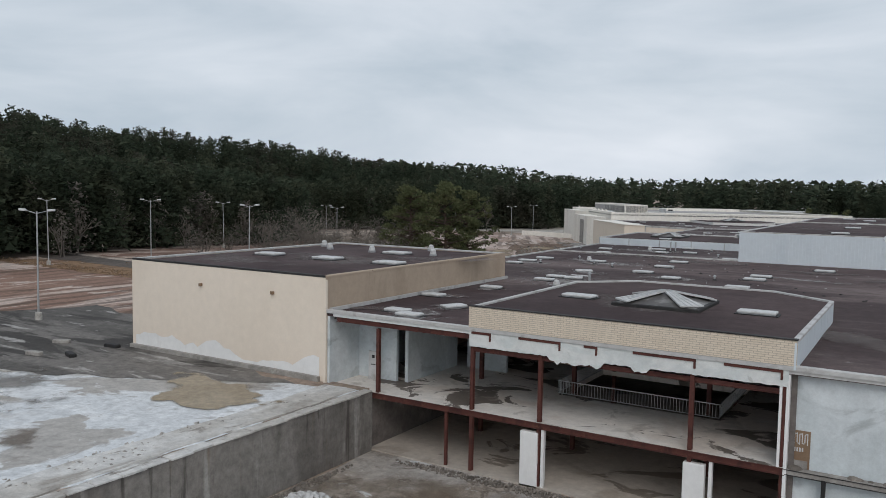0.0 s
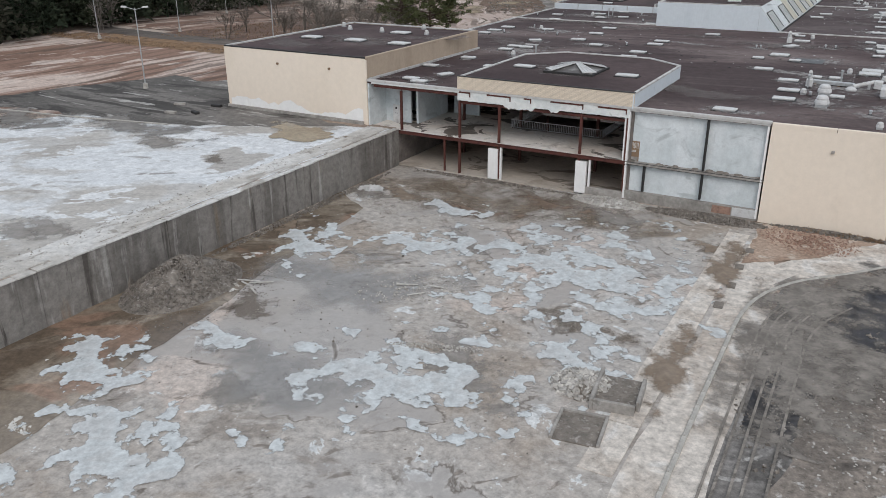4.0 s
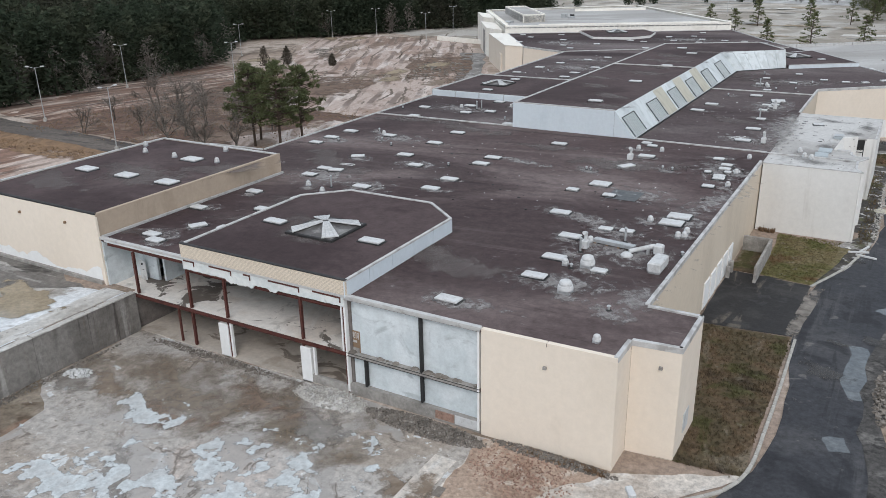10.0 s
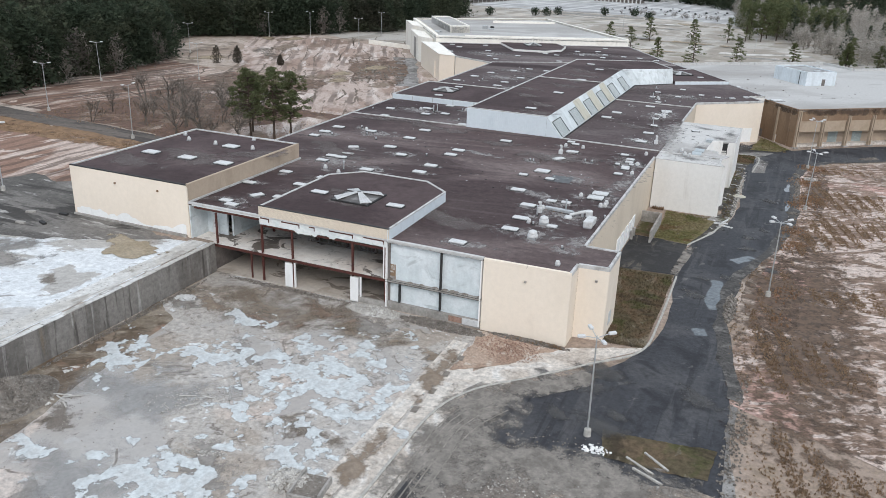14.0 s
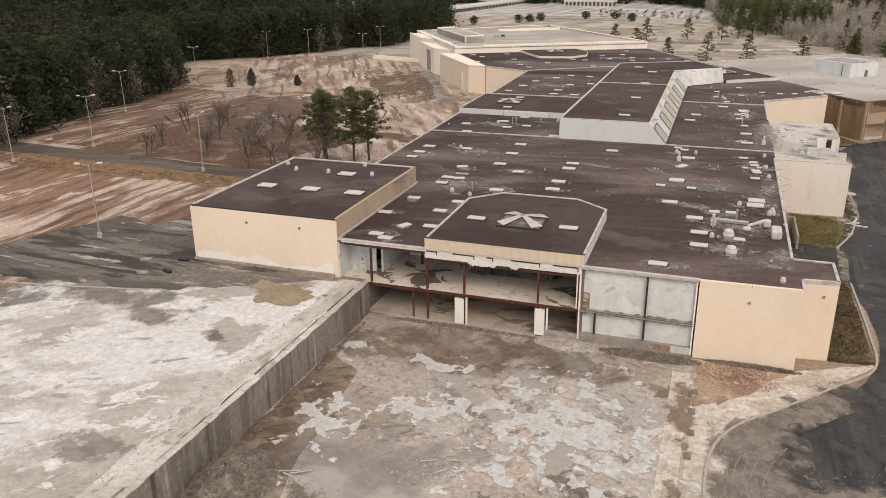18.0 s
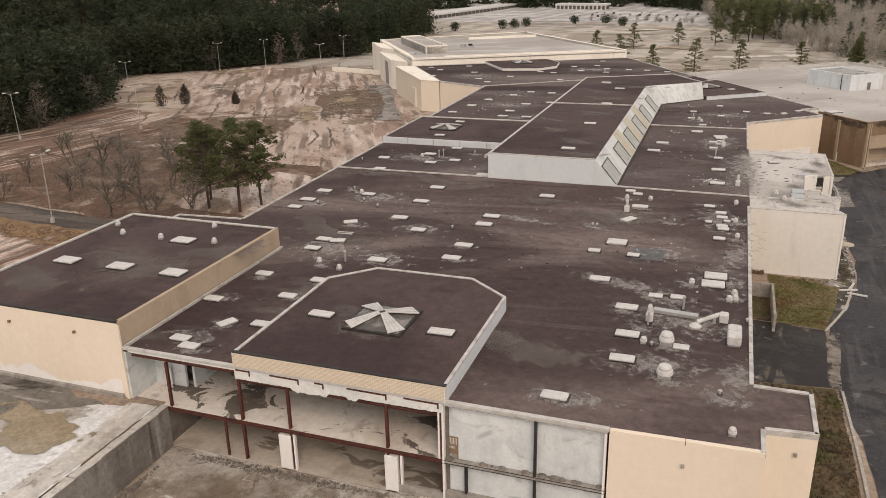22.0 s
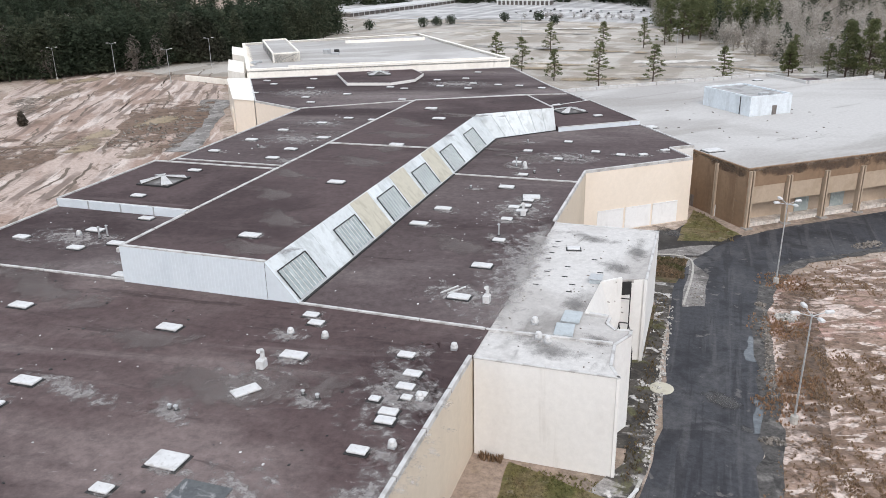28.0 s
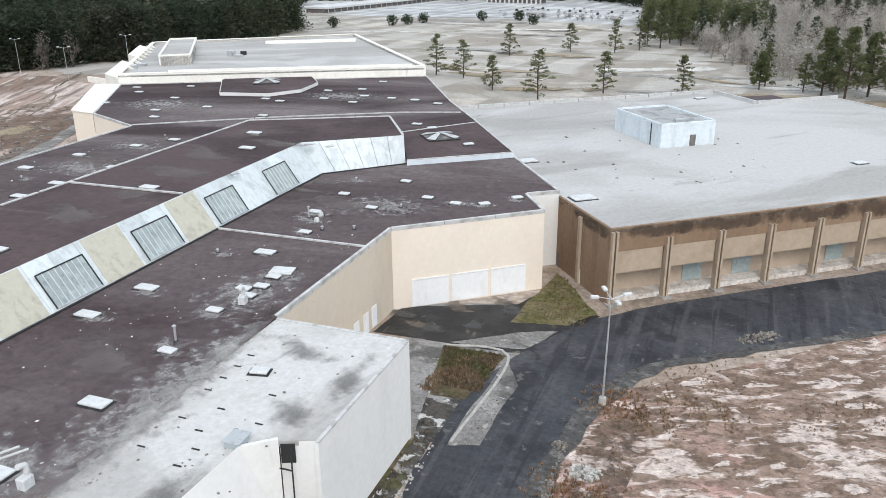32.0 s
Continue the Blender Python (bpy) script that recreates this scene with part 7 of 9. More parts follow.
part("annex_door", Geo().wall((-80.4, 232.75), (-79.2, 233.05), 0.3, 2.6, -0.06), M_DARK, fs_, "dark doorway")
part("low_wall", Geo().wall((-150, 308), (-121, 300), -0.5, 2.6, 0.5), M_CREAM, fs_, "low pale screen wall")
part("annex_niche", Geo().wall((-108.2, 273.1), (-112.2, 279.5), 1.0, 9.5, 0.08), M_CONC, fs_, "grey recessed window bay")

# ---- things on the roofs ----
def skylight(w, d, label, group, h=0.27):
    s = thing("skylight", (0, 0, 0), label, "skylight", group)
    part("curb", Geo().box(-w / 2 + 0.06, w / 2 - 0.06, -d / 2 + 0.06, d / 2 - 0.06, 0, h - 0.14), M_GALV, s)
    part("flashing", Geo().box(-w / 2 - 0.16, w / 2 + 0.16, -d / 2 - 0.16, d / 2 + 0.16, 0, 0.05), M_BLACK, s)
    part("lid", Geo().cbox(-w / 2, w / 2, -d / 2, d / 2, h - 0.14, h, 0.05), M_WHITE, s)
    return s


HALOS = []


def spread(first, places, z):
    """Copies of a thing at places of x, y and perhaps a turn; the first takes the first place."""
    out = []
    for k, p in enumerate(places):
        m = pose(p[0], p[1], z, 0, 0, p[2] if len(p) > 2 else random.uniform(-1.5, 1.5))
        HALOS.append((p[0], p[1], z))
        if k:
            out.append(copy_thing(first, m))
        else:
            first.matrix_basis = m
            out.append(first)
    return out


G_SKY = "skylights on the mall roof"
spread(skylight(2.3, 1.25, "white rectangular skylight box on the dark roof", G_SKY),
       [(-16.8, 86.1), (-16.8, 81.2), (-16.8, 95.2), (-16.8, 99.1), (-11.4, 111.4), (1.9, 79.6), (-25.4, 77.9), (-29.4, 103.4), (-29.7, 111.5), (-47.0, 99.5), (-46.8, 104.7), (-29.4, 94.8), (5.9, 72.5), (6.8, 66.0), (7.0, 60.7), (2.5, 52.2), (3.0, 109.7), (2.2, 103.0, 55), (13.3, 135.2), (13.4, 126.1), (1.2, 147.4), (2.2, 154.5), (8.1, 167.3), (-36.3, 174.8), (-30.6, 174.9), (-36.4, 181.7), (-34.9, 191.9), (-47.9, 187.0), (-39.2, 133.6), (-24.9, 121.4)], ROOF_Z)
spread(skylight(2.0, 1.15, "white rectangular skylight box near the store block", G_SKY),
       [(-36.6, 69.7), (-30.4, 64.5), (-32.9, 56.4, 62), (-29.3, 57.2), (-35.3, 51.9), (-33.4, 50.7), (-38.0, 61.4), (-35.4, 79.5), (-35.6, 83.1), (-33.5, 83.0, 15), (-35.4, 90.9, 30), (-29.2, 69.7), (-24.8, 90.3), (-47.0, 95.4), (-38.9, 104.8), (-44.0, 120.6), (-46.7, 128.7), (-36.8, 127.3), (-33.0, 130.0), (-35.8, 139.6), (-29.5, 195.5), (-46.2, 196.5), (-32.3, 210.5), (-38.3, 211.1), (-41.7, 205.0), (-49.6, 176.9)], ROOF_Z)
spread(skylight(1.5, 0.95, "small white skylight box among vents", G_SKY),
       [(8.5, 76.4), (10.8, 76.7), (12.0, 64.6), (14.5, 98.0), (14.4, 109.6), (14.6, 107.4), (12.7, 112.6), (14.7, 103.4), (14.9, 102.2), (1.9, 116.3), (0.6, 117.8), (13.0, 144.0), (12.8, 161.4), (13.0, 158.8), (13.0, 156.3), (11.6, 157.7), (11.9, 152.3), (11.8, 199.7), (6.1, 190.9), (22.3, 191.9), (26.0, 193.0, 38), (29.4, 197.2, 38), (17.8, 193.1), (12.4, 186.4), (6.1, 182.4), (8.9, 174.9), (-0.3, 88.9), (4.6, 88.6)], ROOF_Z)
spread(skylight(0.9, 0.7, "very small white skylight box", G_SKY), [(12.9, 104.9), (15.3, 105.8), (16.3, 106.6)], ROOF_Z)
spread(skylight(2.5, 1.9, "large white square-ish roof hatch", G_SKY), [(2.0, 92.9), (14.5, 84.2), (14.3, 81.6), (12.9, 163.0, 12)], ROOF_Z)
spread(skylight(1.9, 1.1, "white skylight box on the far dark roof", G_SKY),
       [(-79.4, 250.9), (-77.0, 236.8), (-55.7, 227.1), (-60.3, 233.2), (-45.3, 252.7), (-40.7, 251.3), (-35.3, 235.7), (-32.8, 257.4), (-37.0, 267.3), (-25.4, 263.5), (-30.0, 271.7), (-24.4, 255.2), (-18.2, 262.6), (-12.3, 262.3), (-5.8, 259.7), (-72.8, 262.0), (-84.6, 256.3), (-2.0, 238.0), (-66.0, 247.0), (-52.0, 240.0), (-30.0, 284.0)], ROOF_Z)
spread(skylight(2.3, 1.25, "white skylight box on the clerestory roof", G_SKY), [(-11.3, 126.8), (-11.5, 149.5), (-11.8, 172.8), (-12.0, 195.0), (-16.8, 204.4)], MON_Z)
spread(skylight(2.7, 1.8, "large white skylight on the store block roof", "skylights on the store block"), [(-57.7, 61.0), (-50.2, 61.2), (-42.9, 61.3), (-48.8, 71.0)], BZ - 0.06)
spread(skylight(2.5, 1.2, "white skylight box beside the pyramid light", G_SKY), [(-22.8, 58.3), (-9.8, 58.0)], 11.62)
spread(skylight(2.0, 1.1, "white skylight box on the raised deck", G_SKY), [(-41.5, 145.4), (-42.0, 160.0)], 11.25)
spread(skylight(1.8, 1.1, "white skylight box on the angled deck", G_SKY), [(3.4, 232.2, 38), (14.0, 222.0, 38)], 10.9)


def pyramid_light(r, label):
    """A low pyramid of grimy panes on a square kerb, with four white flaps along the hips."""
    p = thing("pyramid_skylight", (0, 0, 0), label, "skylight", "pyramid skylights")
    part("kerb", Geo().cbox(-r, r, -r, r, 0, 0.24, 0.05), M_BLACK, p)
    h = r * 0.22
    q = r * 0.94
    corners = [Vector((q, q, 0.22)), Vector((-q, q, 0.22)), Vector((-q, -q, 0.22)), Vector((q, -q, 0.22))]
    top = Vector((0, 0, 0.22 + h))
    for k in range(4):
        c0, c1 = corners[k], corners[(k + 1) % 4]
        d = Vector((0, 0, 0.06))
        part("pane", Geo().add([c0, c1, top, c0 - d, c1 - d, top - d], [(0, 1, 2), (3, 5, 4), (0, 3, 4, 1), (1, 4, 5, 2), (2, 5, 3, 0)]), M_GRIMYPANE, p, "grimy dark pane")
        out = Vector((c0.x, c0.y, 0)).normalized()
        n = Vector((-out.y, out.x, 0))
        lo, hi = out * r * 1.16 + Vector((0, 0, 0.42)), out * r * 0.10 + Vector((0, 0, 0.36 + h))
        w0, w1 = r * 0.29, r * 0.10
        e = Vector((0, 0, 0.10))
        part("flap", Geo().add([lo - n * w0, lo + n * w0, hi + n * w1, hi - n * w1, lo - n * w0 - e, lo + n * w0 - e, hi + n * w1 - e, hi - n * w1 - e],
                               [(0, 1, 2, 3), (7, 6, 5, 4), (0, 4, 5, 1), (1, 5, 6, 2), (2, 6, 7, 3), (3, 7, 4, 0)]), M_WHITE, p, "white ribbed metal flap")
        for j in (-0.5, 0.0, 0.5):
            a, b = lo + n * w0 * j, hi + n * w1 * j
            part("seam", Geo().tube(tuple(a + e * 0.15), tuple(b + e * 0.15), 0.03, 0.02, 4), M_GALV, p)
    return p


M_GRIMYPANE = mat("grimy_plastic_pane", (0.10, 0.092, 0.088), [((0.26, 0.25, 0.24), 0.6, 0.48, 0.62, ONE, 0.6, 8, 0.8), ((0.04, 0.036, 0.034), 1.2, 0.55, 0.66, ONE, 0.6, 8, 0.8)], 0.5)
spread(pyramid_light(3.1, "low pyramid skylight with white flaps and dark panes"), [(-16.3, 58.9, 0)], 11.62)
spread(pyramid_light(2.9, "low pyramid skylight on the raised deck, white flaps"), [(-42.9, 153.2, 0)], 11.25)
spread(pyramid_light(2.9, "low pyramid skylight on the angled deck, white flaps"), [(7.5, 225.5, 38)], 10.9)
spread(pyramid_light(3.2, "low pyramid skylight on the far octagon deck"), [(-56.0, 270.5, 30)], 10.75)


def mushroom_vent(r, h, label, group="roof fans"):
    v = thing("roof_fan", (0, 0, 0), label, "roof fan", group)
    part("curb", Geo().box(-r * 0.8, r * 0.8, -r * 0.8, r * 0.8, 0, h * 0.3), M_GALV, v)
    part("housing", Geo().lathe([(r, 0), (r * 1.02, h * 0.12), (r * 0.95, h * 0.3), (r * 0.9, h * 0.32)], 16, (0, 0, h * 0.28)), M_WHITE, v, smooth=False)
    part("cap", Geo().lathe([(r * 0.82, 0), (r * 0.84, h * 0.16), (r * 0.7, h * 0.3), (r * 0.4, h * 0.38), (r * 0.08, h * 0.41)], 16, (0, 0, h * 0.6)), M_WHITE, v, smooth=False)
    return v


spread(mushroom_vent(0.72, 1.3, "white domed roof exhaust fan"), [(11.0, 58.5), (10.6, 65.2)], ROOF_Z)
spread(mushroom_vent(0.34, 0.72, "small white domed roof fan"), [(8.5, 64.7), (16.7, 77.7), (16.1, 77.4), (12.0, 81.3), (-32.1, 75.2), (-28.6, 73.7), (16.8, 50.7), (8.4, 71.9), (16.6, 79.2), (0.6, 113.6), (4.1, 113.8), (16.4, 115.0), (16.4, 105.9), (16.7, 99.2), (8.4, 178.8), (7.8, 181.0), (-40.0, 131.5), (-40.4, 105.3)], ROOF_Z)
spread(mushroom_vent(0.34, 0.75, "small white domed fan on the store block"), [(-61.3, 73.8), (-58.1, 71.0), (-52.1, 70.9), (-48.2, 76.8), (-44.5, 71.4)], BZ - 0.06)


def stack_pipe(h, label):
    s = thing("vent_stack", (0, 0, 0), label, "vent pipe", "vent stacks")
    part("pipe", Geo().tube((0, 0, 0), (0, 0, h), 0.11, 0.11, 10), M_GALV, s)
    part("cap", Geo().lathe([(0.2, 0), (0.19, 0.05), (0.05, 0.15)], 10, (0, 0, h)), M_GALV, s)
    part("collar", Geo().lathe([(0.3, 0), (0.15, 0.14)], 10), M_BLACK, s)
    return s


spread(stack_pipe(1.5, "thin white vent stack with a cap"), [(11.6, 73.6), (8.5, 68.7), (-28.9, 76.0), (-36.5, 131.2), (-35.9, 132.0), (12.5, 145.8), (6.6, 180.0)], ROOF_Z)
spread(stack_pipe(0.42, "short white vent pipe"), [(9.3, 64.2), (17.9, 72.3), (15.7, 56.7), (-38.2, 101.5), (-42.5, 107.0), (-34.8, 99.0), (8.4, 103.7), (-2.2, 98.9), (-1.6, 98.9), (7.0, 103.9), (-20.5, 92.3), (-44.4, 98.0), (-27.5, 125.0), (-31.0, 136.0), (3.0, 165.5), (10.4, 176.5), (14.0, 178.0), (16.0, 188.0), (4.5, 198.0), (-43.5, 182.0), (-50.0, 126.0)], ROOF_Z)

unit = thing("rooftop_unit", (16.7, 67.8, ROOF_Z), "white boxy rooftop unit with a rounded top", "air handler")
part("body", Geo().cbox(-0.65, 0.65, -1.5, 1.5, 0.2, 1.1, 0.12), M_WHITE, unit)
part("base_frame", Geo().box(-0.55, 0.55, -1.4, 1.4, 0, 0.2), M_GALV, unit)
part("seam", Geo().box(-0.66, 0.66, -0.03, 0.03, 0.2, 1.11), M_GALV, unit)
duct = thing("roof_duct", (13.6, 69.6, ROOF_Z), "white bent duct from a fan box", "duct")
part("fan_box", Geo().cbox(1.6, 2.5, 1.7, 2.7, 0.1, 1.0, 0.1), M_WHITE, duct)
part("duct_run", Geo().tube((1.6, 2.2, 0.8), (-0.5, 0.6, 0.4), 0.24, 0.22, 10), M_WHITE, duct)
part("duct_elbow", Geo().lathe([(0.6, 0), (0.62, 0.15), (0.4, 0.36), (0.1, 0.45)], 12, (-0.6, 0.2, 0.0)), M_WHITE, duct)
part("leg", Geo().box(1.0, 1.3, 1.5, 1.8, 0, 0.6), M_GALV, duct)
long_duct = thing("roof_duct", (10.8, 72.0, ROOF_Z), "long low grey sheet duct with a peeled cover", "duct", turn=-6)
part("trunk", Geo().cbox(-2.1, 2.4, -0.38, 0.38, 0.12, 0.5, 0.05), M_GALV, long_duct)
for k in range(4):
    part("sleeper", Geo().box(-1.9 + 1.3 * k, -1.7 + 1.3 * k, -0.5, 0.5, 0, 0.12), M_BROWN, long_duct)
kit = thing("exhaust_unit", (8.5, 70.0, ROOF_Z), "white exhaust box with a curved stack", "roof fan")
part("box", Geo().cbox(-0.35, 0.35, -0.5, 0.4, 0.1, 0.9, 0.06), M_WHITE, kit)
part("stack", Geo().tube((0, 0.2, 0.9), (0, 0.2, 1.6), 0.2, 0.2, 10).tube((0, 0.2, 1.6), (0, -0.4, 1.8), 0.2, 0.2, 10), M_WHITE, kit)
for at, turn in (((1.4, 107.0), 0), ((13.6, 154.6), 10), ((16.5, 125.7), 0)):
    m = pose(at[0], at[1], ROOF_Z, 0, 0, turn)
    copy_thing(kit, m)
ladder = thing("fallen_pipe", (12.4, 127.8, ROOF_Z), "two loose white metal bars lying on the roof", "pipe")
part("bar", Geo().box(-1.3, 1.3, -0.06, 0.06, 0.0, 0.12), M_WHITE, ladder).matrix_basis = pose(-0.6, 0, 0, 0, 0, 62)
part("bar", Geo().box(-1.3, 1.3, -0.06, 0.06, 0.0, 0.12), M_WHITE, ladder).matrix_basis = pose(0.2, 0, 0, 0, 0, 60)
bars = thing("fallen_pipe", (-34.1, 86.4, ROOF_Z), "loose white metal strips on the roof", "pipe")
part("bar", Geo().box(-1.1, 1.1, -0.08, 0.08, 0.0, 0.1), M_WHITE, bars).matrix_basis = pose(0, 0.3, 0, 0, 0, 8)
part("bar", Geo().box(-1.1, 1.1, -0.08, 0.08, 0.0, 0.1), M_WHITE, bars).matrix_basis = pose(0.1, -0.3, 0, 0, 0, 3)
# things on the white block
hatch = thing("roof_hatch", (25.4, 124.6, WZ + 0.08), "weathered blue-grey metal roof hatch lid", "hatch")
part("lid", Geo().cbox(-0.9, 0.9, -1.3, 1.3, 0.15, 0.3, 0.04), M_HATCH, hatch)
part("curb", Geo().box(-0.8, 0.8, -1.2, 1.2, 0, 0.15), M_GALV, hatch)
copy_thing(hatch, pose(25.2, 121.6, WZ + 0.08, 0, 0, 4))
spread(skylight(1.5, 1.0, "small white skylight box on the white block", G_SKY), [(22.3, 143.8, 12)], WZ + 0.08)
hood_box = thing("roof_box", (26.3, 134.6, WZ + 0.08), "blue-grey sheet metal box beside the hood", "vent box")
part("body", Geo().cbox(-0.6, 0.6, -0.75, 0.75, 0.0, 0.5, 0.05), M_HATCH, hood_box)
part("cap", Geo().cbox(-0.7, 0.7, -0.85, 0.85, 0.5, 0.58, 0.03), M_GALV, hood_box)
for x, y in ((20.0, 146.0), (20.0, 144.0), (20.0, 142.0), (20.0, 140.0), (20.6, 136.0), (22.6, 138.0), (24.0, 133.0), (24.0, 131.0), (25.2, 141.0), (26.4, 137.2), (20.2, 132.0), (22.8, 135.0)):
    d = thing("roof_drain", (x, y, WZ + 0.08), "small dark roof drain slot", "drain", "roof drain slots")
    part("grate", Geo().box(-0.32, 0.32, -0.06, 0.06, 0, 0.06), M_BLACK, d)
spread(mushroom_vent(0.35, 0.8, "white vent on the white block"), [(23.2, 119.4), (24.2, 118.8), (22.2, 122.4)], WZ + 0.08)
spread(skylight(3.4, 2.2, "broad white flat hood at the brown store roof edge", "boxes on the brown store"), [(37.4, 203.0, 38), (24.6, 220.6, 38)], BR)
spread(skylight(2.2, 1.4, "white flat box on the brown store roof", "boxes on the brown store"), [(76.1, 237.2, 38), (47.8, 290.5, 38)], BR)
scrap = mat("grimy_bitumen_patch", (0.095, 0.10, 0.102), [((0.08, 0.085, 0.09), 0.7, 0.45, 0.6, ONE, 0.8, 7, 0.9), ((0.34, 0.34, 0.34), 0.5, 0.58, 0.66, ONE, 0.8, 7, 0.8)], 0.6)


def stain(name, x, y, z, rx, ry, material, parent, turn=0.0):
    """A thin sheet that carries a faded stain."""
    o = part(name, Geo().add([(-rx, -ry, 0), (rx, -ry, 0), (rx, ry, 0), (-rx, ry, 0)], [(0, 1, 2, 3)]), material, parent)
    o.matrix_basis = pose(x, y, z, 0, 0, turn)
    return o


rng_s = random.Random(6)
lift = 0.004
for k, (x, y, rx, ry) in enumerate(((18.1, 136.0, 1.3, 19.0), (17.6, 147.0, 1.8, 6.0))):
    stain("roof_stain", x, y, ROOF_Z + 0.05 + 0.002 * k, rx, ry, M_CHALKSTAIN, mall, 2)
for x, y, rx, ry in ((7.6, 90.5, 6.2, 5.0), (15.2, 83.0, 4.2, 6.0), (12.0, 71.0, 8.5, 6.0), (13.0, 127.0, 6.0, 4.5), (-33.5, 80.5, 7.0, 6.5), (-37.0, 104.0, 7.5, 4.6), (-25.0, 78.5, 5.4, 4.2), (-25.0, 91.0, 5.2, 3.6), (-40.0, 130.5, 9.5, 4.6), (14.0, 106.0, 4.2, 9.5), (12.6, 157.5, 6.0, 9.0), (3.8, 52.2, 5.4, 2.0), (9.5, 60.5, 8.0, 3.6), (-40.0, 190.0, 10.0, 6.0), (17.0, 137.0, 4.6, 22.0), (13.0, 188.0, 10.0, 6.0), (5.0, 79.0, 9.0, 2.6), (-34.6, 52.5, 4.6, 2.8), (1.5, 104.0, 5.4, 4.6), (-12.5, 99.3, 9.0, 1.9), (-45.5, 98.0, 4.5, 4.0), (-42.0, 205.0, 9.0, 5.0), (-33.0, 174.0, 6.0, 3.0), (17.0, 60.0, 2.6, 6.0), (16.5, 92.0, 2.8, 12.0), (-64.0, 240.0, 14.0, 8.0), (-30.0, 262.0, 14.0, 8.0)):
    lift += 0.0012
    room_for(x, y, (rx + ry) / 2, 99)
    stain("roof_stain", x, y, ROOF_Z + lift, rx, ry, M_STAIN, mall, rng_s.uniform(-20, 20))
for k, (x, y, rx, ry, turn) in enumerate(((29.6, 146.0, 1.6, 6.0, 0), (27.6, 140.0, 2.4, 3.4, 20), (24.6, 118.0, 4.5, 2.4, 0), (28.5, 121.0, 2.0, 1.8, 0), (25.0, 129.0, 1.6, 4.0, 0), (24.0, 148.5, 5.0, 2.0, -8))):
    stain("roof_stain", x, y, WZ + 0.086 + 0.002 * k, rx, ry, M_ROOFSOOT, wb, turn)
for k in range(22):
    lift += 0.0012
    x, y, rx, ry = rng_s.uniform(-46, 12), rng_s.uniform(58, 200) if k % 4 else rng_s.uniform(50, 80), rng_s.uniform(5, 15), rng_s.uniform(1.5, 5)
    if not room_for(x, y, (rx + ry) / 2):
        continue
    stain("roof_stain", x, y, ROOF_Z + lift, rx, ry, M_DUST, mall, rng_s.uniform(-25, 25))
for k in range(9):
    stain("roof_stain", rng_s.uniform(-22, -8), 124 + 9.5 * k, MON_Z + 0.004 + 0.001 * k, rng_s.uniform(4, 9), rng_s.uniform(2, 5), M_DUST, mall, rng_s.uniform(-20, 20))
stain("roof_stain", -17.5, 58.5, 11.628, 7.0, 6.0, M_DUST, mall)
for k in range(4):
    stain("roof_stain", -57 + 5 * k, 56 + 5 * (k % 2) + 3 * k, BZ - 0.054 + 0.001 * k, 8, 5, M_DUST, box, 20 * k)
for k, (x, y, z) in enumerate(HALOS):
    if k % 5 < 3 and z in (ROOF_Z, MON_Z) and y < 245:
        stain("roof_stain", x + rng_s.uniform(-0.8, 0.8), y + rng_s.uniform(-0.9, 0.6), z + 0.052 + 0.0004 * (k % 25), rng_s.uniform(1.6, 3.4), rng_s.uniform(1.2, 2.4), M_STAIN, mall, rng_s.uniform(-30, 30))
part("roof_patch", Geo().box(4.4, 8.2, 87.6, 91.6, ROOF_Z + 0.03, ROOF_Z + 0.05), scrap, mall, "peeled grey square of old roofing")

# ---- lamp posts ----
def lamp_post(h, arms, label, group):
    p = thing("street_lamp", (0, 0, 0), label, "street lamp", group)
    part("pole", Geo().tube((0, 0, 0.5), (0, 0, h), 0.11, 0.07, 8), M_GALV, p)
    part("foot", Geo().lathe([(0.42, -0.3), (0.38, 0.7), (0.36, 0.85), (0.16, 0.95)], 12), M_KERB, p)
    for k in range(arms):
        a = 2 * math.pi * k / arms + 0.2
        c, s = math.cos(a), math.sin(a)
        arm = part("arm", Geo().tube((0, 0, h - 0.25), (c * 1.35, s * 1.35, h + 0.1), 0.045, 0.04, 6), M_GALV, p)
        head = Geo().cbox(-0.2, 0.6, -0.2, 0.2, -0.1, 0.14, 0.06)
        ob = part("lamp_head", head, M_WHITE, arm)
        ob.matrix_basis = pose(c * 1.45, s * 1.45, h + 0.12, 0, -4, math.degrees(a))
    return p


def stand(first, places):
    for k, (x, y, r) in enumerate(places):
        m = pose(x, y, float(land(x, y)), random.uniform(-1, 1), random.uniform(-1, 1), r)
        if k:
            copy_thing(first, m)
        else:
            first.matrix_basis = m


stand(lamp_post(12.0, 2, "tall grey twin-arm parking lot lamp", "parking lot lamps"), [(-83.2, 51.6, 15), (-92.2, 92.0, 80), (-131.0, 104.0, 20), (-160.4, 150.2, 10), (-141.5, 174.0, 50), (-137.0, 86.4, 0), (-194.0, 232.0, 20), (-235.0, 293.0, 30), (-201.0, 299.0, 10), (-188.0, 316.0, 0), (-152.0, 302.0, 20), (-160.0, 340.0, 40), (-120.0, 420.0, 10), (20.0, 420.0, 10), (76.0, 390.0, 40), (-60.0, 470.0, 0)])
stand(lamp_post(11.8, 4, "tall white four-armed lamp post by the service road", "service road lamps"), [(26.6, 30.6, 25), (42.2, 78.3, 30), (46.9, 128.0, 10), (47.2, 165.2, 20), (44.0, 200.0, 0)][:4])

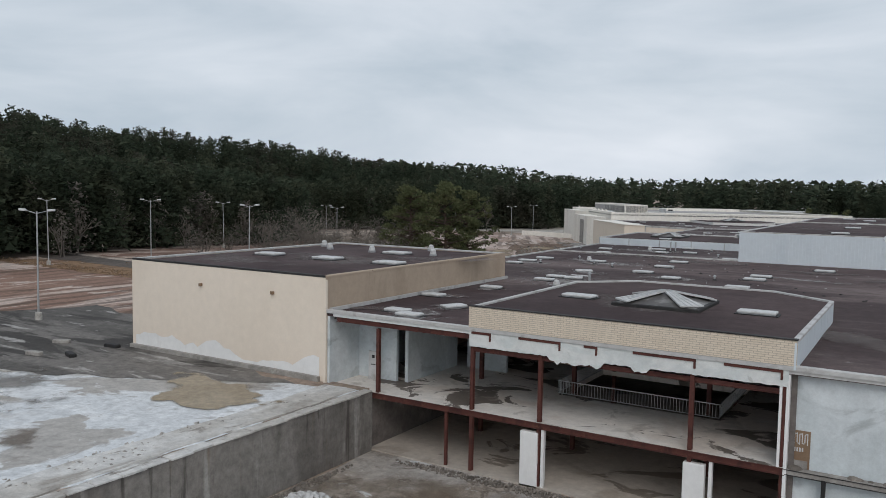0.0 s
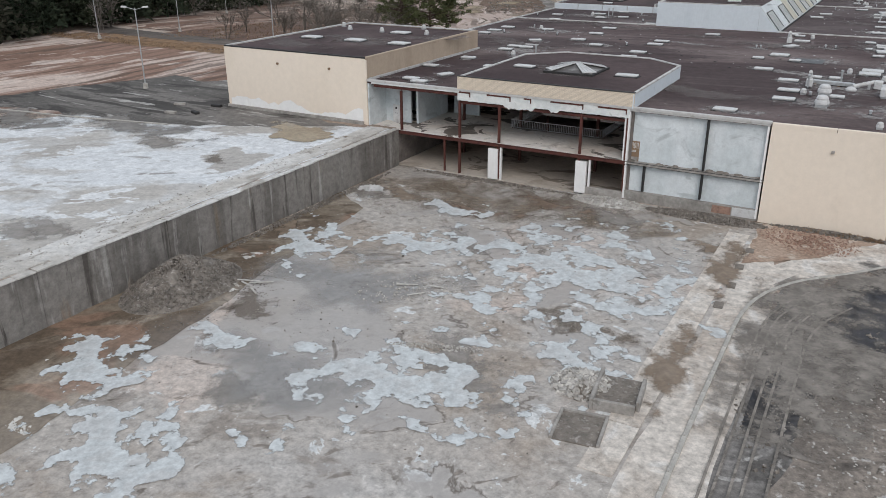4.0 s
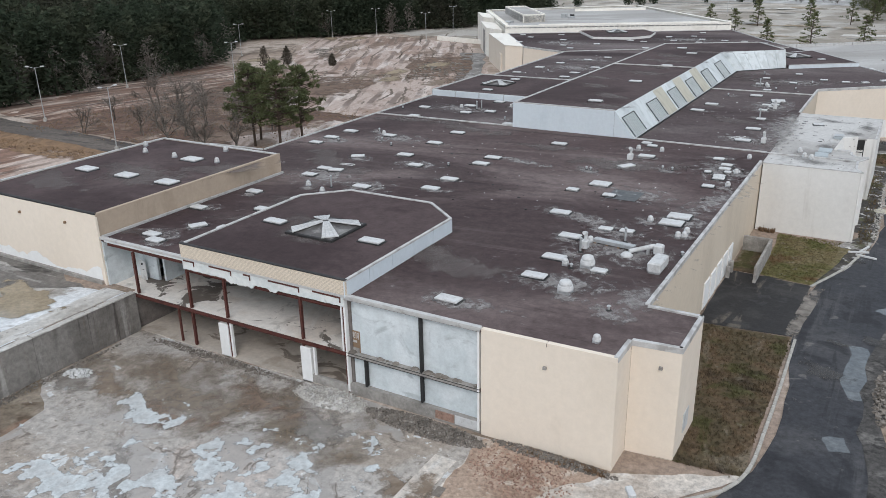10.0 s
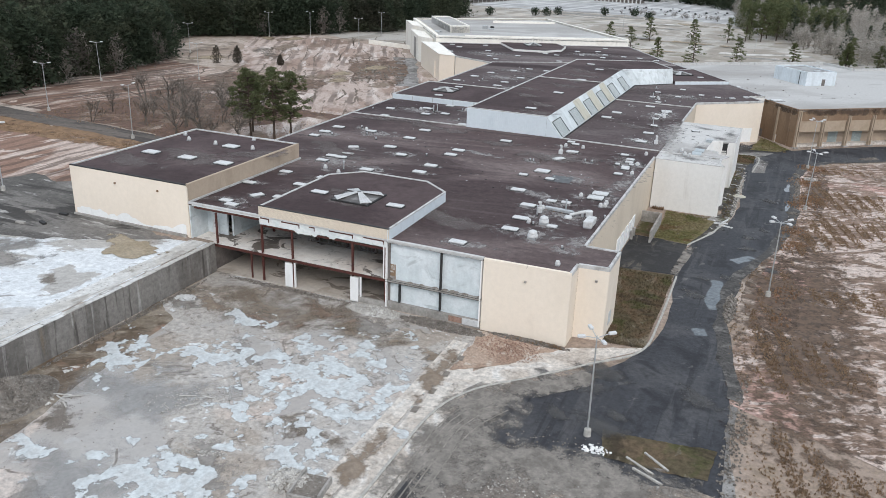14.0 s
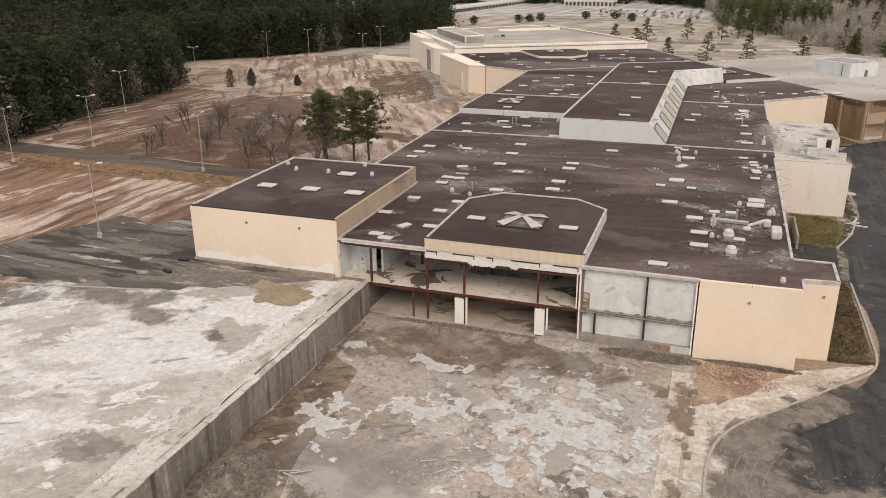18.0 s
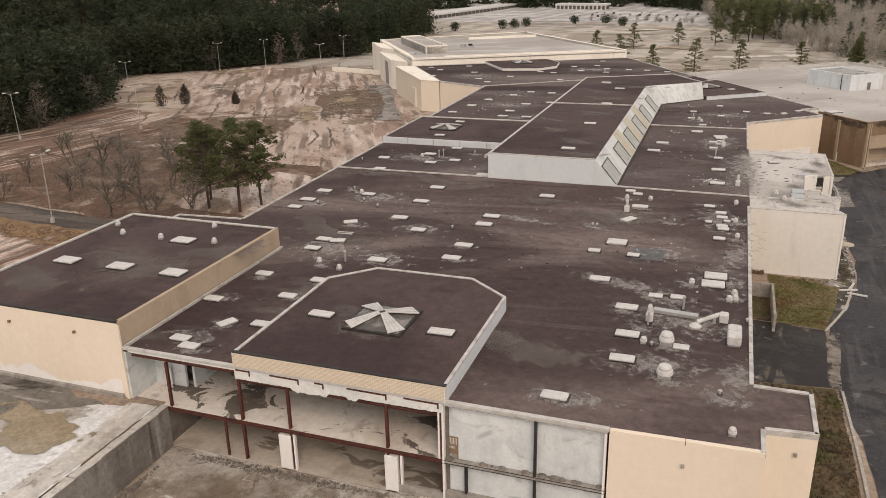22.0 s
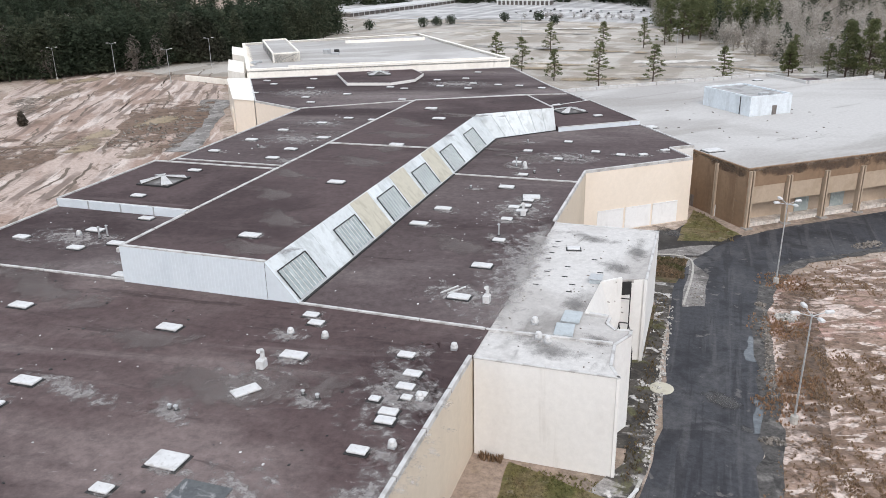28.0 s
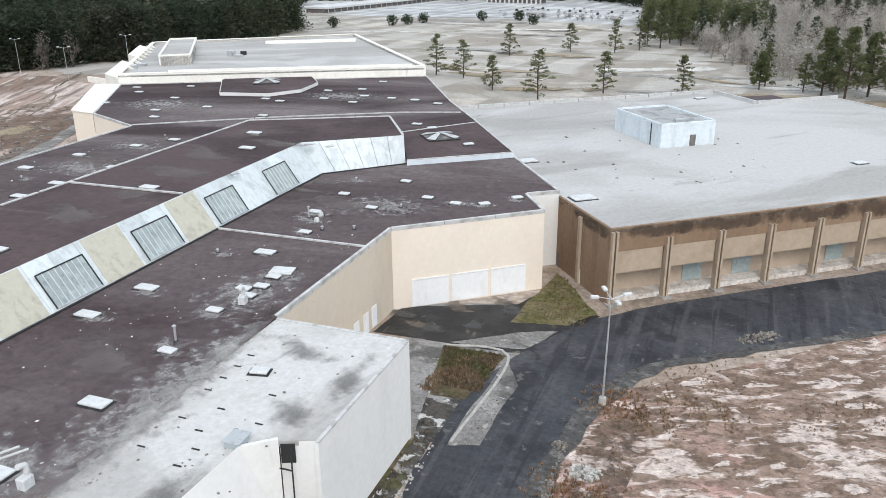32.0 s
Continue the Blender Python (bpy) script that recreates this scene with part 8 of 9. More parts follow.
# ---- trees ----
def leaf_tris(rng, centre, radius, n, size, flat=0.55):
    """Loose triangles scattered in a flattened ball."""
    d = rng.normal(size=(n, 3)); d /= np.linalg.norm(d, axis=1)[:, None]
    c = centre + d * (rng.random((n, 1)) ** 0.45) * np.array([radius, radius, radius * flat])
    e = rng.normal(size=(n, 3, 3)) * size
    return c[:, None, :] + e


def bar_tris(a, b, r0, r1, n=5):
    a, b = np.array(a, float), np.array(b, float)
    d = (b - a) / (np.linalg.norm(b - a) + 1e-9)
    u = np.cross(d, [0.3, 0.9, 0.1]); u /= np.linalg.norm(u)
    v = np.cross(d, u)
    out = []
    for i in range(n):
        p, q2 = 6.2832 * i / n, 6.2832 * (i + 1) / n
        P = [a + r0 * (u * math.cos(p) + v * math.sin(p)), a + r0 * (u * math.cos(q2) + v * math.sin(q2)), b + r1 * (u * math.cos(q2) + v * math.sin(q2)), b + r1 * (u * math.cos(p) + v * math.sin(p))]
        out += [[P[0], P[1], P[2]], [P[0], P[2], P[3]]]
    return np.array(out)


def pine_parts(seed, h, clumps, per, size, bare=0.45, spread_=0.17, droop=0.0, flat=0.55, tuft=0.065, broad=False):
    rng = np.random.default_rng(seed)
    trunk = [bar_tris((0, 0, -0.3), (rng.uniform(-.02, .02) * h, rng.uniform(-.02, .02) * h, h * 0.6), 0.018 * h, 0.011 * h, 7)]
    top = np.array([rng.uniform(-.03, .03) * h, rng.uniform(-.03, .03) * h, h * 0.98])
    trunk.append(bar_tris((0, 0, h * 0.58), top, 0.0115 * h, 0.002 * h, 6))
    leaves = []
    for k in range(clumps):
        t = bare + (1 - bare) * (k + rng.random()) / clumps
        reach = spread_ * h * (1.15 - t) / (1.15 - bare) * rng.uniform(0.45, 1.2)
        if broad:
            reach = spread_ * h * math.sqrt(max(0.06, 1 - ((t - 0.55) / 0.47) ** 2)) * rng.uniform(0.2, 1.1)
        a = rng.uniform(0, 6.283)
        c = np.array([math.cos(a) * reach, math.sin(a) * reach, t * h - droop * reach])
        trunk.append(bar_tris((0, 0, t * h - 0.25 * reach), c, 0.006 * h, 0.002 * h, 4))
        leaves.append(leaf_tris(rng, c, tuft * h * rng.uniform(0.7, 1.2), per, size, flat))
    leaves.append(leaf_tris(rng, top - np.array([0, 0, 0.02 * h]), 0.05 * h, per, size))
    return np.concatenate(trunk), np.concatenate(leaves)


def pine_tree(seed, x, y, h, label, clumps=46, per=70, size=0.16, group="", **kw):
    t = thing("pine_tree", (x, y, float(land(x, y))), label, "tree", group)
    tr, lv = pine_parts(seed, h, clumps, per, size, **kw)
    part("trunk", tri_mesh("trunk", tr, M_BARK), None, t)
    part("crown", tri_mesh("crown", lv, M_PINE), None, t)
    return t


for k, (x, y, h) in enumerate(((-71.2, 106.8, 15.5), (-64.6, 106.4, 16.2), (-63.4, 111.4, 15.0), (-74.5, 112.0, 14.0))):
    pine_tree(20 + k, x, y, h, "tall green pine beside the mall roof", 105, 80, 0.14, "pines beside the mall", bare=0.32, spread_=0.29, tuft=0.052, flat=0.5, broad=True)
for k, (x, y, h) in enumerate(((-45.4, 363, 14), (-34.5, 361, 13), (-18.2, 342, 11), (-0.8, 332, 15), (15.9, 350, 13), (39.3, 356, 12), (63.8, 380, 14), (-36, 425, 13), (-15.5, 450, 12), (3.2, 454, 14), (12, 467, 13), (75, 372, 12), (84, 376, 14))):
    pine_tree(50 + k, x, y, h, "open-crowned pine on the far parking lot", 46, 40, 0.19, "pines on the far lot", bare=0.15, spread_=0.33, flat=0.26, tuft=0.085)
for k, (x, y, h) in enumerate(((13, 487, 18), (20, 478, 20), (28, 490, 19), (22, 500, 21), (62, 372, 12), (80, 367, 20), (86, 362, 21), (93, 369, 19), (101, 360, 20))):
    pine_tree(90 + k, x, y, h, "green pine at the edge of the bare woods", 70, 60, 0.26, "pines by the bare woods", bare=0.2, spread_=0.27, tuft=0.075)
for k, (x, y, h) in enumerate(((-166, 214, 7.0), (-161, 220.5, 6.6), (-143.6, 224.3, 4.2))):
    t = thing("cedar_tree", (x, y, float(land(x, y))), "small brown withered cedar on the sand", "tree", "cedars on the sand")
    rng = np.random.default_rng(k)
    lv = np.concatenate([leaf_tris(rng, np.array([0, 0, h * (0.08 + 0.85 * q2)]), h * 0.40 * (1 - q2) ** 0.6 * (0.55 + 0.45 * min(1.0, q2 * 4)) + 0.15, 150 if k else 90, 0.2, 0.5) for q2 in np.linspace(0, 1, 9)])
    part("crown", tri_mesh("crown", lv, M_BRUSHCROWN), None, t)
    part("trunk", tri_mesh("trunk", bar_tris((0, 0, -0.3), (0, 0, h * 0.9), 0.12, 0.03, 6), M_BARK), None, t)


def bare_parts(seed, h, levels=4):
    """A leafless tree of forking twigs."""
    rng = np.random.default_rng(seed)
    out = []
    def grow(a, d, length, r, lev):
        b = a + d * length
        out.append(bar_tris(a, b, r, r * 0.75, 3 if lev < 2 else 4))
        if lev == 0:
            return
        for _ in range(3 if lev > 1 else 4):
            nd = d + rng.normal(size=3) * 0.42
            nd[2] = abs(nd[2]) * 0.9 + 0.1
            grow(a + d * length * rng.uniform(0.55, 1.0), nd / np.linalg.norm(nd), length * rng.uniform(0.55, 0.8), r * 0.66, lev - 1)
    for _ in range(2):
        d = np.array([rng.normal() * 0.12, rng.normal() * 0.12, 1.0])
        grow(np.zeros(3) + [rng.normal() * 0.3, rng.normal() * 0.3, -0.2], d / np.linalg.norm(d), h * 0.34, 0.016 * h, levels)
    return np.concatenate(out)


bare_meshes = [tri_mesh("twigs", np.concatenate([bare_parts(s, 6.5), leaf_tris(np.random.default_rng(s), np.array([0, 0, 4.0]), 3.0, 1500, 0.05, 0.9)]), M_BARE) for s in range(4)]
rng_b = random.Random(8)
for x, y in ((-112, 99.5), (-104, 112), (-99, 104), (-96, 118), (-90, 107), (-86, 116), (-82, 103), (-79, 121), (-108, 122), (-118, 112), (-92, 128), (-85, 97.8), (-100, 133), (-76, 98.5), (-122, 128), (-114, 136), (-83, 133), (-70, 101)):
    t = thing("bare_tree", (x, y, float(land(x, y))), "leafless grey shrub-like tree on the sand", "tree", "bare trees behind the store", rng_b.uniform(0, 360))
    tw = part("crown", rng_b.choice(bare_meshes), None, t)
    tw.scale = (rng_b.uniform(1.1, 1.9),) * 3


def forest(name, label, spots, templates, material):
    """Many trees as one piece of stuff; spots: x, y, size."""
    rng = np.random.default_rng(4)
    out = []
    for x, y, s in spots:
        t = templates[rng.integers(len(templates))]
        a = rng.uniform(0, 6.283)
        c, d = math.cos(a), math.sin(a)
        r = np.array([[c, -d, 0], [d, c, 0], [0, 0, 1]]) * s
        out.append((t @ r.T + np.array([x, y, float(land(x, y)) - 0.3])).astype(np.float32))
    return tagged(new(name, tri_mesh(name, np.concatenate(out), material)), label, "woods", "", "stuff")


def crown_only(seed, h, n, size, low=0.22, wide=0.20):
    """A far pine: an inner cone of dark leaves and a ragged outside."""
    rng = np.random.default_rng(seed)
    t = low + (1 - low) * rng.random(n) ** 1.25
    reach = wide * h * (1.12 - t) ** 0.7 * rng.uniform(0.25, 1.1, n)
    a = rng.uniform(0, 6.283, n)
    lobes = 1 + 0.35 * np.sin(a * 3 + t * 17 + seed)
    c = np.stack([np.cos(a) * reach * lobes, np.sin(a) * reach * lobes, t * h], 1)
    e = rng.normal(size=(n, 3, 3)) * size * np.array([1, 1, 0.7])
    return np.concatenate([c[:, None, :] + e, bar_tris((0, 0, 0), (0, 0, h * 0.8), 0.016 * h, 0.006 * h, 4)])


rng_f = np.random.default_rng(12)
far_pines = [crown_only(s, 19.0, 430, 0.52, 0.08, 0.27) for s in range(7)]
far_bare = [np.concatenate([crown_only(90 + s, 13.0, 260, 0.30, 0.12, 0.33), bare_parts(200 + s, 13.0, 3)]) for s in range(4)]


def left_spots(n, d0, d1, y0, y1):
    out = []
    for _ in range(n):
        y = rng_f.uniform(y0, y1)
        d = d0 + (d1 - d0) * rng_f.random() ** 1.3
        out.append((float(np.interp(y, EDGE_Y, EDGE_X)) - d, y, rng_f.uniform(0.75, 1.2)))
    return out


forest("pine_woods", "dense dark green pine woods on the hill beside the lots", left_spots(520, 0, 18, -60, 362) + left_spots(2100, 10, 240, -60, 450) + left_spots(330, 0, 40, 355, 700), far_pines, M_WOODS)
forest("bare_woods", "grey leafless trees along the edge of the woods", left_spots(200, -4, 60, 20, 350), far_bare, M_BARE)


def right_spots(n, deep):
    ys, xs = [330, 377, 397, 421, 441, 494, 566, 620, 700, 740], [140, 82, 70, 54, 45, 31, 2, -4, -10, -22]
    out = []
    for _ in range(n):
        y = rng_f.uniform(345, 740)
        x = float(np.interp(y, ys, xs)) + deep * rng_f.random() ** 1.4
        out.append((x, y, rng_f.uniform(0.6, 1.05)))
    return out


forest("bare_woods", "grey leafless hardwood trees beyond the far lot", right_spots(1500, 260), far_bare, M_GREYWOODS)
forest("pine_woods", "dark pines among the far leafless trees", right_spots(120, 280), far_pines, M_WOODS)
forest("pine_woods", "green pines at the corner of the far lot", [(float(np.interp(y, [500, 566, 640], [29, 0, -4])) + rng_f.uniform(0, 42), y, rng_f.uniform(0.8, 1.05)) for y in rng_f.uniform(505, 640, 110)], far_pines, M_PINE)
forest("pine_woods", "dark pines closing the end of the far lot", [(-20 - 100 * f + rng_f.uniform(0, 45), 716 + 142 * f + rng_f.uniform(0, 45), rng_f.uniform(0.9, 1.2)) for f in rng_f.uniform(0, 1, 150)], far_pines, M_WOODS)
horizon = []
for _ in range(2600):
    a, d = rng_f.uniform(-1.35, 0.95), rng_f.uniform(0, 1) ** 1.5
    r = 775 + 650 * d
    x, y = math.sin(a) * r, math.cos(a) * r
    horizon.append((x, y, rng_f.uniform(1.0, 1.5)))
forest("pine_woods", "hazy far pine woods along the horizon", horizon, [crown_only(300 + s, 20.0, 70, 1.7, 0.02, 0.32) for s in range(5)], M_WOODS)
for k, (x, y) in enumerate(((-162, 508), (-135, 529), (-129, 537), (-124, 549), (-95, 572), (-75, 583), (-60, 560))):
    b = thing("round_bush", (x, y, float(land(x, y))), "dark round evergreen on the far lot", "bush", "evergreens on the far lot")
    rng = np.random.default_rng(k + 70)
    part("foliage", tri_mesh("foliage", leaf_tris(rng, np.array([0, 0, 3.2]), 3.6, 420, 0.4, 0.85), M_WOODS), None, b)
    part("trunk", tri_mesh("trunk", bar_tris((0, 0, -0.2), (0, 0, 3), 0.15, 0.1, 6), M_BARK), None, b)

# ---- far long building and parked cars ----
lb = thing("long_building", (0, 0, 0), "long low dark building with a white roof band", "building")
L0, L1 = (-217, 600), (-186, 766)
part("wall", Geo().wall(L0, L1, -1, 3.4, 16), M_DARK, lb)
part("roof", Geo().wall((L0[0] + 1.5, L0[1] - 1), (L1[0] + 1.5, L1[1] + 1), 3.4, 4.7, 20), M_WHITE, lb, "white roof band")
for k in range(24):
    x, y = along(L0, L1, (k + 0.5) / 24)
    part("post", Geo().box(x + 0.5, x + 0.9, y - 0.2, y + 0.2, -1, 3.4), M_WHITE, lb, "white porch post")
lb2 = thing("long_building", (0, 0, 0), "low white building with dark openings beyond the far lot", "building")
part("wall", Geo().wall((-143, 738), (-98, 733), -1, 4.2, 12), M_DARK, lb2)
part("roof", Geo().wall((-144, 736.6), (-97, 731.4), 4.2, 5.8, 15), M_WHITE, lb2, "white roof band")
for k in range(13):
    x, y = along((-143, 737), (-98, 732), k / 12)
    part("post", Geo().box(x - 0.6, x + 0.6, y - 0.5, y + 0.3, -1, 4.2), M_WHITE, lb2, "white pier between the openings")


def car(paint, label):
    c = thing("parked_car", (0, 0, 0), label, "car", "cars on the far lot")
    b = Geo().cbox(-0.88, 0.88, -2.2, 2.2, 0.3, 0.95, 0.12)
    part("body", b, paint, c)
    part("cabin", Geo().add([(-0.8, -1.2, 0.93), (0.8, -1.2, 0.93), (0.8, 1.5, 0.93), (-0.8, 1.5, 0.93), (-0.65, -0.6, 1.45), (0.65, -0.6, 1.45), (0.65, 1.0, 1.45), (-0.65, 1.0, 1.45)], [(4, 5, 6, 7), (0, 1, 5, 4), (1, 2, 6, 5), (2, 3, 7, 6), (3, 0, 4, 7)]), M_BLACK, c)
    part("roof_panel", Geo().cbox(-0.64, 0.64, -0.58, 0.98, 1.44, 1.5, 0.02), paint, c)
    for x in (-0.88, 0.7):
        for y in (-1.35, 1.35):
            part("wheel", Geo().tube((x, y, 0.32), (x + 0.18, y, 0.32), 0.32, 0.32, 10), M_BLACK, c)
    return c


cars = [car(M_WHITE, "white car parked far off"), car(M_BLACK, "dark car parked far off"), car(M_GALV, "silver car parked far off")]
rng_c = random.Random(2)
k = 0
for row in range(3):
    for i in range(13):
        if rng_c.random() < 0.35:
            continue
        x, y = -104 + 7.2 * i + rng_c.uniform(-0.5, 0.5), 640 + 17 * row + 1.1 * i
        m = pose(x, y, float(land(x, y)) + 0.07, 0, 0, rng_c.choice((8, 188)))
        if k < 3:
            cars[k].matrix_basis = m
        else:
            copy_thing(cars[rng_c.randrange(3)], m)
        k += 1

# ---- rubble ----
def rock(rng, s):
    """One angular lump as a list of triangles."""
    v = np.array([(x, y, z) for x in (-1, 1) for y in (-1, 1) for z in (-1, 1)], float)
    v = v * (s * rng.uniform(0.4, 1.0, 3)) * rng.uniform(0.75, 1.1, (8, 1))
    m = np.array(Euler(rng.uniform(0, 6.28, 3)).to_matrix())
    v = v @ m.T
    f = [(0, 1, 3), (0, 3, 2), (4, 6, 7), (4, 7, 5), (0, 4, 5), (0, 5, 1), (2, 3, 7), (2, 7, 6), (0, 2, 6), (0, 6, 4), (1, 5, 7), (1, 7, 3)]
    return v[np.array(f)]


def rubble(name, label, cx, cy, rx, ry, h, n, s0, s1, seed, material, turn=0.0, base=None):
    """A heap of angular pieces, highest in the middle. Smaller pieces lie as one stuff, over a low mound."""
    rng = np.random.default_rng(seed)
    c, d = math.cos(radians(turn)), math.sin(radians(turn))
    out = []
    for _ in range(n):
        a, r = rng.uniform(0, 6.283), rng.random() ** 0.6
        x, y = rx * r * math.cos(a), ry * r * math.sin(a)
        z = h * max(0, 1 - r) ** 0.9
        X, Y = cx + c * x - d * y, cy + d * x + c * y
        out.append(rock(rng, rng.uniform(s0, s1)) + np.array([X, Y, float(land(X, Y)) + z + 0.04]))
    ob = tagged(new(name, tri_mesh(name, np.concatenate(out), material)), label, "rubble", "", "stuff")
    if base:
        g = Geo()
        vs, fs = [(cx, cy, float(land(cx, cy)) + h * 0.97)], []
        rings, seg = 7, 36
        for k in range(1, rings + 1):
            for i in range(seg):
                a, r = 6.2832 * i / seg, 1.08 * k / rings
                x, y = rx * r * math.cos(a), ry * r * math.sin(a)
                X, Y = cx + c * x - d * y, cy + d * x + c * y
                vs.append((X, Y, float(land(X, Y)) + max(0.0, h * (1 - r) ** 0.9 if r < 1 else 0.0) * (1 + 0.25 * noise.noise(Vector((X * 0.8, Y * 0.8, 0)))) + (0.02 if k < rings else -0.1)))
        fs += [(0, 1 + i, 1 + (i + 1) % seg) for i in range(seg)]
        for k in range(rings - 1):
            for i in range(seg):
                j = (i + 1) % seg
                fs.append((1 + k * seg + i, 1 + k * seg + seg + i, 1 + k * seg + seg + j, 1 + k * seg + j))
        solid("gravel_mound", g.add(vs, fs), base, "low mound of grey gravel and soil", "mound")
    return ob


rubble("rubble_heap", "white plaster rubble pieces on the wet slab", -32.6, 38.4, 1.6, 0.9, 0.35, 160, 0.06, 0.2, 1, M_WHITE, 20)
rubble("gravel_heap", "grey gravel pieces heaped against the retaining wall", -31.6, 9.0, 4.0, 5.6, 2.8, 3200, 0.04, 0.13, 2, M_GRAVEL, 0, M_GRAVEL)
rubble("gravel_scatter", "thin gravel spread beside the heap", -28.6, 9.5, 4.6, 8.0, 0.05, 700, 0.02, 0.07, 3, M_GRAVEL)
rubble("rubble_heap", "pale broken concrete pieces on the slab", 3.1, 10.6, 2.2, 1.8, 0.9, 700, 0.08, 0.24, 4, M_STONE, 0, M_GRAVEL)
rubble("rubble_strip", "grey broken concrete along the base wall", 2.8, 46.9, 6.2, 1.3, 0.4, 2000, 0.04, 0.16, 5, M_GRAVEL)
rubble("rubble_heap", "whitish plaster rubble at the open bay", -7.4, 46.8, 4.2, 1.7, 0.45, 700, 0.03, 0.15, 6, M_STONE, 0, M_PALEEDGE)
rubble("rubble_strip", "small rubble along the open lower storey", -22.0, 47.4, 11.0, 0.6, 0.12, 600, 0.04, 0.13, 7, M_GRAVEL)
rubble("rubble_scatter", "small scattered debris on the slab", -10.0, 24.0, 22.0, 24.0, 0.03, 800, 0.02, 0.08, 8, M_STONE)
rubble("rubble_scatter", "small dark debris on the slab", -12.0, 20.0, 21.0, 27.0, 0.03, 260, 0.02, 0.09, 9, M_GRAVEL)
rubble("brick_scatter", "reddish brick bits on the fill by the wall", 13.0, 45.0, 4.6, 3.4, 0.12, 900, 0.03, 0.10, 10, M_BRICKRED)
rubble("rubble_strip", "dark soil and rubble at the foot of the beige wall", 14.5, 48.0, 5.6, 0.7, 0.25, 700, 0.05, 0.15, 11, M_GRAVEL)
rubble("rubble_heap", "grey broken asphalt pieces along the road shoulder", 37.4, 71.0, 0.9, 5.5, 0.3, 260, 0.06, 0.26, 12, M_GRAVEL)
rubble("rubble_heap", "pale litter and stone pieces by the lamp foot", 28.0, 28.4, 1.6, 0.8, 0.12, 60, 0.05, 0.2, 13, M_PAINTWHITE)
rubble("rubble_scatter", "loose grey stones on the gravel lot", 25.0, 15.0, 11.0, 11.0, 0.06, 1500, 0.03, 0.12, 14, M_STONE)
rubble("rubble_scatter", "dark broken asphalt bits on the gravel lot", 26.0, 15.0, 14.0, 15.0, 0.06, 1600, 0.03, 0.14, 24, M_GRAVEL)
rubble("rubble_strip", "broken grey stones on the road edge", 40.8, 36.0, 1.2, 16.0, 0.12, 400, 0.04, 0.18, 15, M_GRAVEL)
rubble("rubble_strip", "pale broken concrete on the side path", 33.9, 134.0, 0.55, 19.0, 0.06, 320, 0.04, 0.2, 16, M_STONE)
rubble("rubble_heap", "pale dumped stones beside the service road", 47.8, 153.0, 1.4, 1.2, 0.4, 130, 0.08, 0.26, 17, M_STONE)
rubble("rubble_heap", "pale dumped stones on the field edge", 61.8, 187.2, 3.0, 1.2, 0.25, 110, 0.08, 0.26, 18, M_GRAVEL, 38)
rubble("rubble_strip", "scattered stones along the terrace edge", -38.0, 10.0, 1.6, 36.0, 0.04, 700, 0.03, 0.12, 19, M_STONE)
rubble("rubble_scatter", "broken curb pieces on the traffic island", 36.8, 159.0, 1.1, 6.0, 0.04, 70, 0.05, 0.16, 20, M_GRAVEL)
rubble("rubble_scatter", "dark lumps on the graded sand", -104.0, 228.0, 11.0, 22.0, 0.3, 160, 0.15, 0.6, 21, M_GRAVEL, 25)
rubble("rubble_strip", "low ridges of broken screed and mud on the slab", -14.6, 17.6, 4.6, 2.6, 0.05, 260, 0.03, 0.12, 30, M_STONE, 40)
rubble("rubble_strip", "low ridge of pale mud lumps on the slab", -8.0, 10.2, 3.6, 0.5, 0.10, 300, 0.03, 0.1, 31, M_STONE, 20)
rubble("rubble_strip", "dark rubble along the foot of the retaining wall", -34.2, 30.0, 0.6, 15.0, 0.16, 900, 0.03, 0.14, 32, M_GRAVEL)
for k, (x, y, t, n) in enumerate(((-27.6, 12.3, 20, 2.4), (-26.9, 11.7, -15, 1.8), (-26.2, 12.6, 35, 2.0), (-28.4, 11.2, 5, 1.6), (-25.6, 11.0, -30, 1.4), (-15.2, 18.2, 25, 1.8), (-13.6, 17.0, 50, 1.5), (-12.8, 19.0, 10, 1.3))):
    s = thing("timber_board", (x, y, 0.13), "weathered pale timber board lying on the slab", "board", "loose boards", t)
    part("plank", Geo().cbox(-n / 2, n / 2, -0.09, 0.09, 0, 0.05, 0.01), M_PALEEDGE, s)
rubble("rubble_heap", "broken dark asphalt slabs at the road edge", 44.9, 156.4, 0.8, 0.6, 0.2, 36, 0.08, 0.24, 33, M_GRAVEL)
rubble("rubble_heap", "broken dark asphalt lumps beside the puddle", 44.8, 124.0, 1.2, 0.8, 0.2, 60, 0.08, 0.24, 34, M_GRAVEL)
rubble("rubble_strip", "broken asphalt lumps along the road edge", 45.3, 144.0, 0.5, 13.0, 0.1, 420, 0.05, 0.22, 36, M_GRAVEL)
planter = thing("broken_planter", (5.6, 10.6, 0.03), "broken low concrete planter box filled with gravel", "planter", turn=8)
for x0, x1, y0, y1 in ((-1.6, -1.35, -2.2, 2.0), (1.2, 1.45, -1.6, 1.4), (-1.35, 1.2, -2.2, -1.95)):
    part("side", Geo().cbox(x0, x1, y0, y1, -0.1, 0.75, 0.04), M_CONC, planter)
part("filling", Geo().box(-1.35, 1.2, -1.95, 1.6, 0, 0.35), M_GRAVEL, planter)
planter2 = thing("broken_planter", (4.6, 5.9, 0.03), "sunken square planter with dark soil", "planter", turn=8)
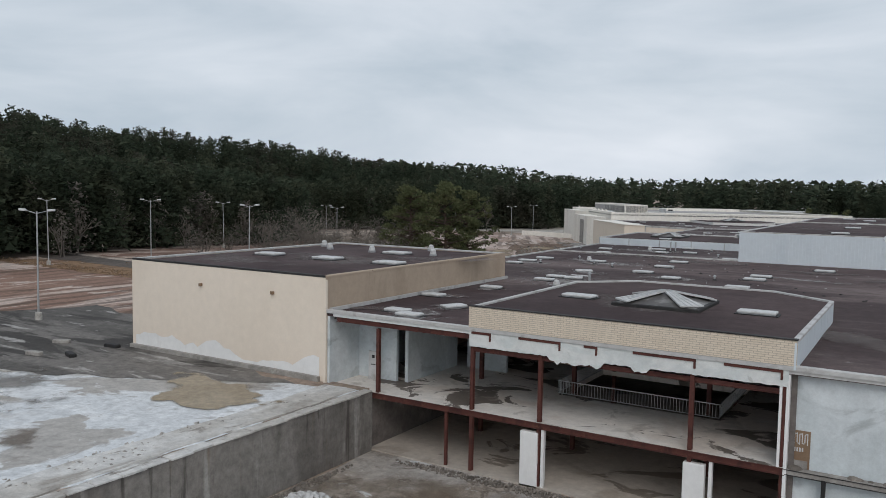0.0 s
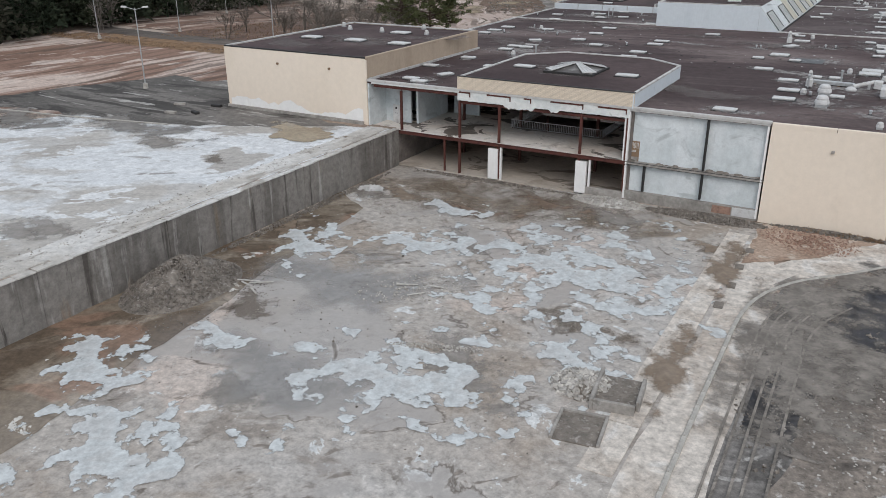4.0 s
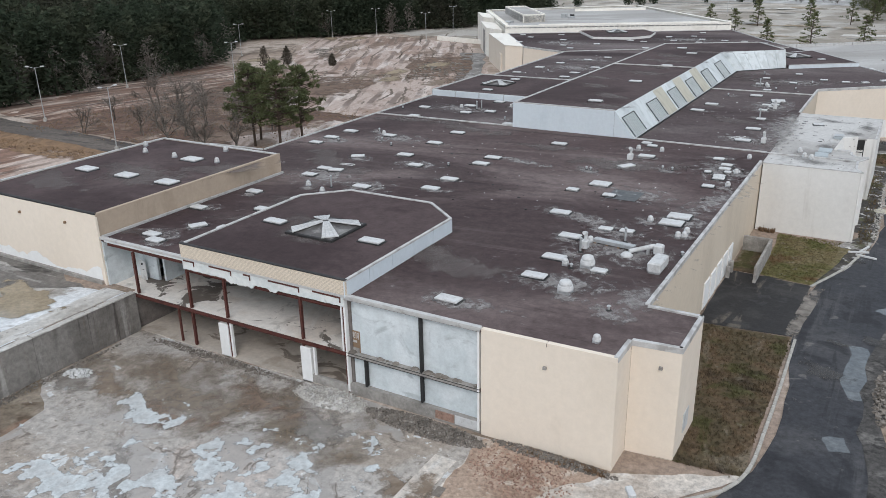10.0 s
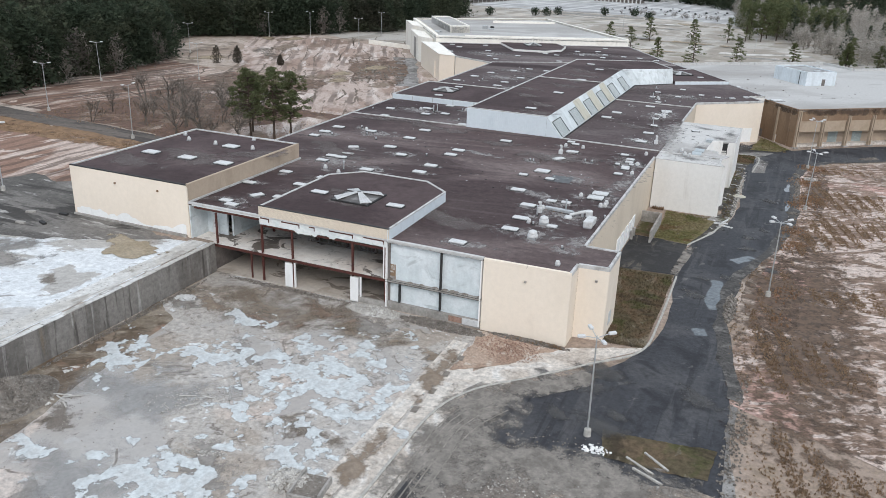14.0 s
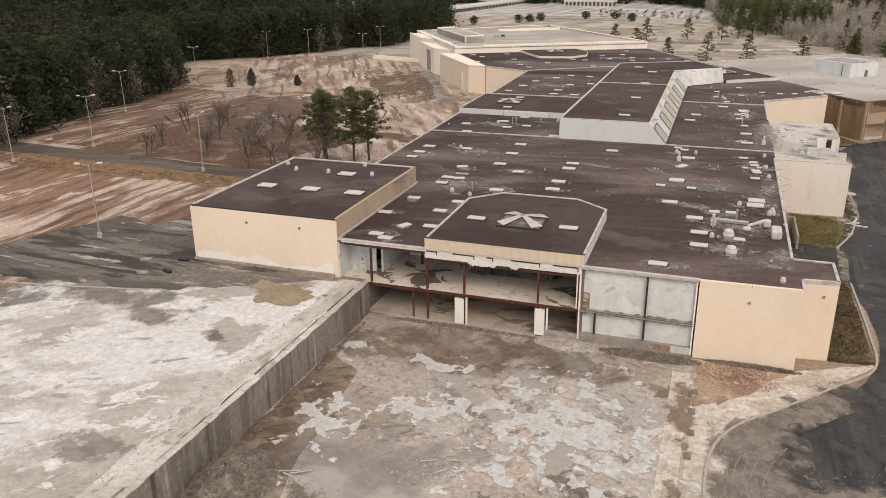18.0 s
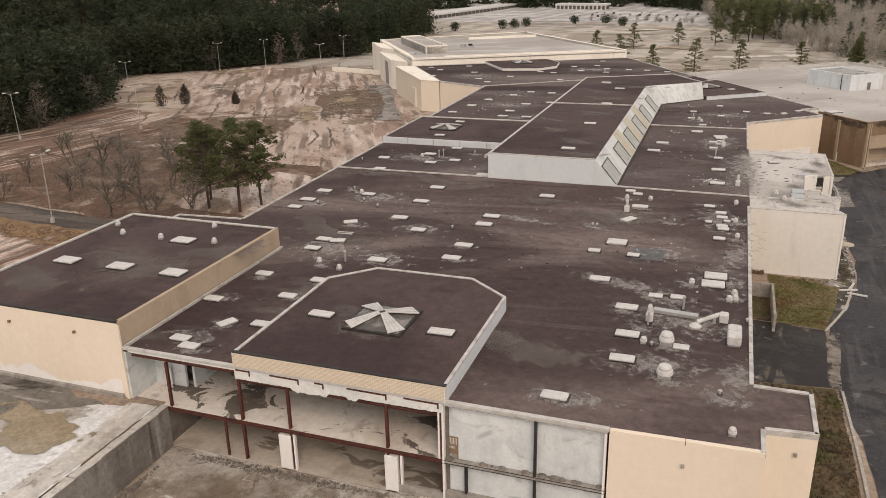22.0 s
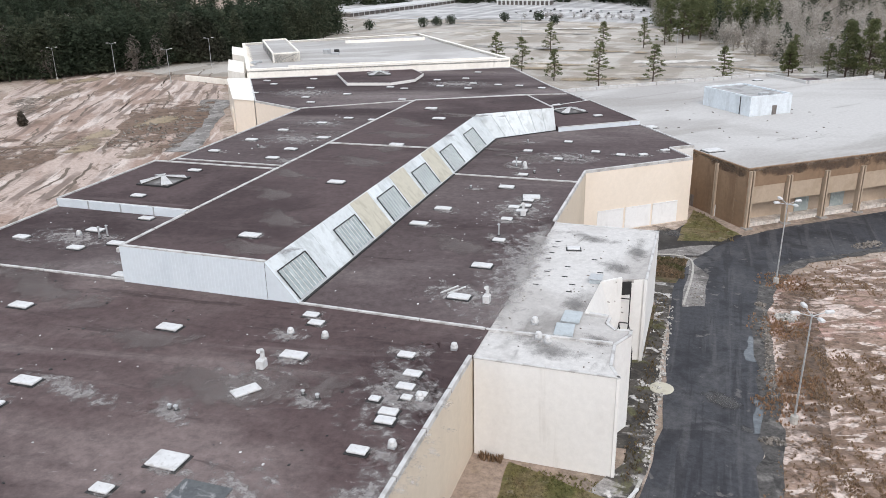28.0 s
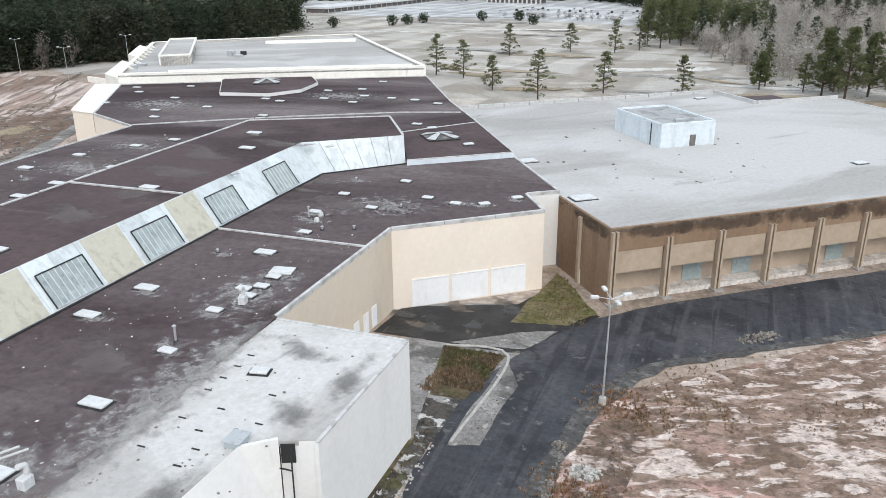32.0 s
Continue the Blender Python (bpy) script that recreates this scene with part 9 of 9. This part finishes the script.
for x0, x1, y0, y1 in ((-1.5, -1.3, -1.6, 1.6), (1.3, 1.5, -1.6, 1.6), (-1.3, 1.3, 1.4, 1.6)):
    part("side", Geo().cbox(x0, x1, y0, y1, -0.1, 0.25, 0.03), M_CONC, planter2)
part("filling", Geo().box(-1.3, 1.3, -1.6, 1.4, 0, 0.1), M_GRAVEL, planter2)
for k in range(8):
    s = thing("paving_strip", (6.75, 5.0 + 5.2 * k, 0.06), "pale long concrete paving strip", "paving", "paving strips by the slab")
    part("slab", Geo().cbox(-1.0, 1.0, -2.58, 2.58, -0.05, 0.03 + 0.008 * (k % 3), 0.012), M_APRON, s)
for k, (x, y, t) in enumerate(((-66.5, 41.0, 10), (-63.5, 42.5, -20), (-69.5, 45.5, 30), (-64.0, 47.0, 5))):
    s = thing("concrete_block", (x, y, float(land(x, y)) + 0.04), "dark fallen concrete block on the wet terrace", "block", "fallen blocks", t)
    part("block", Geo().cbox(-0.8, 0.8, -0.3, 0.3, 0, 0.35, 0.06), M_BLACK if k % 2 else M_CONC, s)
for k, (x, y, t) in enumerate(((32.6, 27.6, -30), (33.6, 26.2, -25), (34.0, 29.0, -38))):
    s = thing("fallen_pole", (x, y, 0.06), "pale fallen concrete beam on the verge", "beam", "fallen beams", t)
    part("beam", Geo().cbox(-1.7, 1.7, -0.12, 0.12, 0, 0.22, 0.03), M_KERB, s)
for k, (x, y, t) in enumerate(((32.4, 110.2, 20), (33.4, 108.8, -15), (33.0, 111.8, 70))):
    s = thing("fallen_pole", (x, y, 0.08), "white fallen post by the road kerb", "beam", "fallen posts", t)
    part("beam", Geo().cbox(-1.3, 1.3, -0.13, 0.13, 0, 0.22, 0.03), M_WHITE, s)
patch("grass_island", [(27.6, 32.0), (39.5, 33.8), (39.0, 28.0), (28.8, 27.6)], 14, 8, 0.13, M_GRASS, "small rough grass plot beside the lamp", 0.5)
dish = thing("round_slab", (34.2, 131.0, 0.0), "round tan concrete slab on the path", "slab")
part("disc", Geo().lathe([(1.25, 0), (1.25, 0.14), (1.1, 0.18)], 24), M_TANPANEL, dish)


# ---- weeds and grass ----
def tufts(name, label, n, area, seed, h0, h1, material, blades=5, keep=None):
    rng = np.random.default_rng(seed)
    out = []
    while len(out) < n:
        x, y = rng.uniform(area[0], area[1]), rng.uniform(area[2], area[3])
        if keep and not keep(x, y):
            continue
        h = rng.uniform(h0, h1)
        a = rng.uniform(0, 6.283, blades)
        lean = rng.uniform(0.1, 0.55, blades) * h
        base = np.stack([np.cos(a) * 0.12, np.sin(a) * 0.12, np.zeros(blades)], 1)
        side = np.stack([-np.sin(a), np.cos(a), np.zeros(blades)], 1) * 0.05 * (1 + h)
        tip = np.stack([np.cos(a) * lean, np.sin(a) * lean, h * rng.uniform(0.7, 1.0, blades)], 1)
        out.append(np.stack([base - side, base + side, tip], 1) + np.array([x, y, float(land(x, y)) + 0.04]))
    return tagged(new(name, tri_mesh(name, np.concatenate(out), material)), label, "weeds", "", "stuff")


rnd_w = random.Random(77)


def on_field(x, y):
    edge = np.interp(y, [30, 45, 56, 68, 84, 96, 112, 130, 148, 163, 175, 181, 190, 203], [42, 41, 38.6, 37.2, 38, 41.5, 44.4, 45.6, 45.4, 47, 52, 59, 72, 90])
    n = noise.noise(Vector((x * 0.055, y * 0.055, 1.0))) + 0.5 * noise.noise(Vector((x * 0.2, y * 0.2, 4.0)))
    return x > edge and n > -0.25 + min(0.75, 0.045 * (x - edge)) + rnd_w.uniform(-0.2, 0.2)


tufts("dry_weeds", "tall brown dead weeds on the sandy field", 4000, (38, 100, 25, 220), 1, 0.08, 0.28, M_WEED, 6, on_field)
tufts("dry_weeds", "dense brown dead weeds in rows beside the road", 6500, (38, 62, 28, 170), 41, 0.1, 0.35, M_WEED, 6, lambda x, y: on_field(x - 3, y) and math.sin(2.2 * (x + 0.25 * y)) > -0.3)
tufts("grass_tufts", "rough winter grass beside the building", 2600, (18.8, 28.4, 52.5, 79), 2, 0.1, 0.35, M_GRASS, 5)
tufts("grass_tufts", "rough winter grass by the dock", 1700, (22.4, 30.0, 96.5, 113.4), 3, 0.08, 0.22, M_GREENPLOT, 5, lambda x, y: x < 28.0 + (y - 96) * 0.18)
tufts("grass_tufts", "rough winter grass behind the white block", 1100, (28, 35, 163, 172), 4, 0.15, 0.5, M_GRASS, 5, lambda x, y: x > 31.6 - max(0, y - 160) * 0.3)
tufts("grass_tufts", "rough green grass between the stores", 500, (35.5, 42, 183, 198), 5, 0.1, 0.3, M_GREENPLOT, 5, lambda x, y: 35 + (y - 182) * 0.06 < x < 42.5 - max(0, y - 187) * 0.55)
tufts("dry_weeds", "brown weeds along the side path", 350, (31.8, 33.4, 114, 156), 6, 0.1, 0.35, M_GRASS, 5)
tufts("dry_weeds", "brown weeds along the back road", 1400, (-160, -66, 84, 98), 7, 0.12, 0.4, M_WEED, 5, lambda x, y: y < 89 or y > 107)
tufts("dry_weeds", "low brown brush behind the pines", 2600, (-130, -57, 96, 150), 8, 0.12, 0.4, M_WEED, 5, lambda x, y: noise.noise(Vector((x * 0.07, y * 0.07, 7))) > -0.15)
tufts("dry_weeds", "reddish weeds at the foot of the white wall", 40, (19, 21.2, 113.3, 114.1), 9, 0.3, 0.8, M_WEED, 7)
tufts("dry_weeds", "brown weeds along the foot of the beige wall", 260, (12, 19, 47.6, 48.4), 10, 0.15, 0.4, M_WEED, 6)



# ---- litter on the roofs ----
def roof_litter(name, label, n, seed, material, z, s0, s1, area):
    rng = np.random.default_rng(seed)
    out = [rock(rng, rng.uniform(s0, s1)) * np.array([1, 1, 0.45]) + np.array([rng.uniform(area[0], area[1]), rng.uniform(area[2], area[3]), z + 0.02]) for _ in range(n)]
    return tagged(new(name, tri_mesh(name, np.concatenate(out), material)), label, "litter", "", "stuff")


roof_litter("roof_litter", "small white scraps blown over the dark roof", 70, 1, M_WHITE, ROOF_Z, 0.04, 0.12, (-46, 17.5, 76, 119))
roof_litter("roof_litter", "small dark scraps blown over the roof", 70, 2, M_BLACK, ROOF_Z, 0.06, 0.22, (-34, 17.5, 74, 119))
roof_litter("roof_litter", "small white scraps over the roof beside the clerestory", 50, 3, M_WHITE, ROOF_Z, 0.04, 0.13, (-1, 17.5, 121, 178))
roof_litter("roof_litter", "small white scraps over the far roofs", 50, 4, M_WHITE, ROOF_Z, 0.05, 0.18, (-50, -25, 121, 215))
roof_litter("roof_litter", "small scraps on the chalky roof", 60, 5, M_GRAVEL, WZ + 0.08, 0.05, 0.15, (19, 30, 115, 152))
roof_litter("roof_litter", "grey scraps over the pale roof", 30, 6, M_GRAVEL, BR, 0.08, 0.35, (25, 60, 215, 250))


M_RUSTWEED = mat("rust_brown_weeds", (0.40, 0.25, 0.155), [((0.23, 0.135, 0.08), 0.3, 0.45, 0.65, ONE, 0.3, 5, 0.8)], 0.95, island=0.3)
leafy(M_RUSTWEED)
# ---- reddish weed clumps by the lamps, small trees and shrubs on the far lot ----
tufts("dry_weeds", "rust-brown weed clumps beside the service road", 1100, (43, 52, 60, 170), 21, 0.12, 0.5, M_RUSTWEED, 7, lambda x, y: min(math.dist((x, y), c) for c in ((46.6, 150), (46.0, 131), (47.5, 136), (44.5, 112), (43.5, 104), (42.5, 80), (48.0, 166), (41.5, 70))) < 4.2 * rnd_w.random() ** 1.2)
tufts("dry_weeds", "orange-brown weeds on the plot behind the white block", 420, (29, 35, 161.5, 171.5), 22, 0.15, 0.5, M_WEED, 6, lambda x, y: noise.noise(Vector((x * 0.3, y * 0.3, 2))) > -0.1)
rng_n = random.Random(31)
far_bush = None
for k in range(26):
    x, y = rng_n.uniform(-88, -16), 602 + rng_n.uniform(-9, 9)
    m = pose(x, y, float(land(x, y)), 0, 0, rng_n.uniform(0, 360))
    if far_bush is None:
        far_bush = thing("parking_shrub", (x, y, float(land(x, y))), "small bare brown shrub on the far lot", "bush", "shrubs on the far lot")
        part("twigs", tri_mesh("twigs", np.concatenate([bare_parts(61, 4.0, 3), leaf_tris(np.random.default_rng(61), np.array([0, 0, 2.6]), 1.9, 240, 0.12, 0.85)]), M_BARE), None, far_bush)
    else:
        copy_thing(far_bush, m)
